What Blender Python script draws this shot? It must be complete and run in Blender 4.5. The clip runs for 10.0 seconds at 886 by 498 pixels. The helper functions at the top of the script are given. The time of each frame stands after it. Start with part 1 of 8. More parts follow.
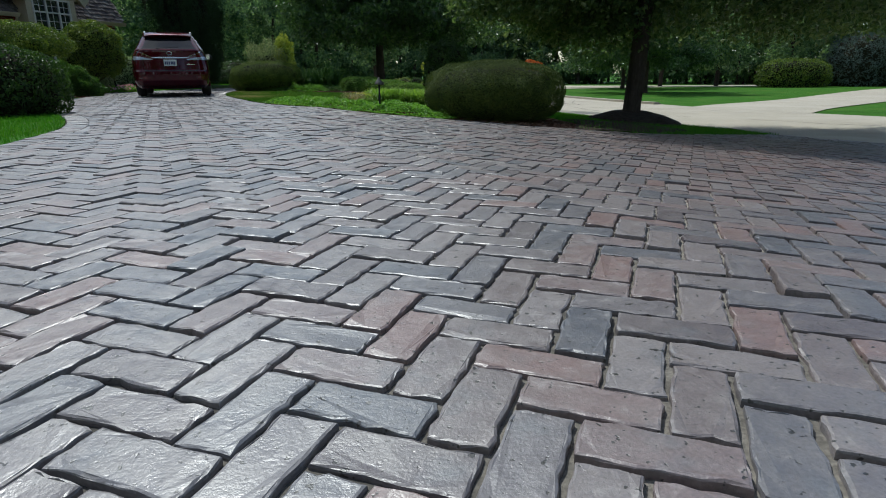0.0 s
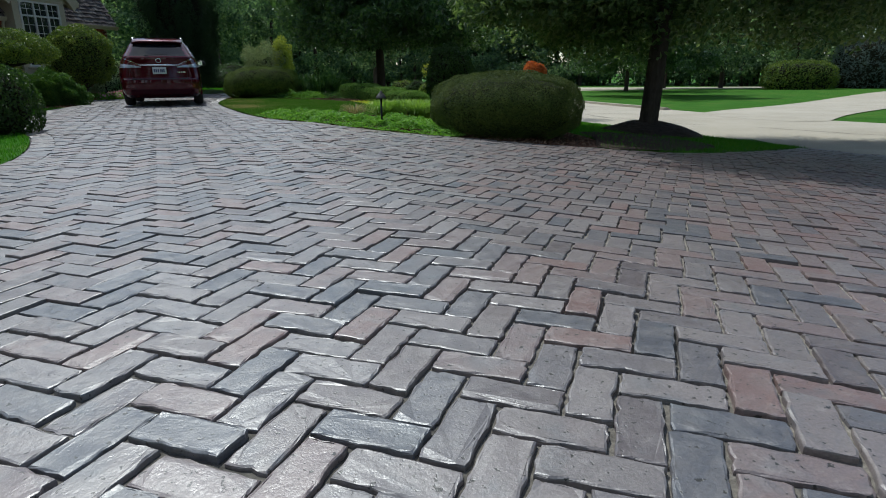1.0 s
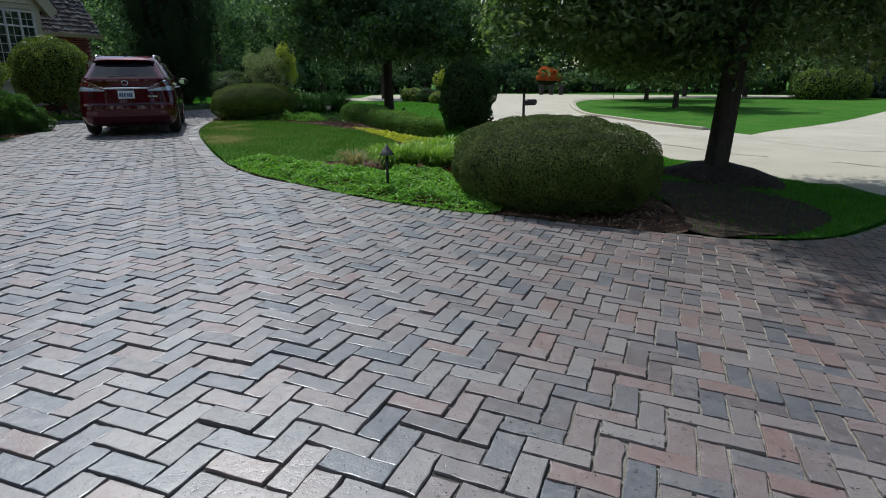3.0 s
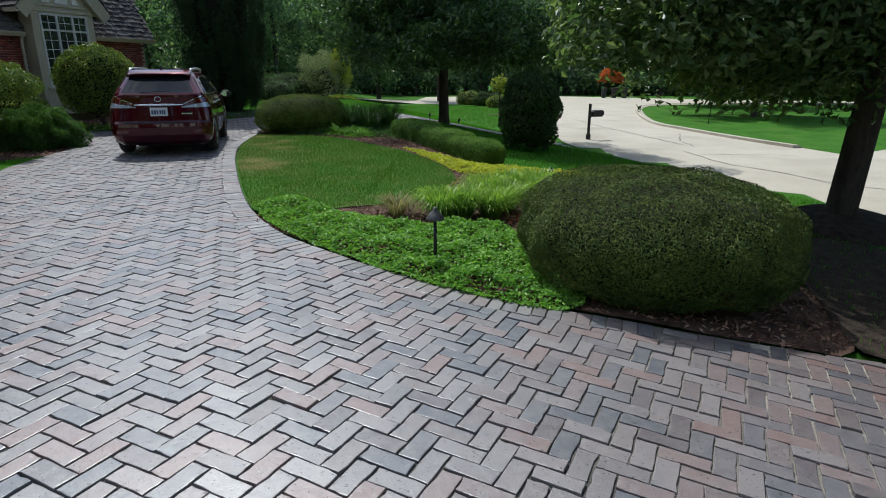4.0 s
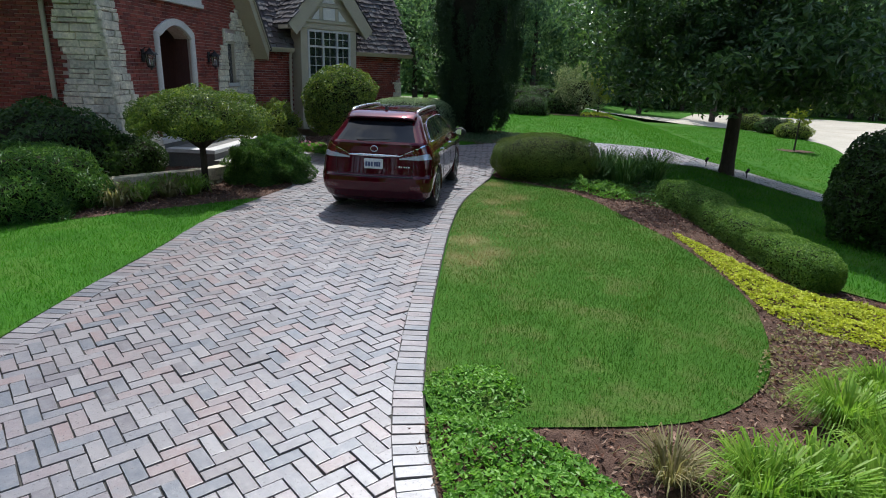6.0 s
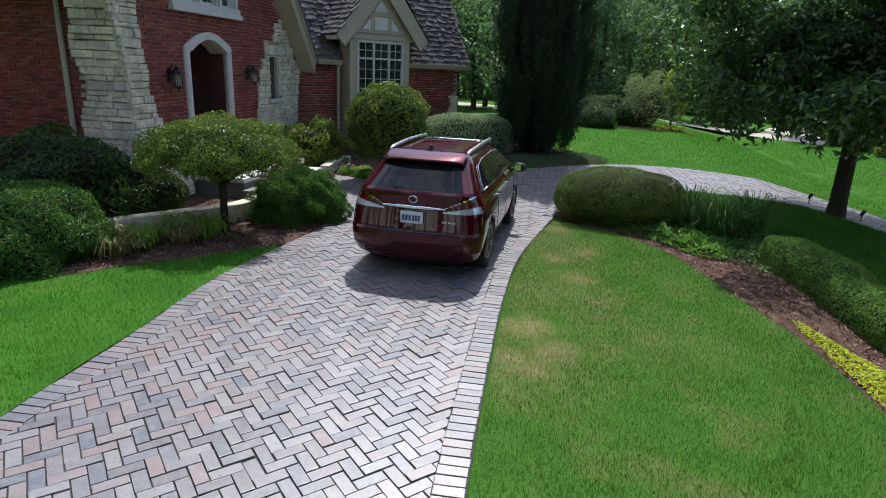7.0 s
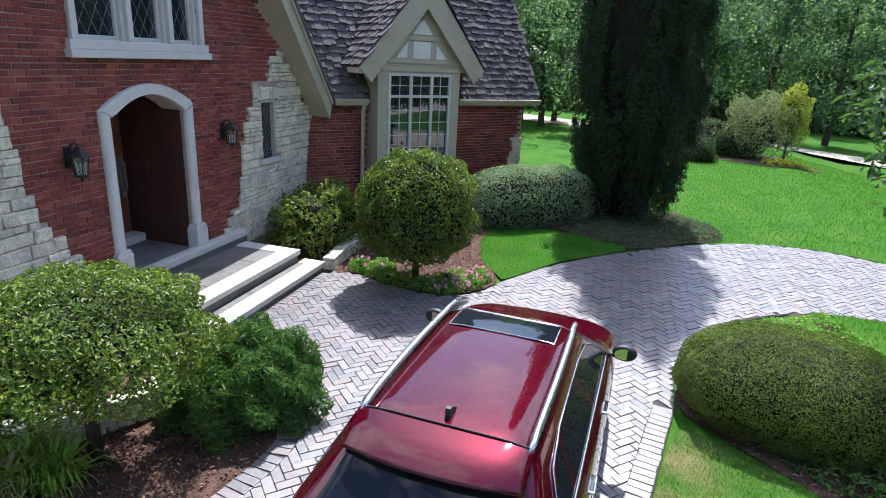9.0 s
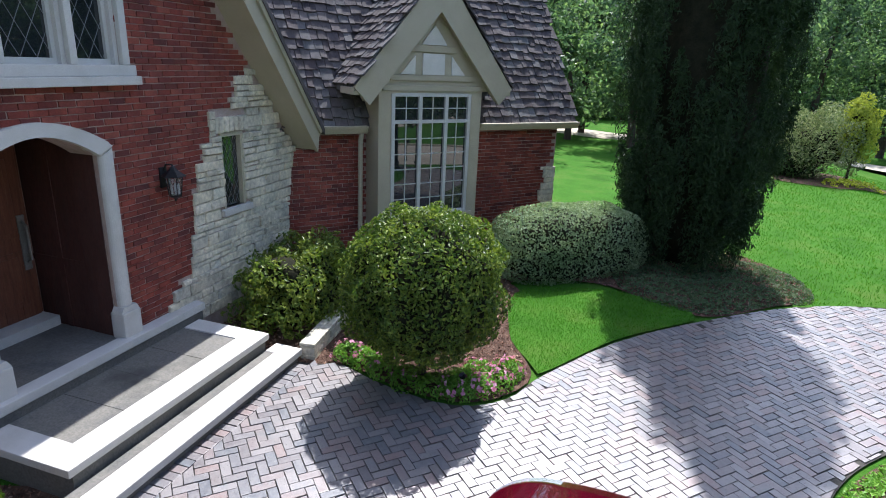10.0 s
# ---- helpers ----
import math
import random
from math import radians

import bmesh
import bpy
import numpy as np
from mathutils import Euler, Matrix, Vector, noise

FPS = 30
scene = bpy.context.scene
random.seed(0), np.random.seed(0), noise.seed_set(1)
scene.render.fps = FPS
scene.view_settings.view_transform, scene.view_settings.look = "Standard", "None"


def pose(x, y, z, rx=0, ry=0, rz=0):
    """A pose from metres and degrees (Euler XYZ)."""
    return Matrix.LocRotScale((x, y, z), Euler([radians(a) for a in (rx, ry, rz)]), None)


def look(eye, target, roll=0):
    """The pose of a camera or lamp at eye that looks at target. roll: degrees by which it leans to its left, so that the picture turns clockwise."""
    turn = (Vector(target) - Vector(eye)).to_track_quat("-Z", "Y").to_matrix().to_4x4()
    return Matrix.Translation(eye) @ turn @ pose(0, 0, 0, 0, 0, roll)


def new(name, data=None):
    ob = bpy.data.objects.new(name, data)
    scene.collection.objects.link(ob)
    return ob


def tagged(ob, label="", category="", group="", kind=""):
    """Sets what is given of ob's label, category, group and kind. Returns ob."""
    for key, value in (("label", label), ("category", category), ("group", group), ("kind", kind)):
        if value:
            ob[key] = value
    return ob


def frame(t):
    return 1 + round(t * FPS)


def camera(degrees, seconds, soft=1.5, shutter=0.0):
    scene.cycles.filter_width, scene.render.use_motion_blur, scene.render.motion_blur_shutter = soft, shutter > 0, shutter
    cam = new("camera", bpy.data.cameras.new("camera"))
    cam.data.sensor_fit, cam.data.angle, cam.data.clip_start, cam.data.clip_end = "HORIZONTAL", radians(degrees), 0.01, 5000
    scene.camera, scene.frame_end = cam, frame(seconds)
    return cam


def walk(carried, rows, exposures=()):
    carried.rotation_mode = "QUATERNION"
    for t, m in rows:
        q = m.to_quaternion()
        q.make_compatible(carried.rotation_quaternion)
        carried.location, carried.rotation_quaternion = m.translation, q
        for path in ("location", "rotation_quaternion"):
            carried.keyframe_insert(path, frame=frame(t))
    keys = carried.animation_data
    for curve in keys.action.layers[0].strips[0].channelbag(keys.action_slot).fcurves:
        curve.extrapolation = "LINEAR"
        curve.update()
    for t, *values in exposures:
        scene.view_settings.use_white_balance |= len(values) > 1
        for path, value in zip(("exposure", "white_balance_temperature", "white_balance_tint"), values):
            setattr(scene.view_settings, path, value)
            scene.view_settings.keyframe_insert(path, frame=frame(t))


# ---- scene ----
cam = camera(74.2, 10.0, soft=1.0)
PATH = [
    (0, (-0.014, 0.025, 0.541), (-0.016, 1.942, -0.030), -0.5),
    (0.5, (-0.071, 0.449, 0.624), (-0.071, 2.366, 0.053), -0.5),
    (1, (-0.136, 0.92, 0.722), (-0.137, 2.837, 0.152), -0.6),
    (1.5, (-0.179, 1.506, 0.836), (-0.182, 3.423, 0.266), -0.5),
    (2, (-0.196, 2.106, 0.932), (-0.21, 4.025, 0.367), -0.6),
    (2.5, (-0.284, 2.76, 1.061), (-0.291, 4.679, 0.496), -0.4),
    (4, (-0.474, 5.154, 1.588), (-0.673, 7.061, 1.016), -0.0),
    (4.5, (-0.611, 5.983, 1.754), (-0.982, 7.864, 1.185), 0.4),
    (5, (-0.817, 6.781, 1.927), (-1.398, 8.607, 1.355), 1.1),
    (5.5, (-1.126, 7.631, 2.163), (-1.915, 9.375, 1.583), 1.7),
    (7, (-2.457, 10.153, 2.798), (-3.549, 11.721, 2.207), 2.6),
    (7.5, (-3.098, 11.197, 3.08), (-4.24, 12.725, 2.48), 2.6),
    (8, (-3.784, 12.237, 3.337), (-4.957, 13.739, 2.732), 2.7),
    (8.5, (-4.534, 13.321, 3.583), (-5.75, 14.787, 2.974), 2.9),
    (9, (-5.381, 14.383, 3.868), (-6.627, 15.818, 3.247), 3.0),
    (9.5, (-6.417, 15.524, 4.034), (-7.685, 16.942, 3.416), 2.9),
    (10, (-7.318, 16.582, 4.05), (-8.616, 17.977, 3.441), 2.5),
]
walk(cam, [(t, look(eye, target, roll)) for t, eye, target, roll in PATH],
     [(0, 0.24, 6100, 3), (2.5, 0.34, 6100, 4), (4.0, 0.55, 6100, 5), (4.5, 0.64, 6100, 6), (5.5, 0.82, 6100, 8), (7.0, 0.97, 6100, 10), (8.0, 1.2, 5950, 12), (9.0, 1.68, 5950, 12), (9.5, 1.76, 6000, 12), (10.0, 1.62, 6050, 13)])

# ---- world, sun and exposure ----
SUN_AZ = Vector((-0.48, 0.877, 0)).normalized()      # towards the sun, in plan
SUN_EL = radians(56.5)
world = bpy.data.worlds.new("sky")
scene.world = world
world.use_nodes = True
wn, wl = world.node_tree.nodes, world.node_tree.links
sky = wn.new("ShaderNodeTexSky")
sky.sky_type = "NISHITA"
sky.sun_disc = False
sky.sun_elevation = SUN_EL
sky.sun_rotation = math.atan2(SUN_AZ.x, SUN_AZ.y)
sky.air_density, sky.dust_density, sky.ozone_density = 1.0, 1.0, 1.8
haze = wn.new("ShaderNodeHueSaturation")          # a clear summer blue
haze.inputs["Saturation"].default_value = 1.08
wl.new(sky.outputs[0], haze.inputs["Color"])
where = wn.new("ShaderNodeTexCoord")              # scattered fair-weather clouds
stretch = wn.new("ShaderNodeMapping")
stretch.inputs["Scale"].default_value = (1.0, 1.0, 2.2)
wl.new(where.outputs["Generated"], stretch.inputs[0])
puffs = wn.new("ShaderNodeTexNoise")
puffs.inputs["Scale"].default_value, puffs.inputs["Detail"].default_value, puffs.inputs["Roughness"].default_value = 2.3, 7.0, 0.58
wl.new(stretch.outputs[0], puffs.inputs["Vector"])
cover = wn.new("ShaderNodeMapRange")
cover.inputs["From Min"].default_value, cover.inputs["From Max"].default_value = 0.48, 0.63
cover.inputs["To Max"].default_value = 0.9
wl.new(puffs.outputs[0], cover.inputs[0])
clouds = wn.new("ShaderNodeMix")
clouds.data_type = "RGBA"
clouds.inputs["B"].default_value = (8.0, 8.0, 8.2, 1)
wl.new(cover.outputs[0], clouds.inputs["Factor"])
wl.new(haze.outputs[0], clouds.inputs["A"])
wl.new(clouds.outputs["Result"], wn["Background"].inputs[0])
wn["Background"].inputs[1].default_value = 0.106
sun_data = bpy.data.lights.new("sun", "SUN")
sun_data.energy, sun_data.angle, sun_data.color = 3.0, radians(0.6), (1.0, 0.97, 0.92)
sun = new("sun", sun_data)
sun_dir = SUN_AZ * math.cos(SUN_EL) + Vector((0, 0, math.sin(SUN_EL)))
sun.matrix_world = look(sun_dir * 60, (0, 0, 0))

# ---- small tools ----
from mathutils.geometry import delaunay_2d_cdt

RNG = np.random.default_rng(7)


def thing(name, m, label, category, group="", kind=""):
    """An Empty at a thing's base."""
    ob = new(name)
    ob.matrix_basis = m
    return tagged(ob, label, category, group, kind)


def link_mesh(name, me, material, parent=None, label=""):
    ob = new(name, me)
    if material:
        me.materials.clear()
        for one in material if isinstance(material, (list, tuple)) else [material]:
            me.materials.append(one)
    if parent:
        ob.parent = parent
    return tagged(ob, label)


def part(name, bm, material, parent, label="", smooth=False):
    """Link a bmesh as one mesh object under a thing or a part."""
    me = bpy.data.meshes.new(name)
    bmesh.ops.recalc_face_normals(bm, faces=bm.faces)
    bm.to_mesh(me)
    bm.free()
    if smooth:
        me.shade_smooth()
    return link_mesh(name, me, material, parent, label)


def mesh_np(name, verts, faces, smooth=False):
    """A mesh from arrays; faces all have the same number of corners."""
    me = bpy.data.meshes.new(name)
    verts, faces = np.asarray(verts, np.float32), np.asarray(faces, np.int32)
    n, k = faces.shape
    me.vertices.add(len(verts))
    me.vertices.foreach_set("co", verts.ravel())
    me.loops.add(n * k)
    me.loops.foreach_set("vertex_index", faces.ravel())
    me.polygons.add(n)
    me.polygons.foreach_set("loop_start", np.arange(0, n * k, k, dtype=np.int32))
    me.polygons.foreach_set("use_smooth", np.full(n, smooth))
    me.update(calc_edges=True)
    return me


def box(bm, x0, x1, y0, y1, z0, z1, bevel=0.0, m=None):
    """Add a box, bevelled, to a bmesh."""
    r = bmesh.ops.create_cube(bm, size=1.0, matrix=Matrix.LocRotScale(((x0 + x1) / 2, (y0 + y1) / 2, (z0 + z1) / 2), None, (x1 - x0, y1 - y0, z1 - z0)))
    vs = r["verts"]
    if bevel:
        es = list({e for v in vs for e in v.link_edges})
        q = bmesh.ops.bevel(bm, geom=es, offset=bevel, segments=2, profile=0.6, affect="EDGES")
        vs = list({v for f in q["faces"] for v in f.verts} | {v for v in vs if v.is_valid})
    if m:
        bmesh.ops.transform(bm, matrix=m, verts=vs)
    return vs


def boxes(*rows, bevel=0.0):
    bm = bmesh.new()
    for r in rows:
        box(bm, *r, bevel=bevel)
    return bm


def prism(bm, pts, y0, y1):
    """An outline in x and z, pushed out from y0 to y1."""
    a = [bm.verts.new((x, y0, z)) for x, z in pts]
    b = [bm.verts.new((x, y1, z)) for x, z in pts]
    bm.faces.new(a)
    bm.faces.new(b[::-1])
    n = len(pts)
    for i in range(n):
        bm.faces.new((a[i], b[i], b[(i + 1) % n], a[(i + 1) % n]))
    return a + b


def tube(bm, pts, radii, sides=8):
    """A tube along points; radii point by point."""
    rings = []
    for i, p in enumerate(pts):
        p = Vector(p)
        d = (Vector(pts[min(i + 1, len(pts) - 1)]) - Vector(pts[max(i - 1, 0)])).normalized()
        u = d.orthogonal().normalized()
        w = d.cross(u)
        rings.append([bm.verts.new(p + radii[i] * (u * math.cos(a) + w * math.sin(a))) for a in (2 * math.pi * k / sides for k in range(sides))])
    for r, q in zip(rings, rings[1:]):
        d = min(range(sides), key=lambda k: (r[0].co - q[k].co).length)
        for k in range(sides):
            bm.faces.new((r[k], r[(k + 1) % sides], q[(k + 1 + d) % sides], q[(k + d) % sides]))
    bm.faces.new(rings[0][::-1])
    bm.faces.new(rings[-1])


def lathe(bm, prof, sides=24, m=None):
    """Turn a profile of (radius, height) about z."""
    rings = [[bm.verts.new((r * math.cos(a), r * math.sin(a), z)) for a in (2 * math.pi * k / sides for k in range(sides))] for r, z in prof]
    for r, q in zip(rings, rings[1:]):
        for k in range(sides):
            bm.faces.new((r[k], r[(k + 1) % sides], q[(k + 1) % sides], q[k]))
    bm.faces.new(rings[0][::-1])
    bm.faces.new(rings[-1])
    if m:
        bmesh.ops.transform(bm, matrix=m, verts=[v for r in rings for v in r])


def spline(pts, closed=True, step=0.2):
    """A smooth line through points (Catmull-Rom), in steps of about that length."""
    p = [np.array(q, float) for q in pts]
    n, out = len(p), []
    for i in range(n if closed else n - 1):
        a, b, c, d = (p[(i + k) % n] if closed else p[min(max(i + k, 0), n - 1)] for k in (-1, 0, 1, 2))
        m = max(1, int(np.linalg.norm(c - b) / step))
        for k in range(m):
            t = k / m
            out.append(0.5 * (2 * b + (c - a) * t + (2 * a - 5 * b + 4 * c - d) * t * t + (3 * b - a - 3 * c + d) * t ** 3))
    if not closed:
        out.append(p[-1])
    return np.array(out)


def inside(poly, x, y):
    """Which points lie inside a closed outline."""
    x, y = np.asarray(x, float), np.asarray(y, float)
    hit = np.zeros(x.shape, bool)
    a, b = poly, np.roll(poly, -1, axis=0)
    for (x0, y0), (x1, y1) in zip(a, b):
        if y0 != y1:
            hit ^= ((y0 > y) != (y1 > y)) & (x < (x1 - x0) * (y - y0) / (y1 - y0) + x0)
    return hit


def edge_distance(poly, x, y):
    """The distance of points from an outline."""
    q = np.stack([np.asarray(x, float), np.asarray(y, float)], -1)
    best = np.full(q.shape[0], 1e9)
    for a, b in zip(poly, np.roll(poly, -1, axis=0)):
        d = b - a
        t = np.clip(((q - a) @ d) / max(d @ d, 1e-9), 0, 1)
        best = np.minimum(best, np.linalg.norm(q - a - t[:, None] * d, axis=1))
    return best


def ground_z(x, y):
    """The lie of the land: level at the house, falling to the street."""
    x, y = np.asarray(x, float), np.asarray(y, float)
    w = x + 0.43 * y
    w0 = 1.5 + np.clip(y - 8, 0, 18) * 0.36
    return -0.78 * np.clip((w - w0) / (12.6 - w0), 0, 1)


def drape(name, poly, lift, material, parent=None, label="", cell=0.5, bumpy=0.0):
    """A patch of ground cover inside an outline, laid on the land."""
    lo, hi = poly.min(0), poly.max(0)
    gx, gy = np.meshgrid(np.arange(lo[0], hi[0], cell), np.arange(lo[1], hi[1], cell))
    gx, gy = gx.ravel(), gy.ravel()
    ok = inside(poly, gx, gy)
    ok[ok] &= edge_distance(poly, gx[ok], gy[ok]) > cell * 0.35
    pts = [Vector(p) for p in poly] + [Vector((a, b)) for a, b in zip(gx[ok], gy[ok])]
    n = len(poly)
    v, _, f, *_ = delaunay_2d_cdt(pts, [(i, (i + 1) % n) for i in range(n)], [], 1, 1e-4)
    xy = np.array([p[:] for p in v])
    z = ground_z(xy[:, 0], xy[:, 1]) + lift
    if bumpy:
        z = z + np.array([noise.noise((a * 1.3, b * 1.3, 3.0)) for a, b in xy]) * bumpy
    me = bpy.data.meshes.new(name)
    me.from_pydata(np.column_stack([xy, z]).tolist(), [], [list(q) if sum((xy[q[i - 1]][0] * xy[q[i]][1] - xy[q[i]][0] * xy[q[i - 1]][1]) for i in range(3)) > 0 else list(q)[::-1] for q in f])
    me.shade_smooth()
    return link_mesh(name, me, material, parent, label)


# ---- materials ----
def blank(name):
    m = bpy.data.materials.new(name)
    m.use_nodes = True
    nt = m.node_tree
    return m, nt.nodes, nt.links, nt.nodes["Principled BSDF"]


def ramp(nodes, cols, stops=None):
    r = nodes.new("ShaderNodeValToRGB")
    e = r.color_ramp.elements
    n = len(cols)
    while len(e) < n:
        e.new(0.5)
    for i, c in enumerate(cols):
        e[i].position = stops[i] if stops else i / max(n - 1, 1)
        e[i].color = (*c, 1)
    return r


def mixed(nodes, links, a, b, fac, kind="MIX"):
    x = nodes.new("ShaderNodeMix")
    x.data_type, x.blend_type = "RGBA", kind
    for socket, value in ((x.inputs["Factor"], fac), (x.inputs["A"], a), (x.inputs["B"], b)):
        if isinstance(value, bpy.types.NodeSocket):
            links.new(value, socket)
        elif isinstance(value, tuple):
            socket.default_value = (*value, 1)
        else:
            socket.default_value = value
    return x.outputs["Result"]


def surface(name, cols, scale=3.0, rough=(0.6, 0.85), bump=0.3, bscale=40.0, metal=0.0, spec=0.5, pick="", fleck=None, stretch=(1, 1, 1), coat=0.0, depth=0.01, ior=1.5, stain=None):
    """A surface of several colours, mottled at two scales, with fine relief. pick: 'object' or 'island' gives each piece its own colour."""
    m, nodes, links, bsdf = blank(name)
    geo = nodes.new("ShaderNodeNewGeometry")
    pos = nodes.new("ShaderNodeMapping")
    pos.inputs["Scale"].default_value = stretch
    links.new(geo.outputs["Position"], pos.inputs[0])

    def cloud(s, detail=4.0, w=0.6):
        t = nodes.new("ShaderNodeTexNoise")
        t.inputs["Scale"].default_value, t.inputs["Detail"].default_value, t.inputs["Roughness"].default_value = s, detail, w
        links.new(pos.outputs[0], t.inputs["Vector"])
        return t.outputs[0]

    big, fine = cloud(scale), cloud(bscale, 3.0)
    r = ramp(nodes, cols, None if pick else [0.3 + 0.4 * i / max(len(cols) - 1, 1) for i in range(len(cols))])
    if pick:
        src = nodes.new("ShaderNodeObjectInfo").outputs["Random"] if pick == "object" else geo.outputs["Random Per Island"]
        links.new(src, r.inputs[0])
    else:
        links.new(big, r.inputs[0])
    colour = r.outputs[0]
    if pick:
        shade = ramp(nodes, [(0.72, 0.72, 0.72), (1.22, 1.2, 1.18)], [0.3, 0.7])
        links.new(big, shade.inputs[0])
        colour = mixed(nodes, links, colour, shade.outputs[0], 1.0, "MULTIPLY")
    grain = ramp(nodes, [(0.74, 0.74, 0.74), (1.18, 1.18, 1.18)], [0.3, 0.72])
    links.new(fine, grain.inputs[0])
    colour = mixed(nodes, links, colour, grain.outputs[0], 1.0, "MULTIPLY")
    if fleck:
        f = ramp(nodes, [(0, 0, 0), (1, 1, 1)], [fleck[2], fleck[2] + 0.06])
        links.new(cloud(fleck[1], 5.0, 0.7), f.inputs[0])
        colour = mixed(nodes, links, colour, fleck[0], f.outputs[0])
    if stain:
        f = ramp(nodes, [(0, 0, 0), (1, 1, 1)], [stain[2], stain[2] + 0.15])
        links.new(cloud(stain[1], 3.0, 0.55), f.inputs[0])
        colour = mixed(nodes, links, colour, stain[0], f.outputs[0])
    links.new(colour, bsdf.inputs["Base Color"])
    rr = nodes.new("ShaderNodeMapRange")
    rr.inputs["To Min"].default_value, rr.inputs["To Max"].default_value = rough
    rr.inputs["From Min"].default_value, rr.inputs["From Max"].default_value = 0.3, 0.7
    links.new(cloud(bscale * 0.3), rr.inputs[0])
    links.new(rr.outputs[0], bsdf.inputs["Roughness"])
    bsdf.inputs["Metallic"].default_value = metal
    bsdf.inputs["Specular IOR Level"].default_value = spec
    bsdf.inputs["IOR"].default_value = ior
    bsdf.inputs["Coat Weight"].default_value = coat
    bsdf.inputs["Coat Roughness"].default_value = 0.04
    if bump:
        b = nodes.new("ShaderNodeBump")
        b.inputs["Strength"].default_value, b.inputs["Distance"].default_value = bump, depth
        links.new(fine, b.inputs["Height"])
        links.new(b.outputs[0], bsdf.inputs["Normal"])
    return m


def foliage(name, cols, rough=0.45, through_light=0.35, patch=1.5, spec=0.4):
    """Leaves, each with its own green, that let some light through."""
    m, nodes, links, bsdf = blank(name)
    geo = nodes.new("ShaderNodeNewGeometry")
    r = ramp(nodes, cols)
    t = nodes.new("ShaderNodeTexNoise")
    t.inputs["Scale"].default_value = patch
    links.new(geo.outputs["Position"], t.inputs["Vector"])
    add = nodes.new("ShaderNodeMath")
    add.operation = "MULTIPLY_ADD"
    links.new(geo.outputs["Random Per Island"], add.inputs[0])
    add.inputs[1].default_value = 0.7
    sub = nodes.new("ShaderNodeMapRange")
    sub.inputs["From Min"].default_value, sub.inputs["From Max"].default_value = 0.3, 0.7
    sub.inputs["To Min"].default_value, sub.inputs["To Max"].default_value = 0.0, 0.3
    links.new(t.outputs[0], sub.inputs[0])
    links.new(sub.outputs[0], add.inputs[2])
    links.new(add.outputs[0], r.inputs[0])
    links.new(r.outputs[0], bsdf.inputs["Base Color"])
    bsdf.inputs["Roughness"].default_value = rough
    bsdf.inputs["Specular IOR Level"].default_value = spec
    tr = nodes.new("ShaderNodeBsdfTranslucent")
    bright = mixed(nodes, links, r.outputs[0], (1.35, 1.4, 0.9), 1.0, "MULTIPLY")
    links.new(bright, tr.inputs[0])
    mix = nodes.new("ShaderNodeMixShader")
    mix.inputs[0].default_value = through_light
    links.new(bsdf.outputs[0], mix.inputs[1])
    links.new(tr.outputs[0], mix.inputs[2])
    links.new(mix.outputs[0], nodes["Material Output"].inputs[0])
    return m


def straw_spots(m, spots, straw=(0.23, 0.18, 0.09)):
    """Worn straw-coloured places, ragged at the rim, in a lawn or its blades. spots: x, y, radius, strength."""
    nodes, links = m.node_tree.nodes, m.node_tree.links
    bsdf = nodes["Principled BSDF"]
    src = bsdf.inputs["Base Color"].links[0].from_socket
    geo = nodes.new("ShaderNodeNewGeometry")
    t = nodes.new("ShaderNodeTexNoise")
    t.inputs["Scale"].default_value, t.inputs["Detail"].default_value = 5.0, 6.0
    links.new(geo.outputs["Position"], t.inputs["Vector"])
    total = None
    for x, y, radius, strength in spots:
        far = nodes.new("ShaderNodeVectorMath")
        far.operation = "DISTANCE"
        links.new(geo.outputs["Position"], far.inputs[0])
        far.inputs[1].default_value = (x, y, 0.04)
        add = nodes.new("ShaderNodeMath")
        add.operation = "MULTIPLY_ADD"
        links.new(t.outputs[0], add.inputs[0])
        add.inputs[1].default_value = radius * 2.2
        links.new(far.outputs["Value"], add.inputs[2])
        near = nodes.new("ShaderNodeMapRange")
        near.inputs["From Min"].default_value, near.inputs["From Max"].default_value = radius * 2.6, radius * 1.1
        near.inputs["To Min"].default_value, near.inputs["To Max"].default_value = 0.0, strength
        links.new(add.outputs[0], near.inputs[0])
        if total is None:
            total = near.outputs[0]
        else:
            top = nodes.new("ShaderNodeMath")
            top.operation = "MAXIMUM"
            links.new(total, top.inputs[0])
            links.new(near.outputs[0], top.inputs[1])
            total = top.outputs[0]
    links.new(mixed(nodes, links, src, straw, total), bsdf.inputs["Base Color"])
    return m


def glass_dark(name, tint=(0.02, 0.022, 0.025), rough=0.02):
    m, nodes, links, bsdf = blank(name)
    bsdf.inputs["Base Color"].default_value = (*tint, 1)
    bsdf.inputs["Roughness"].default_value = rough
    bsdf.inputs["Specular IOR Level"].default_value = 0.6
    bsdf.inputs["Coat Weight"].default_value = 1.0
    bsdf.inputs["Coat Roughness"].default_value = 0.02
    return m


PAVER_COLS = [(0.170, 0.146, 0.145), (0.207, 0.185, 0.184), (0.136, 0.133, 0.144), (0.206, 0.162, 0.157), (0.179, 0.164, 0.166), (0.106, 0.111, 0.127), (0.204, 0.145, 0.137), (0.219, 0.200, 0.200), (0.155, 0.144, 0.151), (0.190, 0.153, 0.152), (0.128, 0.112, 0.117), (0.192, 0.138, 0.133)]


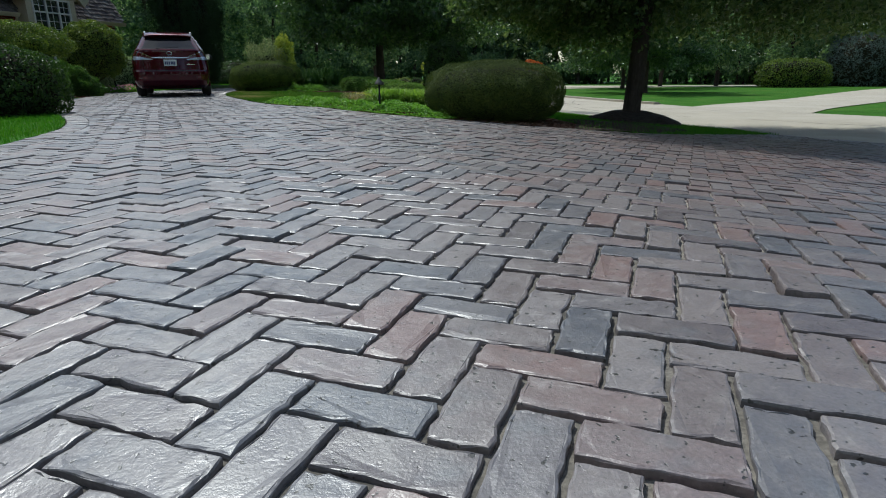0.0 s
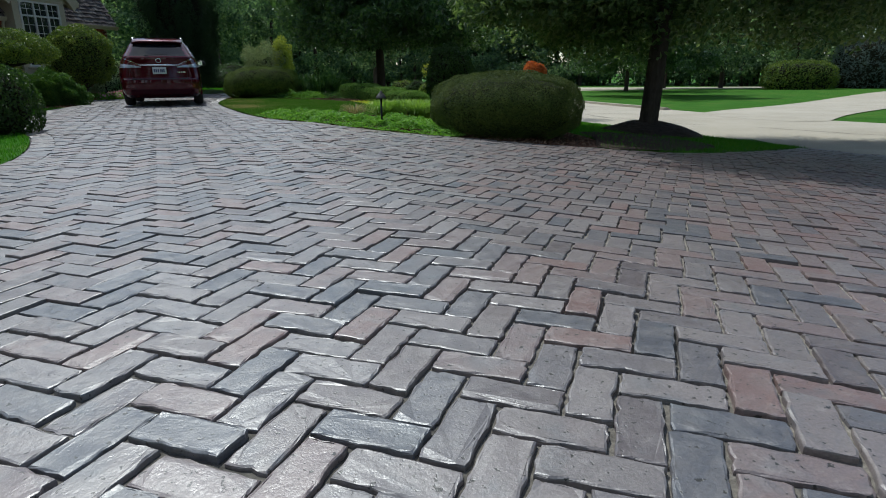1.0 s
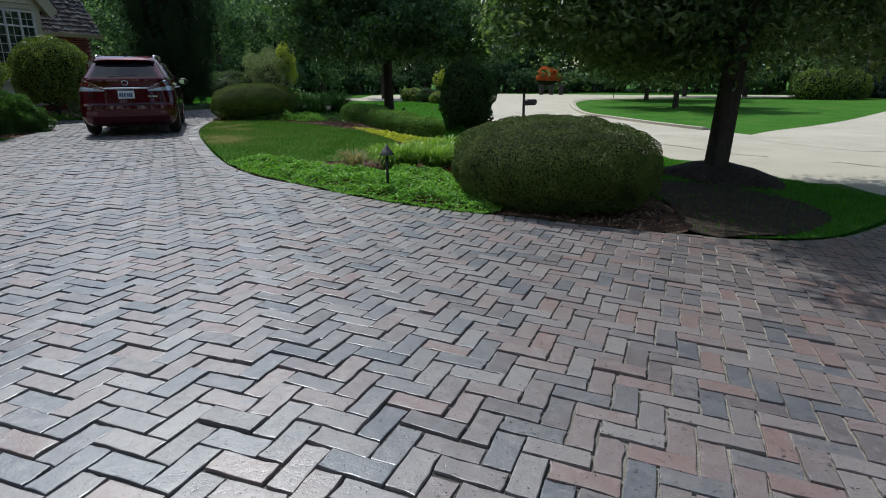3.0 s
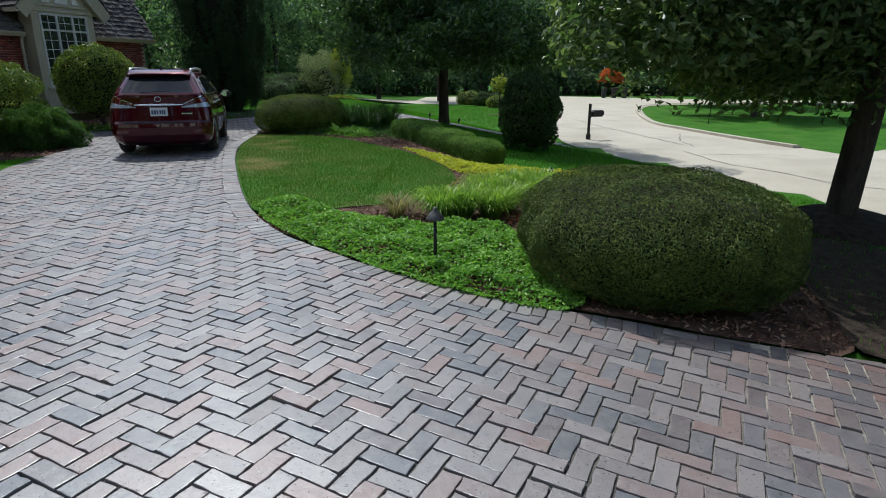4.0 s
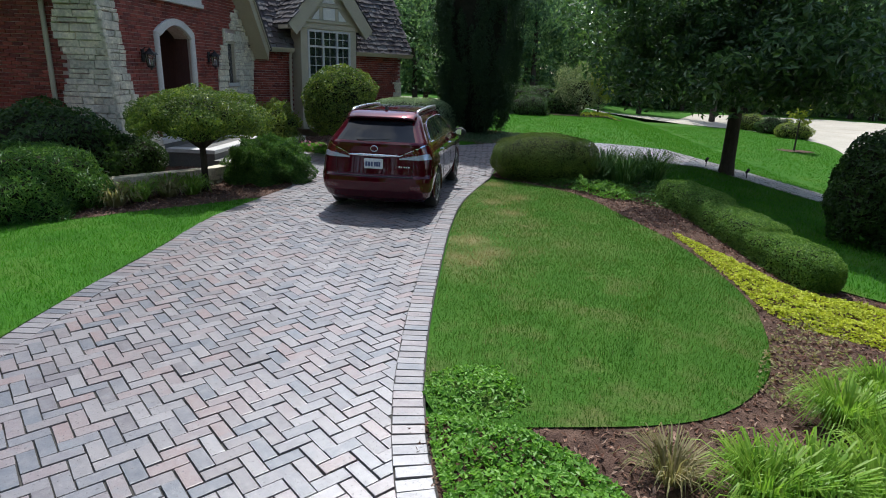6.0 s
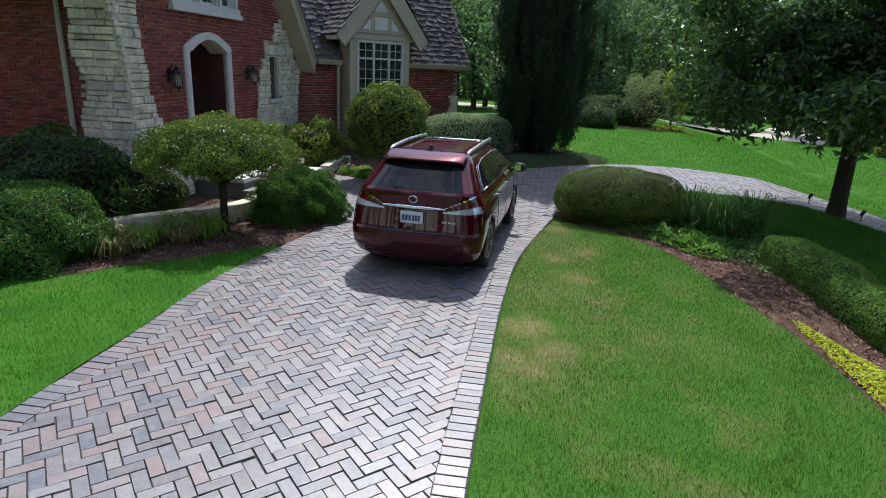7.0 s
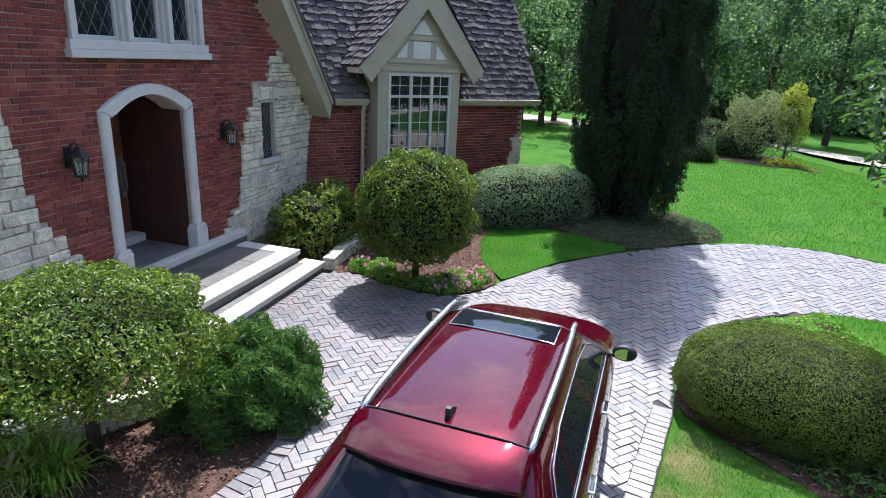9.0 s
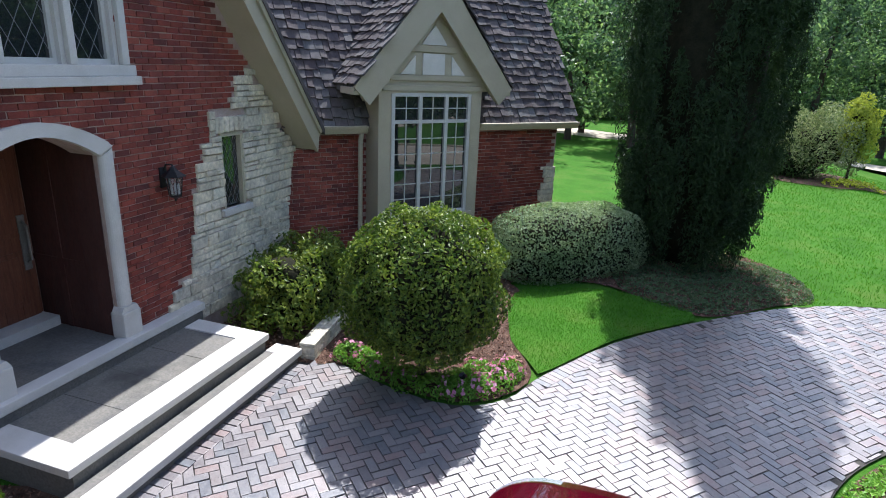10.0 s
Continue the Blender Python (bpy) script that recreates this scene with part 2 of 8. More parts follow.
def paver_clay(name, per):
    """Old tumbled clay: each paver its own colour, clouded, pitted and scuffed, with a worn sheen."""
    m, nodes, links, bsdf = blank(name)
    geo = nodes.new("ShaderNodeNewGeometry")
    own = nodes.new("ShaderNodeObjectInfo").outputs["Random"] if per == "object" else geo.outputs["Random Per Island"]

    def cloud(s, detail=4.0, w=0.6, stretch=(1, 1, 1)):
        pos = nodes.new("ShaderNodeMapping")
        pos.inputs["Scale"].default_value = stretch
        links.new(geo.outputs["Position"], pos.inputs[0])
        t = nodes.new("ShaderNodeTexNoise")
        t.inputs["Scale"].default_value, t.inputs["Detail"].default_value, t.inputs["Roughness"].default_value = s, detail, w
        links.new(pos.outputs[0], t.inputs["Vector"])
        return t.outputs[0]

    def step(src, a, b, lo=0.0, hi=1.0):
        x = nodes.new("ShaderNodeMapRange")
        x.inputs["From Min"].default_value, x.inputs["From Max"].default_value = a, b
        x.inputs["To Min"].default_value, x.inputs["To Max"].default_value = lo, hi
        links.new(src, x.inputs[0])
        return x.outputs[0]

    r = ramp(nodes, PAVER_COLS)
    r.color_ramp.interpolation = "CONSTANT"
    links.new(own, r.inputs[0])
    clouds, grain, pits, scuff = cloud(13.0, 5.0, 0.65), cloud(150.0, 3.0), cloud(62.0, 2.0, 0.5), cloud(24.0, 6.0, 0.7)
    colour = mixed(nodes, links, r.outputs[0], (0.235, 0.22, 0.21), step(clouds, 0.43, 0.69, 0.0, 0.42))
    colour = mixed(nodes, links, colour, (0.14, 0.16, 0.175), step(cloud(7.0, 3.0), 0.56, 0.74, 0.0, 0.5))
    colour = mixed(nodes, links, colour, (0.35, 0.335, 0.32), step(scuff, 0.60, 0.74, 0.0, 0.55))
    # the side under the trees is browner, and tinted darker for missing sky reflection
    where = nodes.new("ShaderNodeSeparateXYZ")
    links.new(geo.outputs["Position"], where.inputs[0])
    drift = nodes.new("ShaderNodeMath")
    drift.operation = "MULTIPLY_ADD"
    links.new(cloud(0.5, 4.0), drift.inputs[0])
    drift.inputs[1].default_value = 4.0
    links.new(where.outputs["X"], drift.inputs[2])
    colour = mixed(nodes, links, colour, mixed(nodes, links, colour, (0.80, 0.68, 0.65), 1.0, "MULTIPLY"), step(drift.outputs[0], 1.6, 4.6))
    shade = ramp(nodes, [(0.78, 0.78, 0.78), (1.16, 1.16, 1.16)], [0.3, 0.72])
    links.new(grain, shade.inputs[0])
    colour = mixed(nodes, links, colour, shade.outputs[0], 1.0, "MULTIPLY")
    hole = step(pits, 0.66, 0.70)
    colour = mixed(nodes, links, colour, (0.03, 0.028, 0.025), hole)
    links.new(colour, bsdf.inputs["Base Color"])
    links.new(step(scuff, 0.35, 0.65, 0.29, 0.50), bsdf.inputs["Roughness"])
    bsdf.inputs["Specular IOR Level"].default_value = 0.85
    add = nodes.new("ShaderNodeMath")
    add.operation = "MULTIPLY_ADD"
    links.new(hole, add.inputs[0])
    add.inputs[1].default_value = -0.9
    links.new(grain, add.inputs[2])
    fine = nodes.new("ShaderNodeBump")
    fine.inputs["Strength"].default_value, fine.inputs["Distance"].default_value = 0.28, 0.0025
    links.new(add.outputs[0], fine.inputs["Height"])
    wavy = nodes.new("ShaderNodeBump")
    wavy.inputs["Strength"].default_value, wavy.inputs["Distance"].default_value = 0.20, 0.014
    links.new(scuff, wavy.inputs["Height"])
    links.new(fine.outputs[0], wavy.inputs["Normal"])
    links.new(wavy.outputs[0], bsdf.inputs["Normal"])
    return m


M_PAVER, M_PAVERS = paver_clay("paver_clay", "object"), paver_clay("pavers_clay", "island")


def joint_sand():
    """Packed joints: dark and swept where cars pass, filled with pale grit on the side under the trees."""
    m, nodes, links, bsdf = blank("joint_sand")
    geo = nodes.new("ShaderNodeNewGeometry")
    where = nodes.new("ShaderNodeSeparateXYZ")
    links.new(geo.outputs["Position"], where.inputs[0])
    big, fine = nodes.new("ShaderNodeTexNoise"), nodes.new("ShaderNodeTexNoise")
    big.inputs["Scale"].default_value, fine.inputs["Scale"].default_value = 1.6, 90.0
    big.inputs["Detail"].default_value = 5.0
    for t in (big, fine):
        links.new(geo.outputs["Position"], t.inputs["Vector"])
    drift = nodes.new("ShaderNodeMath")
    drift.operation = "MULTIPLY_ADD"
    links.new(big.outputs[0], drift.inputs[0])
    drift.inputs[1].default_value = 5.0
    links.new(where.outputs["X"], drift.inputs[2])
    fac = nodes.new("ShaderNodeMapRange")
    fac.inputs["From Min"].default_value, fac.inputs["From Max"].default_value = 1.6, 4.6
    links.new(drift.outputs[0], fac.inputs[0])
    colour = mixed(nodes, links, (0.05, 0.046, 0.04), (0.30, 0.27, 0.23), fac.outputs[0])
    grit = ramp(nodes, [(0.6, 0.6, 0.6), (1.3, 1.3, 1.3)], [0.3, 0.7])
    links.new(fine.outputs[0], grit.inputs[0])
    links.new(mixed(nodes, links, colour, grit.outputs[0], 1.0, "MULTIPLY"), bsdf.inputs["Base Color"])
    bsdf.inputs["Roughness"].default_value = 0.95
    bump = nodes.new("ShaderNodeBump")
    bump.inputs["Strength"].default_value, bump.inputs["Distance"].default_value = 0.8, 0.004
    links.new(fine.outputs[0], bump.inputs["Height"])
    links.new(bump.outputs[0], bsdf.inputs["Normal"])
    return m


M_SAND = joint_sand()
# dark mulch of the tree mound, also the painted shade on the verge
M_MULCH_SHADE = surface("mulch_and_shade", [(0.022, 0.016, 0.012), (0.045, 0.032, 0.024), (0.07, 0.05, 0.038)], 9.0, (0.9, 1.0), 1.0, 45.0, spec=0.2, depth=0.04)
M_GRASS = surface("lawn_turf", [(0.032, 0.10, 0.010), (0.044, 0.135, 0.013), (0.074, 0.14, 0.022)], 0.9, (0.9, 1.0), 0.6, 45.0, spec=0.08, depth=0.03)
M_BLADE = foliage("grass_blade", [(0.032, 0.125, 0.008), (0.047, 0.178, 0.011), (0.075, 0.207, 0.017), (0.115, 0.207, 0.028)], 0.6, 0.4, 1.1, 0.08)
M_DRYBLADE = foliage("dry_grass_blade", [(0.15, 0.18, 0.06), (0.26, 0.23, 0.11), (0.38, 0.31, 0.18)], 0.6, 0.35, 1.5, 0.2)
M_MULCH = surface("bark_mulch", [(0.055, 0.03, 0.022), (0.11, 0.064, 0.046), (0.165, 0.10, 0.072)], 6.0, (0.9, 1.0), 1.0, 60.0, spec=0.2, depth=0.03)
M_CHIP = surface("bark_chip", [(0.09, 0.04, 0.027), (0.19, 0.095, 0.062), (0.28, 0.16, 0.11), (0.4, 0.28, 0.21)], 6.0, (0.85, 1.0), 0.5, 90.0, spec=0.2, pick="island")
M_CONCRETE = surface("street_concrete", [(0.38, 0.34, 0.27), (0.43, 0.385, 0.31), (0.47, 0.425, 0.345)], 0.5, (0.8, 0.95), 0.3, 35.0, spec=0.3, stain=((0.32, 0.28, 0.22), 0.35, 0.6))
M_BRICK = surface("red_brick", [(0.1978, 0.042, 0.03), (0.258, 0.0571, 0.039), (0.1118, 0.0302, 0.028), (0.215, 0.0504, 0.036), (0.3096, 0.084, 0.058), (0.1634, 0.0386, 0.032), (0.2408, 0.0487, 0.034)], 5.0, (0.7, 0.9), 0.6, 60.0, spec=0.3, pick="object", fleck=((0.4, 0.34, 0.3), 4.0, 0.70))
M_BRICKS = surface("red_bricks", [(0.1978, 0.042, 0.03), (0.258, 0.0571, 0.039), (0.1118, 0.0302, 0.028), (0.215, 0.0504, 0.036), (0.3096, 0.084, 0.058), (0.1634, 0.0386, 0.032), (0.2408, 0.0487, 0.034)], 5.0, (0.7, 0.9), 0.6, 60.0, spec=0.3, pick="island", fleck=((0.4, 0.34, 0.3), 4.0, 0.70))
M_MORTAR = surface("mortar", [(0.384, 0.2856, 0.2392), (0.48, 0.378, 0.3312)], 8.0, (0.9, 1.0), 0.5, 120.0, spec=0.2)
M_STONE = surface("limestone_block", [(0.6386, 0.585, 0.4557), (0.7622, 0.7, 0.5487), (0.5356, 0.5, 0.4092), (0.7107, 0.635, 0.4743), (0.618, 0.575, 0.465)], 4.0, (0.75, 0.95), 0.9, 18.0, spec=0.3, pick="object", depth=0.03)
M_LIME = surface("cut_limestone", [(0.50, 0.478, 0.43), (0.585, 0.562, 0.52), (0.53, 0.51, 0.47)], 2.0, (0.7, 0.9), 0.25, 170.0, spec=0.3)
M_BLUESTONE = surface("bluestone_slab", [(0.10, 0.10, 0.095), (0.16, 0.15, 0.13), (0.135, 0.13, 0.12)], 1.6, (0.6, 0.85), 0.2, 40.0, stain=((0.07, 0.068, 0.06), 1.2, 0.6))
M_TRIM = surface("taupe_trim_paint", [(0.40, 0.355, 0.25), (0.45, 0.40, 0.29)], 3.0, (0.5, 0.65), 0.12, 220.0)
M_STUCCO = surface("cream_stucco", [(0.62, 0.60, 0.54), (0.70, 0.68, 0.62)], 3.0, (0.8, 0.95), 0.4, 220.0)
M_WHITE = surface("white_sash_paint", [(0.50, 0.49, 0.45), (0.56, 0.55, 0.51)], 3.0, (0.4, 0.55), 0.1, 220.0)
SHINGLE_COLS = [(0.0598, 0.0487, 0.0504), (0.0846, 0.0724, 0.0728), (0.1196, 0.1058, 0.1040), (0.0699, 0.0564, 0.0616), (0.1280, 0.1280, 0.1280), (0.0498, 0.0410, 0.0456), (0.0994, 0.0849, 0.0832), (0.1280, 0.1211, 0.1200)]
M_SHINGLE = surface("cedar_shake", SHINGLE_COLS, 6.0, (0.75, 0.95), 0.8, 50.0, spec=0.3, pick="object", stretch=(1, 1, 0.35))
M_SHINGLES = surface("cedar_shakes", SHINGLE_COLS, 6.0, (0.75, 0.95), 0.8, 50.0, spec=0.3, pick="island", stretch=(1, 1, 0.35))
M_DOOR = surface("oiled_oak_door", [(0.10, 0.035, 0.02), (0.16, 0.055, 0.03), (0.20, 0.08, 0.045)], 4.0, (0.35, 0.5), 0.3, 30.0, stretch=(6, 6, 0.6), coat=0.2)
M_PORCH = surface("dark_porch_panelling", [(0.050, 0.018, 0.014), (0.078, 0.027, 0.020)], 3.0, (0.6, 0.8), 0.3, 40.0, stretch=(1, 1, 0.3))
M_IRON = surface("black_iron", [(0.02, 0.02, 0.022), (0.035, 0.035, 0.038)], 8.0, (0.4, 0.6), 0.2, 90.0, metal=0.6)
M_LEAD = surface("lead_came", [(0.22, 0.22, 0.21), (0.3, 0.3, 0.29)], 8.0, (0.4, 0.6), 0.1, 90.0, metal=0.7)
M_PANE = glass_dark("window_glass", (0.016, 0.02, 0.022), 0.015)
M_BARK = surface("tree_bark", [(0.035, 0.028, 0.022), (0.07, 0.055, 0.043), (0.05, 0.042, 0.034)], 3.0, (0.85, 1.0), 1.0, 22.0, spec=0.2, stretch=(1, 1, 0.3), depth=0.03)
# near-black colour that stands in for the shade deep inside foliage
M_INNER_SHADE = surface("inner_shade", [(0.012, 0.014, 0.008), (0.03, 0.028, 0.016)], 6.0, (0.9, 1.0), 0.8, 30.0, spec=0.1)

# ---- the land, the drive, the street ----
LEFT_EDGE = [(-3.3, -3.5), (-3.35, 1.5), (-3.45, 4.0), (-3.75, 5.4), (-4.2, 6.6), (-5.2, 8.2), (-6.6, 9.9), (-7.5, 11.4), (-8.2, 12.8), (-9.05, 14.4), (-9.55, 15.9), (-10.0, 17.2), (-10.9, 17.6)]
STEP_EDGE = [(-12.34, 17.60), (-13.70, 20.52)]
FLOWER_EDGE = [(-13.2, 20.95), (-12.3, 21.05), (-11.45, 21.35), (-11.1, 21.95), (-11.12, 22.8), (-10.9, 24.6), (-10.3, 26.4), (-9.4, 28.3), (-8.2, 29.6), (-6.4, 30.1), (-2.9, 29.4), (-0.2, 28.3), (1.1, 27.7)]
INNER_EDGE = [(1.9, 24.6), (-0.3, 25.45), (-2.6, 26.15), (-4.5, 26.35), (-6.05, 25.95), (-7.0, 25.1), (-7.55, 23.9), (-7.72, 22.8), (-7.58, 21.85), (-7.22, 20.85), (-7.0, 20.0), (-6.45, 18.0), (-5.76, 16.3), (-4.88, 14.45), (-4.02, 12.75), (-3.32, 11.55), (-2.65, 10.7), (-1.9, 10.1), (-0.8, 9.55), (0.1, 9.35), (1.4, 9.1), (2.5, 9.0), (3.6, 9.35), (5.0, 10.5), (6.3, 11.8), (7.1, 12.9)]
STREET_EDGE = [(8.2, 10.8), (10.0, 6.8), (11.4, 2.5), (12.0, -3.5)]
left_line, flower_line = spline(LEFT_EDGE, False), spline(FLOWER_EDGE, False)
inner_line, street_line = spline(INNER_EDGE, False), spline(STREET_EDGE, False)
DRIVE = np.concatenate([left_line, np.array(STEP_EDGE), flower_line, inner_line, street_line])

# the land: one sheet out to the horizon
ticks = np.concatenate([[-2500, -900, -400, -200, -110, -70], np.arange(-48, 48.1, 1.5), [70, 110, 200, 400, 900, 2500]])
gx, gy = np.meshgrid(ticks, ticks + 12)
gz = ground_z(gx, gy) - 0.012
nt = len(ticks)
quad = (np.arange(nt - 1)[:, None] * nt + np.arange(nt - 1)).ravel()
land = link_mesh("ground", mesh_np("ground", np.column_stack([gx.ravel(), gy.ravel(), gz.ravel()]), np.column_stack([quad, quad + 1, quad + nt + 1, quad + nt]), True), M_GRASS)
tagged(land, "mown green lawn running out under the trees", "lawn", kind="structure")

drive = drape("pavement", DRIVE, 0.017, M_SAND, cell=0.6)
tagged(drive, "herringbone drive of worn clay pavers in grey, plum and red", "driveway", kind="structure")

# the street, its far kerb and the drive across it
STREET_NEAR = [(12.4, -8.0), (11.6, 2.5), (10.1, 6.8), (8.3, 10.8), (7.15, 12.95), (5.4, 17.4), (4.35, 19.7), (2.75, 23.5), (1.75, 26.4), (1.55, 29.5), (1.35, 34.0), (1.3, 41.0), (0.2, 48.0), (-4.0, 53.5), (-9.0, 56.0)]
STREET_FAR = [(-9.0, 70.0), (2.0, 74.0), (10.0, 71.5), (20.0, 66.0), (36.0, 62.5), (36.0, 58.0), (20.0, 57.0), (13.0, 55.6), (9.8, 51.5), (8.0, 43.5), (7.15, 36.0), (7.7, 32.5), (8.5, 29.0), (9.4, 26.0), (10.2, 23.4), (11.8, 20.0), (13.6, 17.0), (15.5, 12.0), (18.0, 4.0), (19.5, -8.0)]
STREET = np.concatenate([spline(STREET_NEAR, False, 0.6), spline(STREET_FAR, False, 0.6)])
street = drape("road", STREET, 0.01, M_CONCRETE, cell=1.5)
tagged(street, "pale sunlit concrete street with fine cracks", "street", kind="structure")
ACROSS = spline([(9.4, 22.6), (11.0, 25.0), (17.0, 30.0), (34.0, 46.5), (38.0, 42.0), (20.0, 27.0), (14.4, 22.2), (11.6, 19.2), (10.6, 19.4)], True, 0.6)
tagged(drape("driveway", ACROSS, 0.016, M_CONCRETE, cell=1.5), "pale concrete drive across the street", "driveway", kind="structure")
FARWALK = np.array([(-44.0, 50.0), (-26.0, 49.2), (-13.5, 54.2), (-8.0, 55.0), (-3.0, 53.0), (-4.0, 57.5), (-14.0, 57.4), (-26.0, 53.0), (-44.0, 54.5)])
tagged(drape("road", FARWALK, 0.016, M_CONCRETE, cell=2.0), "pale concrete street behind the lawn", "street", kind="structure")


def kerb_run(line, width, height, name, label):
    """A rolled concrete kerb along a line."""
    bm = bmesh.new()
    n = len(line)
    rows = []
    for i, p in enumerate(line):
        d = line[min(i + 1, n - 1)] - line[max(i - 1, 0)]
        d = d / np.linalg.norm(d)
        side = np.array([-d[1], d[0]])
        z = float(ground_z(*p))
        rows.append([bm.verts.new((*(p + side * o), z + h)) for o, h in ((-width, -0.05), (-width, height), (-width * 0.35, height), (0, height * 0.35), (width * 0.3, 0.012), (width * 0.3, -0.05))])
    for a, b in zip(rows, rows[1:]):
        for k in range(5):
            bm.faces.new((a[k], a[k + 1], b[k + 1], b[k]))
    bm.faces.new(rows[0])
    bm.faces.new(rows[-1][::-1])
    return tagged(part(name, bm, M_CONCRETE, None, smooth=False), label, "kerb", kind="structure")


kerb_run(spline(STREET_FAR[6:14], False, 0.5), 0.35, 0.11, "kerb", "rolled concrete kerb along the far lawn")
kerb_run(spline(STREET_FAR[16:], False, 0.5), 0.35, 0.09, "kerb", "rolled concrete kerb beside the street")

def crack(line, width, seed):
    """A sealed crack wandering over the street."""
    rng = random.Random(seed)
    pts = spline(line, False, 0.35)
    bm = bmesh.new()
    rows = []
    for i, p in enumerate(pts):
        d = pts[min(i + 1, len(pts) - 1)] - pts[max(i - 1, 0)]
        d = d / np.linalg.norm(d)
        q = p + np.array([-d[1], d[0]]) * rng.uniform(-0.06, 0.06)
        w = width * rng.uniform(0.5, 1.2)
        rows.append([bm.verts.new((q[0] - d[1] * o * w, q[1] + d[0] * o * w, float(ground_z(*q)) + 0.016)) for o in (-0.5, 0.5)])
    for a, b in zip(rows, rows[1:]):
        bm.faces.new((a[0], a[1], b[1], b[0]))
    part("crack", bm, M_CRACK, street)


M_CRACK = surface("crack_sealer", [(0.07, 0.065, 0.06), (0.13, 0.12, 0.105)], 4.0, (0.7, 0.9), 0.3, 60.0)
CRACKS = [([(3.3, 38.0), (3.91, 34.35), (4.74, 30.66), (5.69, 26.5)], 0.06), ([(5.2, 24.6), (5.38, 23.46), (5.6, 21.9), (6.34, 20.7), (6.83, 19.3), (7.64, 18.4)], 0.05), ([(5.4, 23.7), (6.6, 24.0), (8.3, 23.9)], 0.04), ([(8.6, 17.4), (9.3, 16.6), (9.93, 15.5), (10.8, 14.7), (12.2, 12.4)], 0.05), ([(5.9, 26.0), (6.1, 28.4), (6.7, 30.6)], 0.035)]
for k, (line, width) in enumerate(CRACKS):
    crack(line, width, 60 + k)

# ---- pavers ----
SHORT, LONG, JOINT, TURN_P = 0.1063, 0.2368, 0.0095, radians(-19.9)     # spacing of the herringbone
ca, sa = math.cos(TURN_P), math.sin(TURN_P)


def to_plan(u, v):
    return ca * u - sa * v, sa * u + ca * v


def clip_poly(poly, p, nrm):
    """Keep the part of a convex outline on the side of the line that its normal points to."""
    out = []
    for a, b in zip(poly, np.roll(poly, -1, axis=0)):
        da, db = (a - p) @ nrm, (b - p) @ nrm
        if da >= 0:
            out.append(a)
        if (da >= 0) != (db >= 0):
            out.append(a + (b - a) * da / (da - db))
    return np.array(out)


class Pavers:
    """Worn bricks as one mesh: each its own island, with a rounded rim."""

    def __init__(self):
        self.v, self.f, self.n = [], [], 0

    def add(self, poly, z, tilt, thick=0.03, rim=0.0042, worn=False):
        if worn:
            sides = []
            for a, b in zip(poly, np.roll(poly, -1, axis=0)):
                m = 4 if np.linalg.norm(b - a) > 0.15 else 3 if np.linalg.norm(b - a) > 0.06 else 1
                sides += [a + (b - a) * i / m for i in range(m)]
            poly = np.array(sides)
            poly = poly + RNG.normal(0, 0.0022, poly.shape)
        k = len(poly)
        c = poly.mean(0)
        d = c - poly
        ln = np.linalg.norm(d, axis=1)[:, None]
        wob = 1 + RNG.normal(0, 0.25, (k, 1))
        outer = poly + d / ln * 0.001 * wob
        inner = poly + d / ln * rim * 1.35 * wob
        mid = poly + d / ln * rim * 0.45

        def lay(q, h):
            return np.column_stack([q, z + h + (q - c) @ tilt])
        self.v += [lay(outer, -thick), lay(outer, -rim * 1.1), lay(mid, -rim * 0.25), lay(inner, 0)]
        o = self.n
        for lvl in range(3):
            for i in range(k):
                j = (i + 1) % k
                self.f.append([o + lvl * k + i, o + lvl * k + j, o + (lvl + 1) * k + j, o + (lvl + 1) * k + i])
        self.f.append([o + 3 * k + i for i in range(k)])
        self.n += 4 * k

    def mesh(self, name):
        me = bpy.data.meshes.new(name)
        me.from_pydata(np.concatenate(self.v).tolist(), [], self.f)
        return me


TOP = 0.03
half_l, half_w = (LONG - JOINT) / 2, (SHORT - JOINT) / 2
BORDER = 0.25
k_tip = int(np.argmax((inner_line[:, 1] < 20.9) & (inner_line[:, 0] < -5)))
k_bush = int(np.argmax(inner_line[:, 0] * (np.arange(len(inner_line)) > k_tip) > 0.6))
k_bed = int(np.argmax(flower_line[:, 1] > 22.5))
k_lawn = int(np.argmax(flower_line[:, 1] > 26.0))
border_lines = [left_line, np.array(STEP_EDGE), flower_line[k_bed:k_lawn + 1], inner_line[k_tip:k_bush + 1]]
open_lines = [flower_line[:k_bed + 1], flower_line[k_lawn:], inner_line[:k_tip + 1], inner_line[k_bush:]]
span = 420
ii, jj = np.meshgrid(np.arange(-span, span), np.arange(-170, 170))
u0, v0 = (ii * SHORT + jj * LONG).ravel(), (-ii * SHORT + jj * LONG).ravel()
ANCHOR = np.array((-1.926, 8.110)) - np.array(to_plan(LONG + SHORT, 0.0))
centres = np.concatenate([np.column_stack([u0 + LONG / 2, v0 + SHORT / 2, np.zeros(u0.size)]), np.column_stack([u0 + LONG + SHORT / 2, v0 + LONG / 2, np.ones(u0.size)])])
px, py = to_plan(centres[:, 0], centres[:, 1])
px, py = px + ANCHOR[0], py + ANCHOR[1]
box_in = (px > -14.5) & (px < 12.5) & (py > -2.5) & (py < 31)
px, py, centres = px[box_in], py[box_in], centres[box_in]
near = inside(DRIVE, px, py)
px, py, upright = px[near], py[near], centres[near, 2]
gap_to_edge = np.full(len(px), 1e9)
edge_point, edge_normal = np.zeros((len(px), 2)), np.zeros((len(px), 2))
P = np.column_stack([px, py])
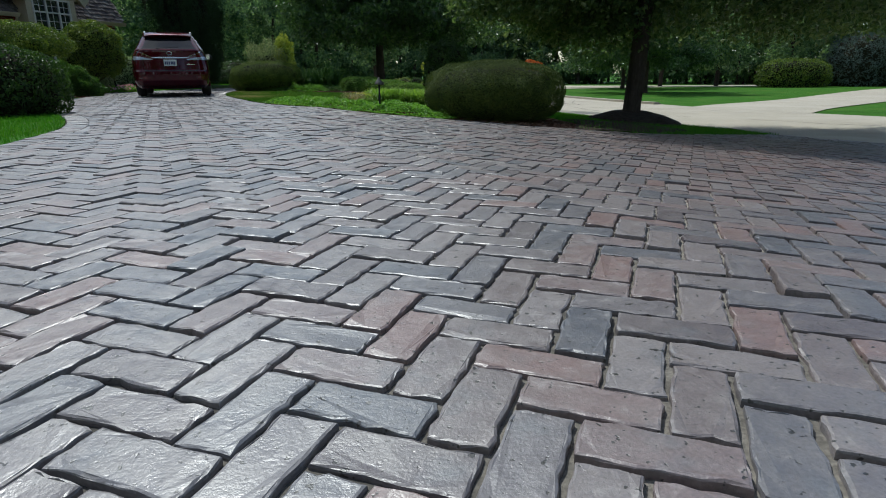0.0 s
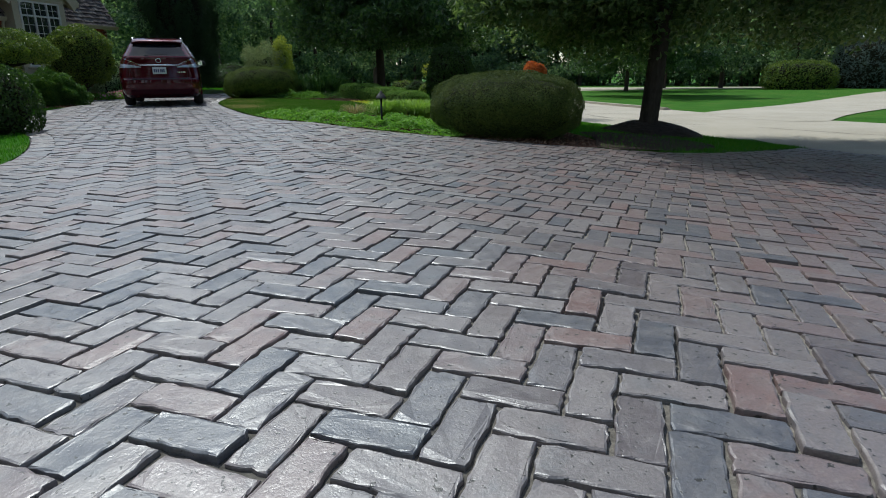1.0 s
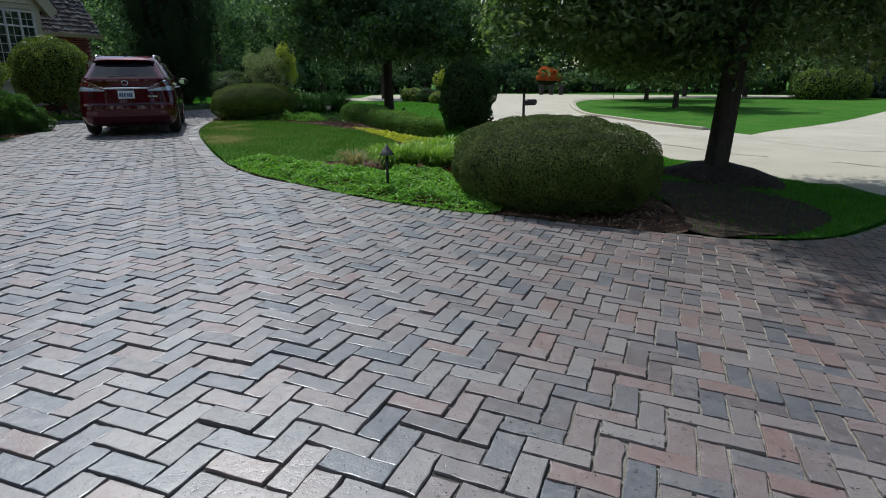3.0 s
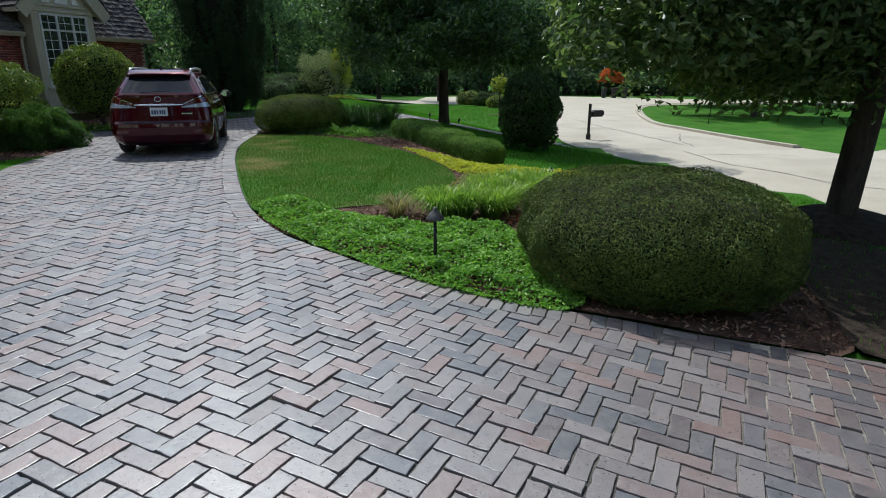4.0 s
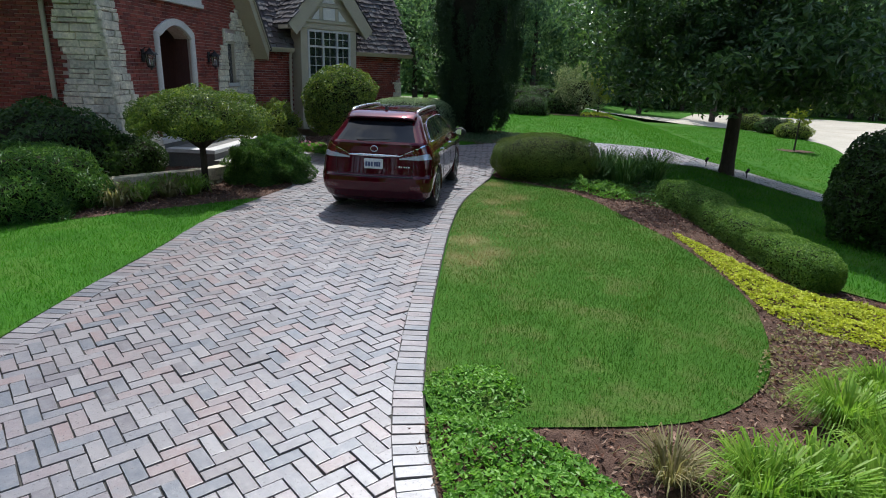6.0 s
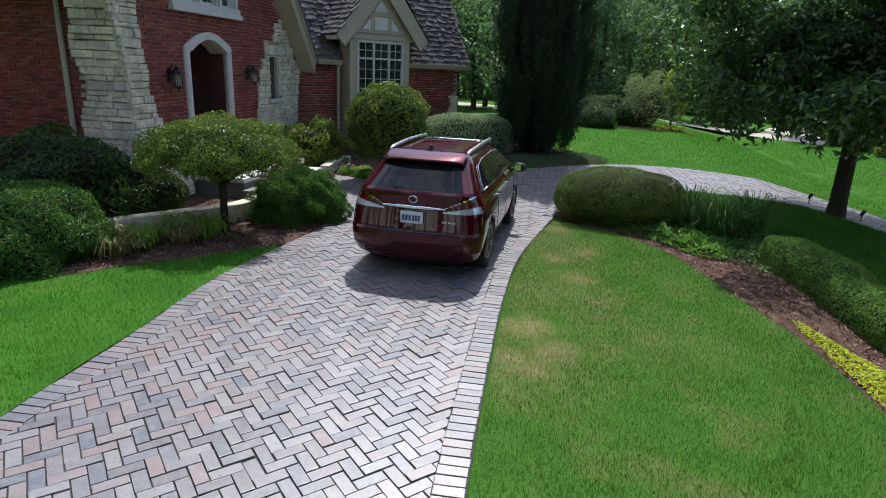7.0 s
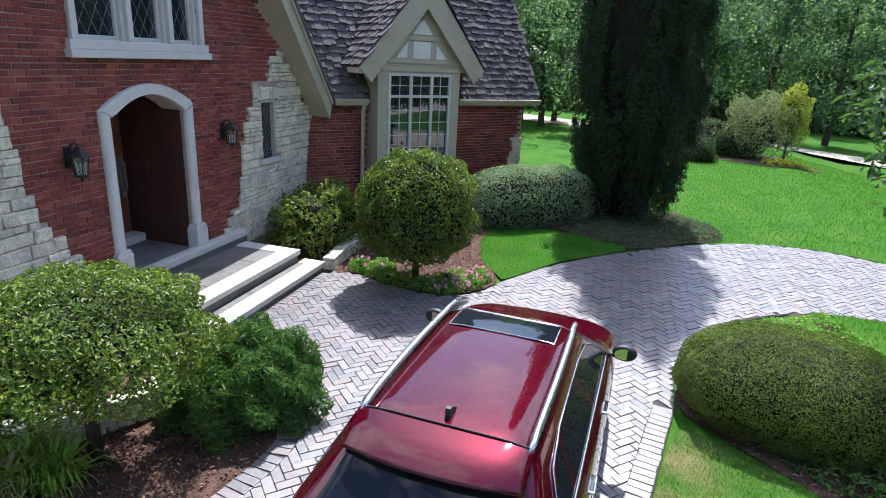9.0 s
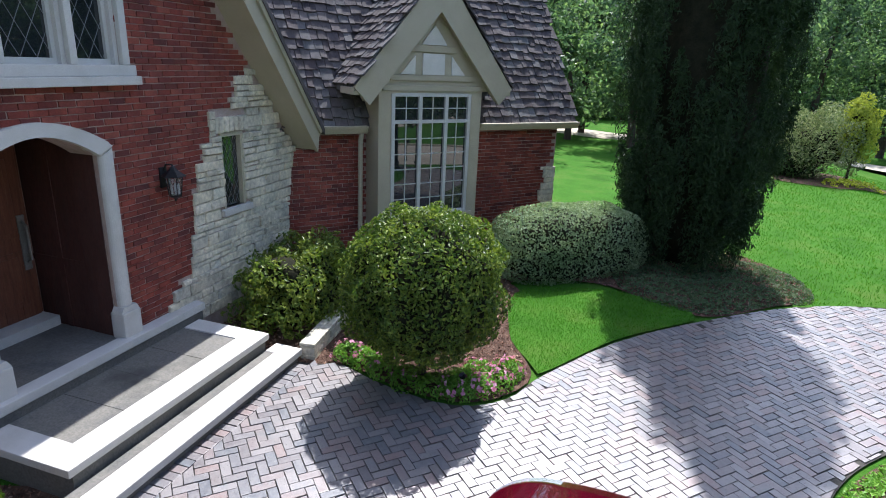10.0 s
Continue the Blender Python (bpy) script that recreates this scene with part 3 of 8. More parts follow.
edge_width = np.zeros(len(px))
for line, wide in [(q, BORDER - 0.006) for q in border_lines] + [(q, 0.015) for q in open_lines]:
    for a, b in zip(line, line[1:]):
        d = b - a
        t = np.clip(((P - a) @ d) / max(d @ d, 1e-9), 0, 1)
        q = a + t[:, None] * d
        r = np.linalg.norm(P - q, axis=1)
        better = r < gap_to_edge
        gap_to_edge[better] = r[better]
        edge_width[better] = wide
        edge_point[better] = q[better]
        edge_normal[better] = np.array([d[1], -d[0]]) / np.linalg.norm(d)
flip = ((P - edge_point) * edge_normal).sum(1) < 0
edge_normal[flip] *= -1

# pieces of their own: a stretch of the drive that lies near the start of the path
single = (px > -1.3) & (px < 1.5) & (py > 0.5) & (py < 4.0) & (gap_to_edge > 0.6)
order = np.argsort(np.hypot(px - 0.05, py - 0.4))
chosen = set([i for i in order if single[i]][:300])
field = Pavers()
u_axis, v_axis = np.array(to_plan(1, 0)), np.array(to_plan(0, 1))
PIECE_ROWS = []
heights = ground_z(px, py)
gradx, grady = (ground_z(px + 0.1, py) - heights) / 0.1, (ground_z(px, py + 0.1) - heights) / 0.1
for i in range(len(px)):
    e = edge_width[i]
    if gap_to_edge[i] < e - 0.13:
        continue
    a, b = (v_axis, u_axis) if upright[i] else (u_axis, v_axis)
    rise = RNG.normal(0, 0.003)
    tilt = np.array([gradx[i], grady[i]]) + RNG.normal(0, 0.008, 2)
    turn = RNG.normal(0, 0.008)
    if i in chosen:
        PIECE_ROWS.append((px[i], py[i], heights[i] + TOP + rise, upright[i], turn, tilt))
        continue
    a, b = a + b * turn, b - a * turn
    jl, jw = half_l + RNG.normal(0, 0.0015), half_w + RNG.normal(0, 0.0015)
    quadp = P[i] + np.array([-a * jl - b * jw, a * jl - b * jw, a * jl + b * jw, -a * jl + b * jw])
    if upright[i]:
        quadp = quadp[::-1]
    if gap_to_edge[i] < e + 0.16:
        quadp = clip_poly(quadp, edge_point[i] + edge_normal[i] * e, edge_normal[i])
        if len(quadp) < 3:
            continue
        area = 0.5 * abs(np.dot(quadp[:, 0], np.roll(quadp[:, 1], -1)) - np.dot(quadp[:, 1], np.roll(quadp[:, 0], -1)))
        if area < 0.0007:
            continue
    field.add(quadp, heights[i] + TOP + rise, tilt, worn=py[i] < 9.0 and px[i] < 4.5)

# the border course: pavers set across the edge
course = Pavers()
for line in border_lines:
    fine = np.concatenate([[0], np.cumsum(np.linalg.norm(np.diff(line, axis=0), axis=1))])
    at = 0.08
    while at < fine[-1] - 0.05:
        p = np.array([np.interp(at, fine, line[:, 0]), np.interp(at, fine, line[:, 1])])
        q = np.array([np.interp(at + 0.05, fine, line[:, 0]), np.interp(at + 0.05, fine, line[:, 1])])
        d = (q - p) / max(np.linalg.norm(q - p), 1e-6)
        nrm = np.array([d[1], -d[0]])
        if not inside(DRIVE, np.array([p[0] + nrm[0] * 0.1]), np.array([p[1] + nrm[1] * 0.1]))[0]:
            nrm = -nrm
        w = 0.097 + RNG.normal(0, 0.002)
        c = p + nrm * (0.128 + RNG.normal(0, 0.003))
        quadp = c + np.array([-d * w / 2 - nrm * 0.114, d * w / 2 - nrm * 0.114, d * w / 2 + nrm * 0.114, -d * w / 2 + nrm * 0.114])
        if (quadp[1] - quadp[0])[0] * (quadp[2] - quadp[1])[1] - (quadp[1] - quadp[0])[1] * (quadp[2] - quadp[1])[0] < 0:
            quadp = quadp[::-1]
        z0 = float(ground_z(*c))
        course.add(quadp, z0 + TOP + RNG.normal(0, 0.002), RNG.normal(0, 0.01, 2) + np.array([float(ground_z(c[0] + 0.1, c[1])) - z0, float(ground_z(c[0], c[1] + 0.1)) - z0]) / 0.1)
        at += 0.1085

# ---- the house ----
D1, P1 = Vector((-0.422, 0.907, 0)).normalized(), Vector((-14.83, 18.99, 0))
D2, P2 = Vector((0.265, 0.964, 0)).normalized(), Vector((-15.41, 23.78, 0))


def wall_space(p, d):
    """A wall's own axes: x along it, y into the house, z up."""
    m = Matrix.Identity(4)
    m.col[0][:3], m.col[1][:3], m.col[2][:3], m.col[3][:3] = d, Vector((0, 0, 1)).cross(d), (0, 0, 1), p
    return m


W1, W2 = wall_space(P1, D1), wall_space(P2, D2)
house = thing("house", Matrix.Identity(4), "red brick and limestone house with steep cedar shake roofs", "house")


def placed(ob, m):
    ob.matrix_basis = m
    return ob


CORNER_S, LEFT_S, SET_BACK = 3.36, -3.62, 0.55


def rake_z(s):
    """The underside of the entrance gable's right-hand rake, along the wall; level with it on the other side of the ridge."""
    return 6.95 - 1.22 * s if s > -0.9 else 6.95 - 1.22 * (-1.8 - s)


def kneeler(z):
    """How far the corner stones step out towards the foot of the roof."""
    return 0.06 + 0.42 * max(0.0, min((z - 2.2) / 1.6, 1.2)) ** 1.8


def arch_line(half, spring, rise, n=24, mid=-1.04, power=1.9):
    """A low segmental arch with shoulders."""
    return [(mid + half * x, spring + rise * (1 - abs(x) ** power)) for x in (-1 + 2 * i / n for i in range(n + 1))]


ARCH_IN = arch_line(0.72, 2.87, 0.285)
ARCH_OUT = arch_line(0.91, 2.97, 0.33)
EDGE_36, EDGE_52 = (7.01 - 3.6) / 1.22, (7.01 - 5.2) / 1.22

# backing walls, with the openings through them
bm = bmesh.new()
T0, T1 = 0.0, 0.38
prism(bm, [(LEFT_S, 0.0), (-1.76, 0.0), (-1.76, 3.6), (LEFT_S, 3.6)], T0, T1)
prism(bm, [(-1.76, 0.0), (-1.76, 0.5), (-0.32, 0.5), (-0.32, 0.0)][::-1], T0, T1)
prism(bm, [(-1.76, 3.6)] + ARCH_IN + [(-0.32, 3.6)], T0, T1)
prism(bm, [(-0.32, 0.0), (1.76, 0.0), (1.76, 3.6), (-0.32, 3.6)], T0, T1)
prism(bm, [(1.76, 0.0), (2.22, 0.0), (2.22, 1.80), (1.76, 1.80)], T0, T1)
prism(bm, [(1.76, 2.92), (2.22, 2.92), (2.22, 3.6), (1.76, 3.6)], T0, T1)
prism(bm, [(2.22, 0.0), (CORNER_S, 0.0), (CORNER_S, rake_z(CORNER_S) + 0.06), (EDGE_36, 3.6), (2.22, 3.6)], T0, T1)
prism(bm, [(LEFT_S, 3.6), (-2.1, 3.6), (-2.1, 5.2), (LEFT_S, 5.2)], T0, T1)
prism(bm, [(0.14, 3.6), (EDGE_36, 3.6), (EDGE_52, 5.2), (0.14, 5.2)], T0, T1)
prism(bm, [(-2.1, 3.6), (0.14, 3.6), (0.14, 3.72), (-2.1, 3.72)], T0, T1)
prism(bm, [(-1.8 - EDGE_52, 5.2), (EDGE_52, 5.2), (-0.9, 8.1)], T0, T1)
wall_1 = placed(part("wall", bm, M_MORTAR, house, "red brick gable wall with ragged limestone corners"), W1)
bm = bmesh.new()
prism(bm, [(-2.4, 0.0), (4.45, 0.0), (4.45, 2.86), (-2.4, 2.86)], SET_BACK, SET_BACK + 0.3)
wall_2 = placed(part("wall", bm, M_MORTAR, house, "low red brick wing wall under the eaves"), W2)
W0 = W1 @ Matrix.Translation((LEFT_S, 0, 0)) @ pose(0, 0, 0, 0, 0, -90)
# the return wall: its x runs out of the house
bm = bmesh.new()
prism(bm, [(-5.5, 0.0), (0.0, 0.0), (0.0, 5.2), (-5.5, 5.2)], 0.004, 0.38)
wall_0 = placed(part("wall", bm, M_MORTAR, house, "red brick return wall in the shade"), W0)
bm = boxes((-2.4, 4.45, 3.9, 4.2, 0, 2.86), (4.15, 4.45, SET_BACK + 0.3, 3.9, 0, 2.86))
placed(part("wall", bm, M_MORTAR, house, "brick wall at the wing's end"), W2)


def brick_mesh(sx, sz, proud=0.012, bev=0.004, wob=0.0):
    """A worn brick face, its back in the wall."""
    j = RNG.normal(0, wob, (4, 2)) if wob else np.zeros((4, 2))
    out = np.array([(-sx / 2, -sz / 2), (sx / 2, -sz / 2), (sx / 2, sz / 2), (-sx / 2, sz / 2)]) + j
    inn = out * np.array([1 - 2 * bev / sx, 1 - 2 * bev / sz])
    v = [(x, 0.03, z) for x, z in out] + [(x, -proud + bev, z) for x, z in out] + [(x, -proud + RNG.normal(0, wob), z) for x, z in inn]
    f = [(k + i, k + (i + 1) % 4, k + 4 + (i + 1) % 4, k + 4 + i) for k in (0, 4) for i in range(4)] + [(8, 9, 10, 11)]
    return v, f


def lay_bricks(parent, m, x0, x1, z0, z1, keep, own, seed, course_h=0.075, length=0.215):
    """Running bond over a stretch of wall; those for which own() holds are pieces of their own, the rest one joined part."""
    rng = random.Random(seed)
    shared = []
    for k in range(6):
        v, f = brick_mesh(length - 0.011, course_h - 0.011, 0.010 + 0.002 * (k % 3), 0.004, 0.0016)
        me = bpy.data.meshes.new("brick")
        me.from_pydata(v, [], f)
        me.materials.append(M_BRICK)
        shared.append(me)
    vs, fs, made = [], [], 0
    row = 0
    z = z0
    while z < z1:
        x = x0 + (row % 2) * length / 2 + rng.uniform(-0.015, 0.015)
        while x < x1:
            c = (x + rng.uniform(-0.004, 0.004), z + course_h / 2 + rng.uniform(-0.002, 0.002))
            if keep(*c):
                if made < 300 and own(*c):
                    ob = new("brick", shared[rng.randrange(6)])
                    ob.parent = parent
                    ob.matrix_basis = Matrix.Translation((c[0], m + rng.uniform(-0.003, 0.002), c[1])) @ pose(0, 0, 0, 0, rng.uniform(-0.8, 0.8), 0)
                    made += 1
                else:
                    cut_l = length - 0.011
                    v, f = brick_mesh(cut_l, course_h - 0.011, 0.010 + rng.uniform(0, 0.006), 0.004, 0.0016)
                    o = len(vs)
                    vs += [(a + c[0], b + m, h + c[1]) for a, b, h in v]
                    fs += [tuple(o + i for i in q) for q in f]
            x += length
        z += course_h
        row += 1
    me = bpy.data.meshes.new("brickwork")
    me.from_pydata(vs, [], fs)
    tagged(link_mesh("brickwork", me, M_BRICKS, parent), kind="stuff")


def right_stone_s(z):
    """Where the limestone of the right-hand corner begins, course by course."""
    for top, s in ((0.7, 0.46), (0.85, 0.56), (1.0, 0.74), (1.25, 0.95), (1.55, 1.0), (1.9, 1.08), (2.2, 1.10), (2.5, 1.20), (2.8, 1.36), (3.28, 1.52), (3.45, 2.02), (3.7, 2.14), (4.05, 2.40)):
        if z < top:
            return s
    return 9.0


def left_stone_s(z):
    for top, s in ((0.7, -2.3), (1.0, -2.42), (1.25, -2.56), (1.45, -2.72), (1.7, -2.90), (2.1, -3.02), (2.6, -3.11), (2.9, -3.18), (3.3, -3.24), (4.2, -3.27)):
        if z < top:
            return s
    return -3.22


def keep_1(s, z):
    a = 0.11
    if s - a < left_stone_s(z) - 0.16 or s + a > right_stone_s(z) + 0.16:
        return False
    if z + 0.05 > rake_z(s + 0.05):
        return False
    if -2.08 - a < s < 0.11 + a and 3.66 < z < 5.2:
        return False
    if z < 2.9 and -1.77 - a < s < -0.31 + a:
        return False
    if z >= 2.85 and abs(s + 1.04) < 0.86 and z < 2.97 + 0.26 * max(0, 1 - abs((s + 1.04) / 0.86) ** 1.9):
        return False
    return s > LEFT_S + 0.1 and s < CORNER_S + 0.1


lay_bricks(wall_1, 0.0, LEFT_S, CORNER_S + 0.2, 0.42, 7.6, keep_1, lambda s, z: -2.9 < s < 1.7 and 0.6 < z < 3.55 and (s > -0.1 or z > 2.9), 1)
lay_bricks(wall_2, SET_BACK, -2.35, 4.43, 0.06, 2.8, lambda q, z: not (-0.25 < q < 1.9) and not (q > 4.2 and z < 1.9) and -2.2 < q < 4.36, lambda q, z: q < -0.3 and z > 1.0, 2)
lay_bricks(wall_0, 0.0, -5.4, -0.95, 0.06, 5.1, lambda q, z: True, lambda q, z: False, 3)


def lay_stones(parent, y, spans, seed, lean=lambda z: 0.0, proud=0.05):
    """Split-face limestone in uneven courses; spans(z) gives the stretch of each course."""
    rng = random.Random(seed)
    z, top = spans(None)
    while z < top - 0.05:
        h = rng.choice((0.075, 0.095, 0.12, 0.14, 0.17))
        h = min(h, top - z)
        for x, end in split_course(parent, *spans(z + h / 2), z, z + h):
            while x < end - 0.04:
                w = rng.uniform(0.14, 0.46) * (1.2 if h > 0.1 else 1.0)
                if x + w > end - 0.1:
                    w = end - x
                v, f = brick_mesh(max(w - 0.010, 0.03), h - 0.010, proud + rng.uniform(-0.012, 0.02), 0.010, 0.005)
                if not (parent is wall_1 and z + 0.06 > rake_z(x + w / 2)):
                    me = bpy.data.meshes.new("stone")
                    me.from_pydata(v, [], f)
                    me.materials.append(M_STONE)
                    ob = new("stone", me)
                    ob.parent = parent
                    ob.matrix_basis = Matrix.Translation((x + w / 2, y - lean(z), z + h / 2)) @ pose(0, 0, 0, 0, rng.uniform(-0.7, 0.7), 0)
                x += w
        z += h


def split_course(parent, x, end, z0, z1):
    """A course runs on both sides of the small window, its sill and its flat arch."""
    if parent is wall_1 and x < 2.3 < end and z1 > 1.68 and z0 < 3.17:
        a, b = (1.75, 2.23) if z1 < 2.93 and z0 > 1.80 else (1.64, 2.36)
        return [(x, a), (b, end)]
    return [(x, end)]


lay_stones(wall_1, 0.0, lambda z: (0.3, 4.2) if z is None else (right_stone_s(z), CORNER_S + 0.02 + 0.31 * max(0.0, min((z - 1.1) / 1.5, 1.3)) ** 1.5), 5)
lay_stones(wall_1, 0.0, lambda z: (0.05, 5.2) if z is None else (LEFT_S - kneeler(z), left_stone_s(z)), 6, lambda z: 0.22 * max(0, 1 - z / 2.2) ** 1.5)
lay_stones(wall_0, 0.0, lambda z: (0.05, 5.2) if z is None else (-0.92 - 0.12 * math.sin(z * 5), 0.06), 7, lambda z: kneeler(z) - 0.06 + 0.10 * max(0, 1 - z / 2.2) ** 1.5)
lay_stones(wall_2, SET_BACK, lambda z: (0.05, 1.9) if z is None else (4.10 + 0.08 * math.sin(z * 9), 4.48), 8)

# voussoirs and sill of the small window
for k in range(7):
    v, f = brick_mesh(0.092, 0.22, 0.06, 0.01, 0.004)
    me = bpy.data.meshes.new("stone")
    me.from_pydata(v, [], f)
    me.materials.append(M_STONE)
    ob = new("stone", me)
    ob.parent = wall_1
    ob.matrix_basis = Matrix.Translation((1.66 + k * 0.108, 0, 3.045))
lead_window = placed(thing("window", Matrix.Identity(4), "", ""), W1)
lead_window.parent = house
part("sill", boxes((1.66, 2.34, -0.09, 0.2, 1.70, 1.80), bevel=0.012), M_LIME, lead_window)
part("surround", boxes((1.74, 1.775, -0.03, 0.2, 1.80, 2.93), (2.19, 2.24, -0.03, 0.2, 1.80, 2.93), (1.775, 2.19, -0.03, 0.2, 2.87, 2.93)), M_TRIM, lead_window)
part("pane", boxes((1.775, 2.19, 0.05, 0.06, 1.80, 2.87)), M_PANE, lead_window)


def diamond_leads(x0, x1, z0, z1, y, step=0.19):
    """Lead strips in a diamond lattice."""
    bm = bmesh.new()
    run = step * 1.9
    for sign in (1, -1):
        k = -12
        while k < 24:
            pts = []
            for i in range(41):
                x = x0 + (x1 - x0) * i / 40
                z = z0 + k * run / 2 + sign * (x - x0) * 1.9
                if z0 <= z <= z1:
                    pts.append((x, y, z))
            if len(pts) > 1:
                tube(bm, [pts[0], pts[-1]], [0.0035, 0.0035], 4)
            k += 1
    return bm


tagged(part("lead_lattice", diamond_leads(1.78, 2.185, 1.82, 2.86, 0.046, 0.2), M_LEAD, lead_window), kind="stuff")

# the limestone arch round the porch
bm = bmesh.new()
prism(bm, ARCH_OUT + ARCH_IN[::-1], -0.08, 0.06)
rim_edges = [e for e in bm.edges if all(v.co.y < -0.07 for v in e.verts)]
bmesh.ops.bevel(bm, geom=rim_edges, offset=0.035, segments=3, profile=0.5, affect="EDGES")
arch = placed(part("arch", bm, M_LIME, house, "pale limestone surround of the porch"), W1)


def half_round(x0, x1, z0, z_in, z_out, inner_left):
    """An engaged half-round shaft with a slanted top."""
    bm = bmesh.new()
    mid, half = (x0 + x1) / 2, (x1 - x0) / 2
    ring = [(mid - half, 0.06)] + [(mid - half * math.cos(math.pi * k / 12), 0.01 - 0.09 * math.sin(math.pi * k / 12) ** 0.7) for k in range(13)] + [(mid + half, 0.06)]
    lo = [bm.verts.new((x, y, z0)) for x, y in ring]
    hi = [bm.verts.new((x, y, z_in + (z_out - z_in) * ((x - x0) / (x1 - x0) if inner_left else (x1 - x) / (x1 - x0)))) for x, y in ring]
    bm.faces.new(lo)
    bm.faces.new(hi[::-1])
    for i in range(len(ring)):
        j = (i + 1) % len(ring)
        bm.faces.new((lo[i], hi[i], hi[j], lo[j]))
    return bm


part("column", half_round(-1.95, -1.76, 1.0, 2.87, 2.97, False), M_LIME, arch)
part("column", half_round(-0.32, -0.13, 1.0, 2.87, 2.97, True), M_LIME, arch)
for x0, x1 in ((-1.99, -1.72), (-0.36, -0.09)):
    bm = boxes((x0, x1, -0.12, 0.09, 0.6, 0.95), bevel=0.02)
    prism(bm, [(x0, 0.95), (x1, 0.95), (x1 - 0.04, 1.02), (x0 + 0.04, 1.02)], -0.10, 0.06)
    part("plinth", bm, M_LIME, arch)

# porch: side walls, vault, floor, threshold and the door
bm = boxes((-2.0, -1.76, 0.38, 1.32, 0, 3.3), (-0.29, -0.06, 0.065, 1.32, 0, 3.3), (-2.0, -0.06, 1.32, 1.45, 0, 3.3), (-2.0, -0.06, 0.38, 1.45, 3.2, 3.3))
porch = placed(part("porch", bm, M_MORTAR, house, "deep shaded brick porch"), W1)
part("panelling", boxes((-0.300, -0.284, 0.42, 1.30, 0.6, 3.15), (-0.310, -0.29, 0.42, 1.30, 1.45, 1.53), (-0.310, -0.29, 0.80, 0.88, 0.6, 3.15), bevel=0.004), M_PORCH, porch, "dark panelled porch side")
for x0, y1 in ((-0.328, 0.42), (-1.762, 0.42)):
    part("reveal", boxes((x0, x0 + 0.01, 0.062, y1, 0.6, 2.88)), M_PORCH, porch)
part("porch_floor", boxes((-1.76, -0.32, 0.0, 1.32, 0.3, 0.61)), M_BLUESTONE, porch)
part("threshold", boxes((-1.75, -0.33, 0.98, 1.32, 0.60, 0.74), bevel=0.012), M_LIME, porch)
door = placed(thing("door", Matrix.Identity(4), "", ""), W1)
door.parent = house
tagged(door, "closed red-brown oak plank door")
bm = bmesh.new()
for k in range(6):
    box(bm, -1.70 + k * 0.222, -1.482 + k * 0.222, 1.24, 1.30, 0.74, 2.98, 0.006)
box(bm, -1.75, -0.33, 1.27, 1.33, 0.74, 3.2)
part("leaf", bm, M_DOOR, door)
for x0, x1 in ((-1.60, -1.12), (-0.98, -0.50)):
    for z0, z1 in ((0.92, 1.62), (1.80, 2.75)):
        bm = boxes((x0, x1, 1.222, 1.245, z0, z1), bevel=0.012)
        box(bm, x0 + 0.06, x1 - 0.06, 1.205, 1.225, z0 + 0.06, z1 - 0.06, 0.012)
        part("panel", bm, M_DOOR, door)
bm = bmesh.new()
tube(bm, [(-0.44, 1.22, 1.46), (-0.44, 1.15, 1.50), (-0.44, 1.15, 1.94), (-0.44, 1.22, 1.98)], [0.016] * 4, 8)
box(bm, -0.485, -0.395, 1.22, 1.24, 1.36, 2.06, 0.004)
part("handle", bm, M_LEAD, door, "long aged brass pull handle")

# the upper window: three leaded lights in limestone
up_window = placed(thing("window", Matrix.Identity(4), "", ""), W1)
up_window.parent = house
tagged(up_window, "three leaded lights in a limestone frame")
part("sill", boxes((-2.30, 0.33, -0.13, 0.2, 3.64, 3.74), (-2.27, 0.30, -0.09, 0.2, 3.74, 3.86), bevel=0.012), M_LIME, up_window)
for x0, x1 in ((-2.26, -2.06), (-1.36, -1.17), (-0.58, -0.39), (0.09, 0.29)):
    bm = bmesh.new()
    prism(bm, [(x0, 3.86), (x1, 3.86), (x1, 5.05), (x0, 5.05)], 0.0, 0.25)
    box(bm, x0 + 0.05, x1 - 0.05, -0.07, 0.0, 3.86, 5.05, 0.015)
    part("mullion", bm, M_LIME, up_window)
part("head", boxes((-2.26, 0.29, -0.06, 0.25, 5.05, 5.22), bevel=0.012), M_LIME, up_window)
for x0, x1 in ((-2.06, -1.36), (-1.17, -0.58), (-0.39, 0.09)):
    part("sash", boxes((x0, x0 + 0.045, 0.06, 0.12, 3.86, 5.05), (x1 - 0.045, x1, 0.06, 0.12, 3.86, 5.05), (x0 + 0.045, x1 - 0.045, 0.06, 0.12, 3.86, 3.92)), M_WHITE, up_window)
    part("pane", boxes((x0 + 0.04, x1 - 0.04, 0.10, 0.11, 3.9, 5.05)), M_PANE, up_window)
    tagged(part("lead_lattice", diamond_leads(x0 + 0.045, x1 - 0.045, 3.92, 5.04, 0.095, 0.36), M_LEAD, up_window), kind="stuff")

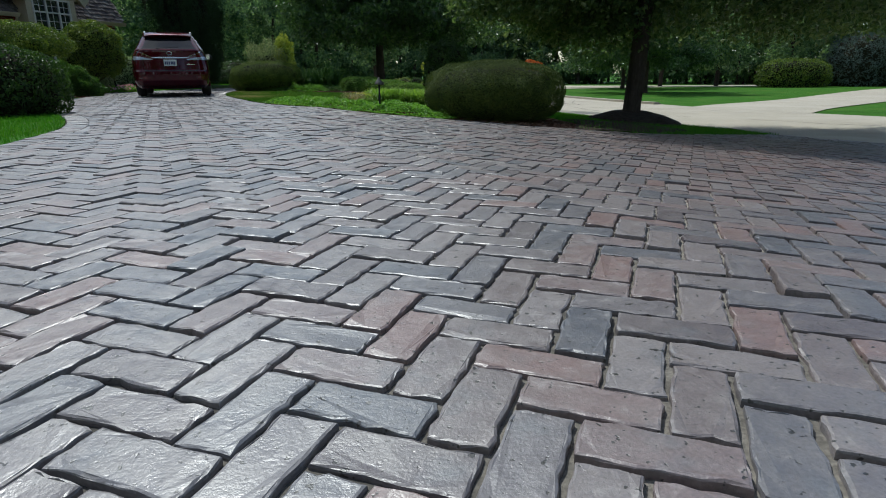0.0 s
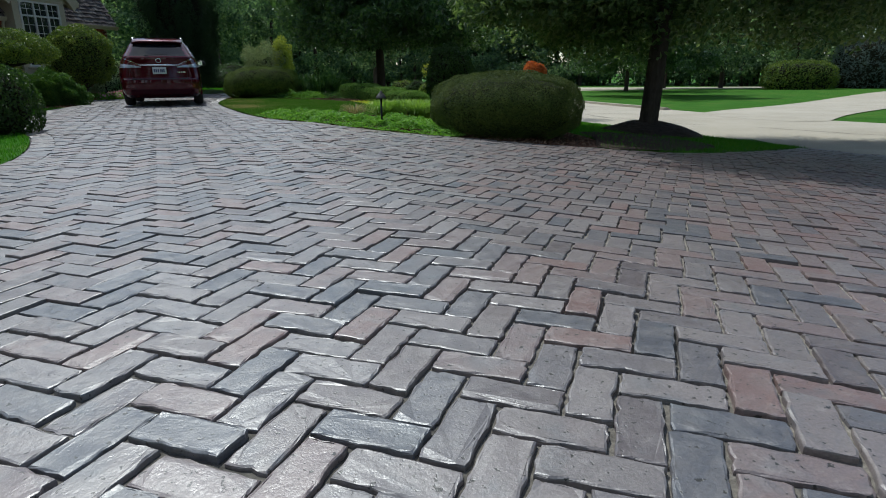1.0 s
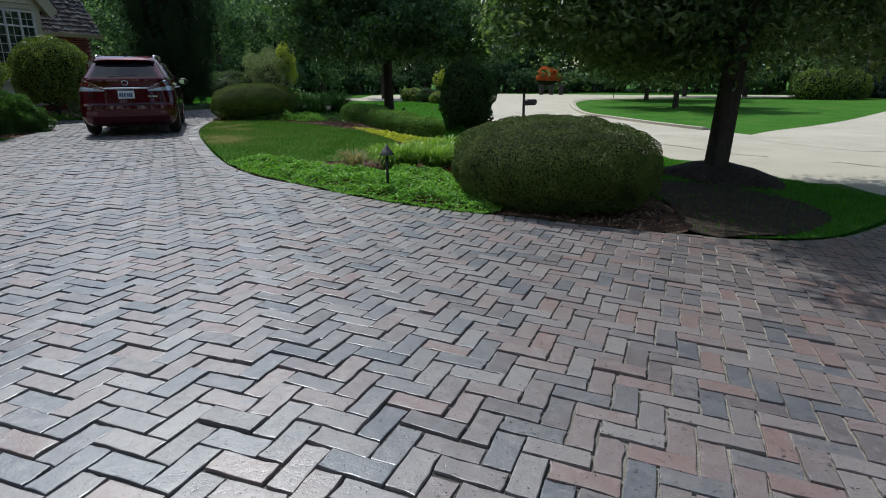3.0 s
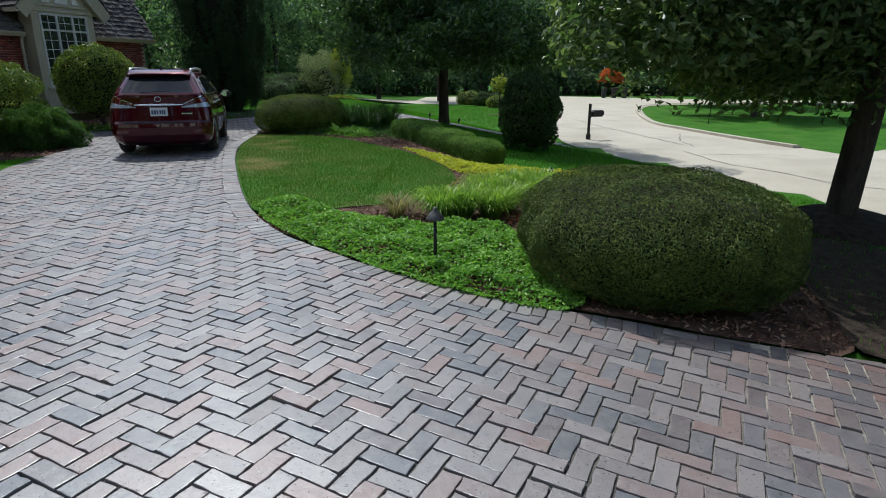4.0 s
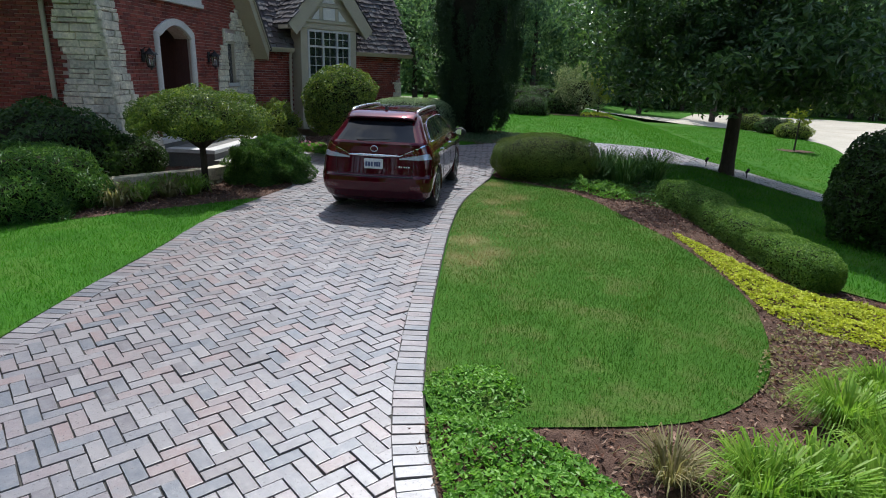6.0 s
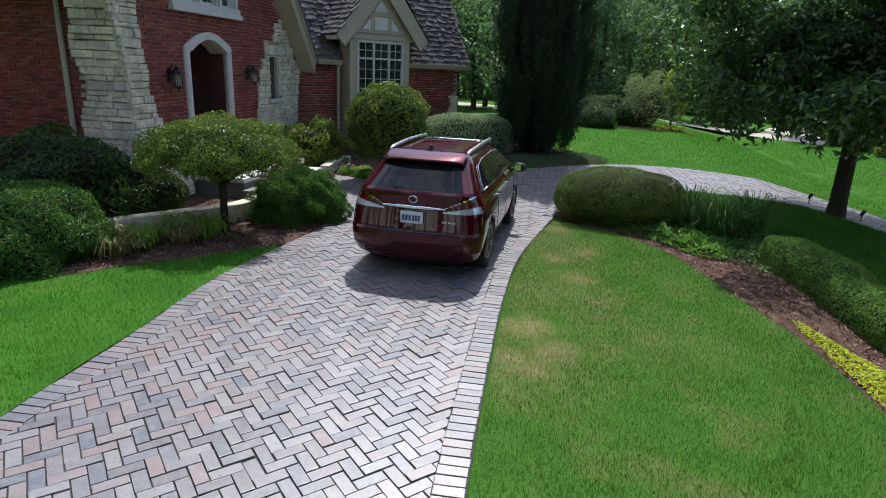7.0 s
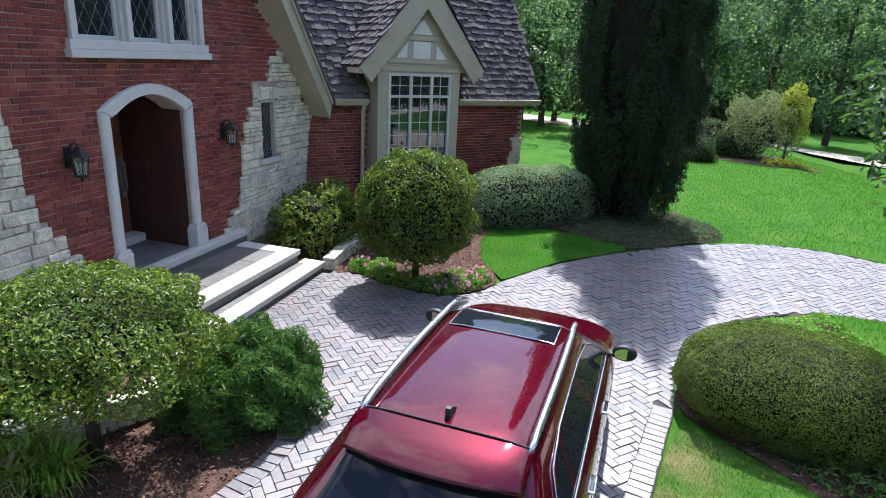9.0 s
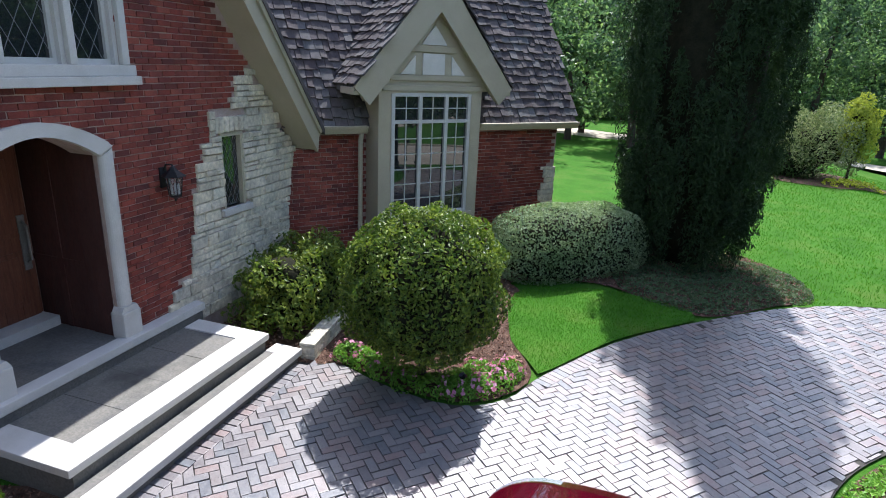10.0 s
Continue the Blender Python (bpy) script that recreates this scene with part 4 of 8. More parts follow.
# the entrance gable's rake board and soffit
bm = bmesh.new()
prism(bm, [(3.68, rake_z(3.68) + 0.0), (3.74, rake_z(3.74) + 0.38), (-0.9, rake_z(-0.899) + 0.40), (-0.9, rake_z(-0.899) + 0.02)], -0.50, -0.44)
prism(bm, [(3.72, rake_z(3.72) + 0.36), (3.78, rake_z(3.78) + 0.50), (-0.9, rake_z(-0.899) + 0.52), (-0.9, rake_z(-0.899) + 0.36)], -0.54, -0.505)
rake = placed(part("rake_board", bm, M_TRIM, house, "broad taupe painted rake board"), W1)
bm = bmesh.new()
prism(bm, [(3.69, rake_z(3.69) + 0.04), (3.69, rake_z(3.69) + 0.10), (-0.9, rake_z(-0.899) + 0.10), (-0.9, rake_z(-0.899) + 0.04)], -0.44, 0.02)
part("soffit", bm, M_TRIM, rake)
bm = bmesh.new()
prism(bm, [(3.82, rake_z(3.82) + 0.46), (3.82, rake_z(3.82) + 0.56), (-0.9, rake_z(-0.899) + 0.58), (-0.9, rake_z(-0.899) + 0.48)], -0.56, 5.5)
prism(bm, [(-0.9, rake_z(-0.899) + 0.48), (-0.9, rake_z(-0.899) + 0.58), (-4.6, rake_z(-4.6) + 0.58), (-4.6, rake_z(-4.6) + 0.48)], -0.56, 5.5)
placed(part("roof", bm, M_SHINGLES, house, "steep cedar shake roof over the entrance gable"), W1)
# downspout on the return wall
bm = bmesh.new()
tube(bm, [(-1.2, -0.06, 5.1), (-1.2, -0.06, 0.15), (-1.2, -0.2, 0.05)], [0.05, 0.05, 0.05], 10)
placed(part("downspout", bm, M_TRIM, house), W0)

# ---- the wing: roof, dormer, big window ----
PITCH = radians(60)
EAVE_Y, EAVE_Z = SET_BACK - 0.17, 2.86
ROOF_L, ROOF_R, RUN = -2.2, 4.78, 2.75
bm = bmesh.new()
a = [(ROOF_L, EAVE_Y, EAVE_Z), (ROOF_R, EAVE_Y, EAVE_Z), (ROOF_R, EAVE_Y + RUN, EAVE_Z + RUN * math.tan(PITCH)), (ROOF_L, EAVE_Y + RUN, EAVE_Z + RUN * math.tan(PITCH))]
b = [(x, y + 0.05, z - 0.09) for x, y, z in a]
va, vb = [bm.verts.new(q) for q in a], [bm.verts.new(q) for q in b]
bm.faces.new(va)
bm.faces.new(vb[::-1])
for i in range(4):
    bm.faces.new((va[i], vb[i], vb[(i + 1) % 4], va[(i + 1) % 4]))
yb = EAVE_Y + 2 * RUN
zt = EAVE_Z + RUN * math.tan(PITCH)
q = [bm.verts.new(p) for p in ((ROOF_L, yb, EAVE_Z), (ROOF_R, yb, EAVE_Z), (ROOF_R, yb - RUN, zt), (ROOF_L, yb - RUN, zt))]
bm.faces.new(q)
wing_roof = placed(part("roof", bm, M_SHINGLES, house, "steep weathered cedar shake roof"), W2)
bm = bmesh.new()
prism(bm, [(EAVE_Y + 0.35, EAVE_Z), (yb - 0.35, EAVE_Z), (EAVE_Y + RUN, zt - 0.4)], 0, 0.2)
placed(part("wall", bm, M_STUCCO, house, "cream stucco gable end"), W2 @ Matrix.Translation((4.3, 0, 0)) @ pose(0, 0, 0, 0, 0, 90) @ Matrix.Translation((0, -0.2, 0)))


def shake(rng, w, ln, th):
    """A split cedar shake lying on a slope: x across, y up the slope, z off it."""
    c = rng.uniform(-0.012, 0.012)
    t = th * rng.uniform(0.7, 1.4)
    v = [(-w / 2, 0 + c, 0.004), (w / 2, 0 - c, 0.004), (w / 2, ln, 0.0), (-w / 2, ln, 0.0), (-w / 2, 0 + c, 0.004 + t), (w / 2, 0 - c, 0.004 + t * rng.uniform(0.8, 1.2)), (w / 2, ln, 0.004), (-w / 2, ln, 0.004)]
    f = [(4, 5, 6, 7), (0, 1, 5, 4), (1, 2, 6, 5), (3, 0, 4, 7)]
    return v, f


def lay_shakes(parent, m, width, length, keep, own, seed, expo=0.19, first=0.0):
    """Courses of shakes over a slope with its own axes m."""
    rng = random.Random(seed)
    shared = []
    for k in range(10):
        w = 0.10 + 0.015 * k
        v, f = shake(rng, w - 0.009, 0.36, 0.034)
        me = bpy.data.meshes.new("shingle")
        me.from_pydata(v, [], f)
        me.materials.append(M_SHINGLE)
        shared.append((w, me))
    vs, fs, made, row = [], [], 0, 0
    y = first
    while y < length:
        x = rng.uniform(-0.1, 0)
        while x < width:
            k = rng.randrange(10)
            w, me = shared[k]
            c = x + w / 2
            if keep(c, y):
                mm = m @ Matrix.Translation((c, y + rng.uniform(-0.03, 0.03), 0.012)) @ pose(0, 0, 0, -4.0 + rng.uniform(-1.2, 1.2), rng.uniform(-2, 2), rng.uniform(-1.5, 1.5))
                if made < 300 and own(c, y):
                    ob = new("shingle", me)
                    ob.parent = parent
                    ob.matrix_basis = mm
                    made += 1
                else:
                    v, f = shake(rng, w - 0.009, 0.36, 0.034)
                    o = len(vs)
                    vs += [tuple(mm @ Vector(p)) for p in v]
                    fs += [tuple(o + i for i in g) for g in f]
            x += w
        y += expo
        row += 1
    me = bpy.data.meshes.new("shingles")
    me.from_pydata(vs, [], fs)
    tagged(link_mesh("shingles", me, M_SHINGLES, parent), kind="stuff")


DORM_MID, DORM_HALF, DORM_FOOT, DORM_TOP = 0.85, 1.52, 3.67, 5.58
dslope = (DORM_TOP - DORM_FOOT) / DORM_HALF


def main_keep(x, y):
    q, z = x + ROOF_L, EAVE_Z + y * math.sin(PITCH)
    return z > DORM_TOP - abs(q - DORM_MID) * dslope + 0.05 or abs(q - DORM_MID) > DORM_HALF + 0.02 or (z < DORM_FOOT and abs(q - DORM_MID) > 1.18)


slope_m = Matrix.Translation((ROOF_L, EAVE_Y - 0.05, EAVE_Z - 0.03)) @ pose(0, 0, 0, 60, 0, 0)
lay_shakes(wing_roof, slope_m, ROOF_R - ROOF_L, RUN / math.cos(PITCH), main_keep, lambda x, y: x > 3.6 or x < 1.6, 21)

# dormer roof: two slopes running back into the main roof
back = (DORM_TOP - EAVE_Z) / math.tan(PITCH) + EAVE_Y
foot_back = (DORM_FOOT - EAVE_Z) / math.tan(PITCH) + EAVE_Y
bm = bmesh.new()
front = -0.15
for sgn in (-1, 1):
    v = [bm.verts.new(p) for p in ((DORM_MID, front, DORM_TOP + 0.06), (DORM_MID + sgn * (DORM_HALF + 0.12), front, DORM_FOOT - 0.09), (DORM_MID + sgn * (DORM_HALF + 0.12), foot_back + 0.1, DORM_FOOT - 0.09), (DORM_MID, back + 0.1, DORM_TOP + 0.06))]
    w = [bm.verts.new(p.co - Vector((0, 0, 0.09))) for p in v]
    bm.faces.new(v if sgn > 0 else v[::-1])
    bm.faces.new(w)
    for i in range(4):
        bm.faces.new((v[i], w[i], w[(i + 1) % 4], v[(i + 1) % 4]))
dormer_roof = placed(part("roof", bm, M_SHINGLES, house, "small steep shake roof over the window gable"), W2)
dl = math.hypot(DORM_HALF + 0.12, DORM_TOP - DORM_FOOT + 0.15)
dang = math.degrees(math.atan2(DORM_TOP - DORM_FOOT + 0.15, DORM_HALF + 0.12))
deep = back - front
for sgn in (-1, 1):
    origin = Matrix.Translation((DORM_MID + sgn * (DORM_HALF + 0.13), front if sgn > 0 else foot_back + 1.2, DORM_FOOT - 0.07))
    turn = pose(0, 0, 0, 0, 0, 90 if sgn > 0 else -90) @ pose(0, 0, 0, dang, 0, 0)
    if sgn > 0:
        lay_shakes(dormer_roof, origin @ turn, deep, dl, lambda x, y: x < (foot_back - front) + (back - foot_back) * y / dl, lambda x, y: False, 22)
    else:
        span_l = foot_back + 1.2 - front
        lay_shakes(dormer_roof, origin @ turn, span_l, dl, lambda x, y: span_l - x < (foot_back - front) + (back - foot_back) * y / dl, lambda x, y: True, 23)

# gutters
for x0, x1 in ((-1.6, -0.36), (2.12, 4.82)):
    bm = bmesh.new()
    prism(bm, [(EAVE_Y - 0.16, EAVE_Z - 0.02), (EAVE_Y - 0.17, EAVE_Z + 0.02), (EAVE_Y - 0.05, EAVE_Z + 0.02), (EAVE_Y - 0.02, EAVE_Z - 0.12), (EAVE_Y - 0.10, EAVE_Z - 0.12)], -x1, -x0)
    bmesh.ops.transform(bm, matrix=pose(0, 0, 0, 0, 0, -90) @ Matrix.Scale(-1, 4, (1, 0, 0)), verts=bm.verts)
    lo_x = min(v.co.x for v in bm.verts)
    bmesh.ops.translate(bm, vec=(x0 - lo_x, 0, 0), verts=bm.verts)
    lo_y = min(v.co.y for v in bm.verts)
    bmesh.ops.translate(bm, vec=(0, EAVE_Y - 0.17 - lo_y, 0), verts=bm.verts)
    placed(part("gutter", bm, M_TRIM, house, "taupe painted gutter"), W2)
bm = bmesh.new()
tube(bm, [(-0.46, EAVE_Y - 0.08, EAVE_Z - 0.1), (-0.46, EAVE_Y - 0.02, EAVE_Z - 0.28), (-0.46, EAVE_Y + 0.02, 0.1)], [0.045] * 3, 10)
placed(part("downspout", bm, M_TRIM, house), W2)

# the window bay: painted timber, with its gable
bay = placed(thing("window_bay", Matrix.Identity(4), "", ""), W2)
bay.parent = house
tagged(bay, "taupe timber bay with a tall many-paned window")
bm = boxes((-0.27, -0.02, 0.0, 0.6, 0.3, 3.52), (1.70, 1.93, 0.0, 0.6, 0.3, 3.52), (-0.02, 1.70, 0.0, 0.6, 0.3, 1.15), (-0.02, 1.70, 0.0, 0.6, 3.47, 3.52))
part("casing", bm, M_TRIM, bay)
part("sill", boxes((-0.12, 1.80, -0.07, 0.1, 1.10, 1.17), bevel=0.01), M_TRIM, bay)
bm = bmesh.new()
for x in (0.0, 0.56, 1.12, 1.63):
    box(bm, x - 0.02, x + 0.05, -0.025, 0.06, 1.17, 3.47, 0.004)
for z in (2.94, 1.17, 3.42):
    box(bm, 0.05, 1.61, -0.02, 0.055, z, z + 0.06, 0.004)
part("window_frame", bm, M_WHITE, bay)
for k in range(3):
    x0, x1 = 0.05 + 0.56 * k, 0.54 + 0.56 * k - (0.0 if k < 2 else 0.05)
    part("pane", boxes((x0, x1, 0.03, 0.04, 1.23, 2.94)), M_PANE, bay)
    part("pane", boxes((x0, x1, 0.03, 0.04, 3.0, 3.42)), M_PANE, bay)
    mid = (x0 + x1) / 2
    bm = boxes((mid - 0.009, mid + 0.009, 0.015, 0.03, 1.23, 2.94), (mid - 0.009, mid + 0.009, 0.015, 0.03, 3.0, 3.42), (x0, x1, 0.017, 0.03, 3.2, 3.218))
    for r in range(1, 6):
        box(bm, x0, x1, 0.017, 0.03, 1.23 + r * 0.285 - 0.009, 1.23 + r * 0.285 + 0.009)
    part("muntin", bm, M_WHITE, bay)
bm = bmesh.new()
prism(bm, [(DORM_MID - DORM_HALF + 0.25, 3.52), (DORM_MID + DORM_HALF - 0.25, 3.52), (DORM_MID, DORM_TOP - 0.2)], 0.02, 0.25)
part("gable_panel", bm, M_TRIM, bay)
for pts in ([(0.605, 3.81), (1.065, 3.81), (1.065, 4.18), (0.605, 4.18)], [(0.16, 3.81), (0.45, 3.81), (0.45, 4.14)], [(1.22, 3.81), (1.52, 3.81), (1.22, 4.14)], [(0.58, 4.33), (1.10, 4.33), (0.98, 4.50), (0.84, 4.66), (0.70, 4.50)]):
    bm = bmesh.new()
    prism(bm, pts, -0.004, 0.03)
    part("stucco_panel", bm, M_STUCCO, bay)
part("rail", boxes((-0.2, 1.88, -0.03, 0.02, 3.52, 3.62), (-0.05, 1.72, -0.02, 0.02, 3.70, 3.80), (0.36, 1.33, -0.02, 0.02, 4.20, 4.31), bevel=0.008), M_TRIM, bay)
for sgn in (-1, 1):
    bm = bmesh.new()
    x1, x0 = DORM_MID + sgn * (DORM_HALF + 0.14), DORM_MID
    zl = DORM_FOOT - 0.12
    prism(bm, [(x0, DORM_TOP + 0.02), (x0, DORM_TOP - 0.70), (x1 - sgn * 0.285, zl - 0.27), (x1, zl + 0.03)], front - 0.04, front + 0.02)
    prism(bm, [(x0, DORM_TOP - 0.55), (x0, DORM_TOP - 0.62), (x1 - sgn * 0.25, zl - 0.21), (x1 - sgn * 0.21, zl - 0.14)], front + 0.02, 0.05)
    part("rake_board", bm, M_TRIM, bay)
    part("return", boxes((min(x1, x1 - sgn * 0.12), max(x1, x1 - sgn * 0.12), front, 0.45, zl - 0.10, zl + 0.02), bevel=0.01), M_TRIM, bay)

# wall lanterns
def lantern(m, label):
    ob = thing("wall_lantern", m @ Matrix.Diagonal((1.2, 1.2, 0.95, 1.0)), label, "lantern", "lanterns beside the porch")
    part("back_plate", boxes((-0.05, 0.05, -0.02, 0.0, -0.12, 0.16), bevel=0.008), M_IRON, ob)
    bm = bmesh.new()
    tube(bm, [(0, -0.01, 0.10), (0, -0.06, 0.20), (0, -0.14, 0.21), (0, -0.15, 0.14)], [0.012] * 4, 8)
    part("bracket", bm, M_IRON, ob)
    bm = bmesh.new()
    lathe(bm, [(0.012, 0.19), (0.03, 0.165), (0.05, 0.13), (0.125, 0.065), (0.13, 0.05), (0.085, 0.05)], 6, Matrix.Translation((0, -0.15, 0)))
    part("cap", bm, M_IRON, ob)
    bm = bmesh.new()
    lathe(bm, [(0.085, 0.05), (0.06, -0.20)], 6, Matrix.Translation((0, -0.15, 0)))
    m_glass, nodes, links, bsdf = blank("lantern_glass")
    bsdf.inputs["Base Color"].default_value = (0.75, 0.77, 0.78, 1)
    bsdf.inputs["Roughness"].default_value = 0.12
    bsdf.inputs["Transmission Weight"].default_value = 0.85
    part("glass", bm, m_glass, ob)
    bm = bmesh.new()
    for k in range(6):
        a = k * math.pi / 3
        tube(bm, [(0.088 * math.cos(a), -0.15 + 0.088 * math.sin(a), 0.05), (0.063 * math.cos(a), -0.15 + 0.063 * math.sin(a), -0.2)], [0.006, 0.006], 5)
    lathe(bm, [(0.065, -0.2), (0.065, -0.225), (0.02, -0.25), (0.012, -0.29)], 6, Matrix.Translation((0, -0.15, 0)))
    part("cage", bm, M_IRON, ob)
    bm = bmesh.new()
    for k in range(3):
        a = k * 2.09
        lathe(bm, [(0.012, -0.19), (0.012, -0.06), (0.004, -0.04)], 8, Matrix.Translation((0.028 * math.cos(a), -0.15 + 0.028 * math.sin(a), 0)))
    part("candle", bm, M_STUCCO, ob)
    return ob


lantern(W1 @ Matrix.Translation((-2.46, -0.012, 2.42)), "black iron carriage lantern on the brick wall by the porch")
lantern(W1 @ Matrix.Translation((0.60, -0.012, 2.46)), "black iron carriage lantern between porch and stone corner")

# ---- terrace and steps ----
terrace = placed(thing("terrace", Matrix.Identity(4), "limestone-edged bluestone terrace with two steps", "terrace", kind="structure"), W1)
part("wall_course", boxes((-2.3, 0.95, -0.20, -0.001, 0.52, 0.63), bevel=0.012), M_LIME, terrace)
part("riser", boxes((-2.28, 0.92, -0.17, -0.001, 0.3, 0.52)), M_BLUESTONE, terrace)
part("riser", boxes((-2.18, 0.76, -1.32, -0.17, 0.0, 0.40)), M_BLUESTONE, terrace)
for k in range(4):
    part("slab", boxes((-1.92 + k * 0.605, -1.32 + k * 0.605, -1.04, -0.205, 0.36, 0.418 + 0.002 * (k % 2)), bevel=0.004), M_BLUESTONE, terrace)
part("coping", boxes((-2.24, 0.80, -1.36, -1.045, 0.34, 0.43), bevel=0.012), M_LIME, terrace)
part("coping", boxes((0.505, 0.80, -1.045, -0.205, 0.34, 0.43), bevel=0.012), M_LIME, terrace)
part("coping", boxes((-2.24, -1.925, -1.045, -0.205, 0.34, 0.43), bevel=0.012), M_LIME, terrace)
part("tread", boxes((-2.34, 0.95, -1.78, -1.49, 0.12, 0.215), bevel=0.012), M_LIME, terrace)
part("tread", boxes((0.70, 0.95, -1.487, -1.36, 0.12, 0.215), bevel=0.012), M_LIME, terrace)
part("slab", boxes((-2.34, 0.697, -1.487, -1.36, 0.12, 0.211), bevel=0.004), M_BLUESTONE, terrace)
part("riser", boxes((-2.3, 0.91, -1.73, -1.36, 0.0, 0.12)), M_BLUESTONE, terrace)

# ---- the car ----
M_PAINT = surface("maroon_car_paint", [(0.056, 0.0008, 0.0068), (0.064, 0.0010, 0.0076)], 3.0, (0.30, 0.34), 0.0, 40.0, metal=0.32, coat=1.0, spec=0.0)
M_PAINT.node_tree.nodes["Principled BSDF"].inputs["Coat IOR"].default_value = 1.5
M_CARGLASS = glass_dark("privacy_glass", (0.008, 0.010, 0.013), 0.01)
M_CARGLASS.node_tree.nodes["Principled BSDF"].inputs["Coat Weight"].default_value = 0.0
M_CARGLASS.node_tree.nodes["Principled BSDF"].inputs["Specular IOR Level"].default_value = 0.28
M_BLACK = surface("black_plastic", [(0.012, 0.012, 0.013), (0.02, 0.02, 0.021)], 5.0, (0.5, 0.65), 0.2, 120.0)
M_CHROME = surface("chrome", [(0.75, 0.76, 0.78), (0.8, 0.81, 0.83)], 5.0, (0.08, 0.14), 0.0, 50.0, metal=1.0)
M_SILVER = surface("satin_aluminium", [(0.55, 0.56, 0.58), (0.6, 0.61, 0.63)], 5.0, (0.25, 0.35), 0.0, 50.0, metal=1.0)
M_REDLENS = surface("red_lens", [(0.075, 0.002, 0.005), (0.10, 0.003, 0.007)], 8.0, (0.06, 0.1), 0.0, 50.0, coat=1.0)
M_CLEARLENS = surface("clear_lens", [(0.42, 0.45, 0.52), (0.55, 0.58, 0.66)], 30.0, (0.08, 0.12), 0.1, 90.0, metal=0.3, coat=1.0)
M_TYRE = surface("tyre_rubber", [(0.014, 0.014, 0.014), (0.024, 0.023, 0.022)], 6.0, (0.75, 0.9), 0.4, 90.0)
M_PLATE = surface("plate_white", [(0.62, 0.63, 0.66), (0.7, 0.7, 0.72)], 6.0, (0.4, 0.5), 0.0, 50.0)
M_PLATEINK = surface("plate_ink", [(0.05, 0.07, 0.16), (0.06, 0.08, 0.18)], 6.0, (0.5, 0.6), 0.0, 50.0)

#           z     rear   front  half   rear radius, front radius
CAR_ROWS = [(0.22, -2.05, 2.28, 0.80, 0.22, 0.35), (0.30, -2.17, 2.40, 0.87, 0.24, 0.40), (0.42, -2.25, 2.46, 0.915, 0.27, 0.45), (0.56, -2.275, 2.49, 0.93, 0.29, 0.48), (0.645, -2.27, 2.485, 0.935, 0.30, 0.50),
            (0.675, -2.235, 2.48, 0.935, 0.30, 0.50), (0.80, -2.215, 2.44, 0.93, 0.31, 0.50), (0.90, -2.20, 2.34, 0.92, 0.32, 0.50), (0.97, -2.19, 2.18, 0.91, 0.33, 0.48), (1.03, -2.18, 1.90, 0.895, 0.33, 0.42),
            (1.08, -2.185, 1.60, 0.875, 0.33, 0.34), (1.13, -2.19, 1.42, 0.85, 0.32, 0.30), (1.175, -2.19, 1.32, 0.825, 0.31, 0.30), (1.205, -2.165, 1.27, 0.81, 0.30, 0.28), (1.26, -2.09, 1.18, 0.78, 0.29, 0.28), (1.36, -1.96, 1.00, 0.725, 0.28, 0.26), (1.45, -1.84, 0.83, 0.68, 0.26, 0.26),
            (1.52, -1.74, 0.69, 0.645, 0.24, 0.26), (1.575, -1.66, 0.56, 0.605, 0.23, 0.26), (1.615, -1.60, 0.40, 0.55, 0.22, 0.26), (1.64, -1.54, 0.22, 0.47, 0.22, 0.26), (1.655, -1.44, -0.05, 0.34, 0.2, 0.2)]
CR = np.array(CAR_ROWS)
LEVELS = np.unique(np.round(np.concatenate([np.arange(0.22, 1.62, 0.03), CR[:, 0], np.arange(0.93, 1.18, 0.0075), [1.19, 1.215, 1.225, 1.505]]), 4))
N_END, N_COR, N_SIDE = 26, 16, 44


def outline(z):
    """Half of the body's plan at a height: rear middle, corner, side, front corner, front middle."""
    yr, yf, w, r, rf = (np.interp(z, CR[:, 0], CR[:, k]) for k in range(1, 6))
    bow, bowf = 0.10, 0.16
    pts = []
    for i in range(N_END):
        x = (w - r) * i / N_END
        pts.append((x, yr + bow * (x / w) ** 2))
    y0 = yr + bow * ((w - r) / w) ** 2
    for i in range(N_COR):
        a = math.pi / 2 * i / N_COR
        pts.append((w - r + r * math.sin(a), y0 + r * (1 - math.cos(a))))
    y1 = yf - bowf * ((w - rf) / w) ** 2
    for i in range(N_SIDE + 1):
        t = i / N_SIDE
        pts.append((w + 0.012 * math.sin(math.pi * t), y0 + r + (y1 - rf - y0 - r) * t))
    for i in range(1, N_COR + 1):
        a = math.pi / 2 * i / N_COR
        pts.append((w - rf + rf * math.cos(a), y1 - rf + rf * math.sin(a)))
    for i in range(1, N_END + 1):
        x = (w - rf) * (1 - i / N_END)
        pts.append((x, yf - bowf * (x / w) ** 2))
    return pts


def roof_at(x, y):
    up = CR[CR[:, 0] > 1.0]
    zs = np.linspace(1.0, 1.655, 300)
    w, yf, yr = np.interp(zs, up[:, 0], up[:, 3]), np.interp(zs, up[:, 0], up[:, 2]), np.interp(zs, up[:, 0], up[:, 1])
    ok = (np.abs(x) <= w + 0.012) & (y <= yf) & (y >= yr)
    return zs[ok][-1] if ok.any() else 1.0


AXLE_F, AXLE_R, WHEEL_R = 1.44, -1.30, 0.37


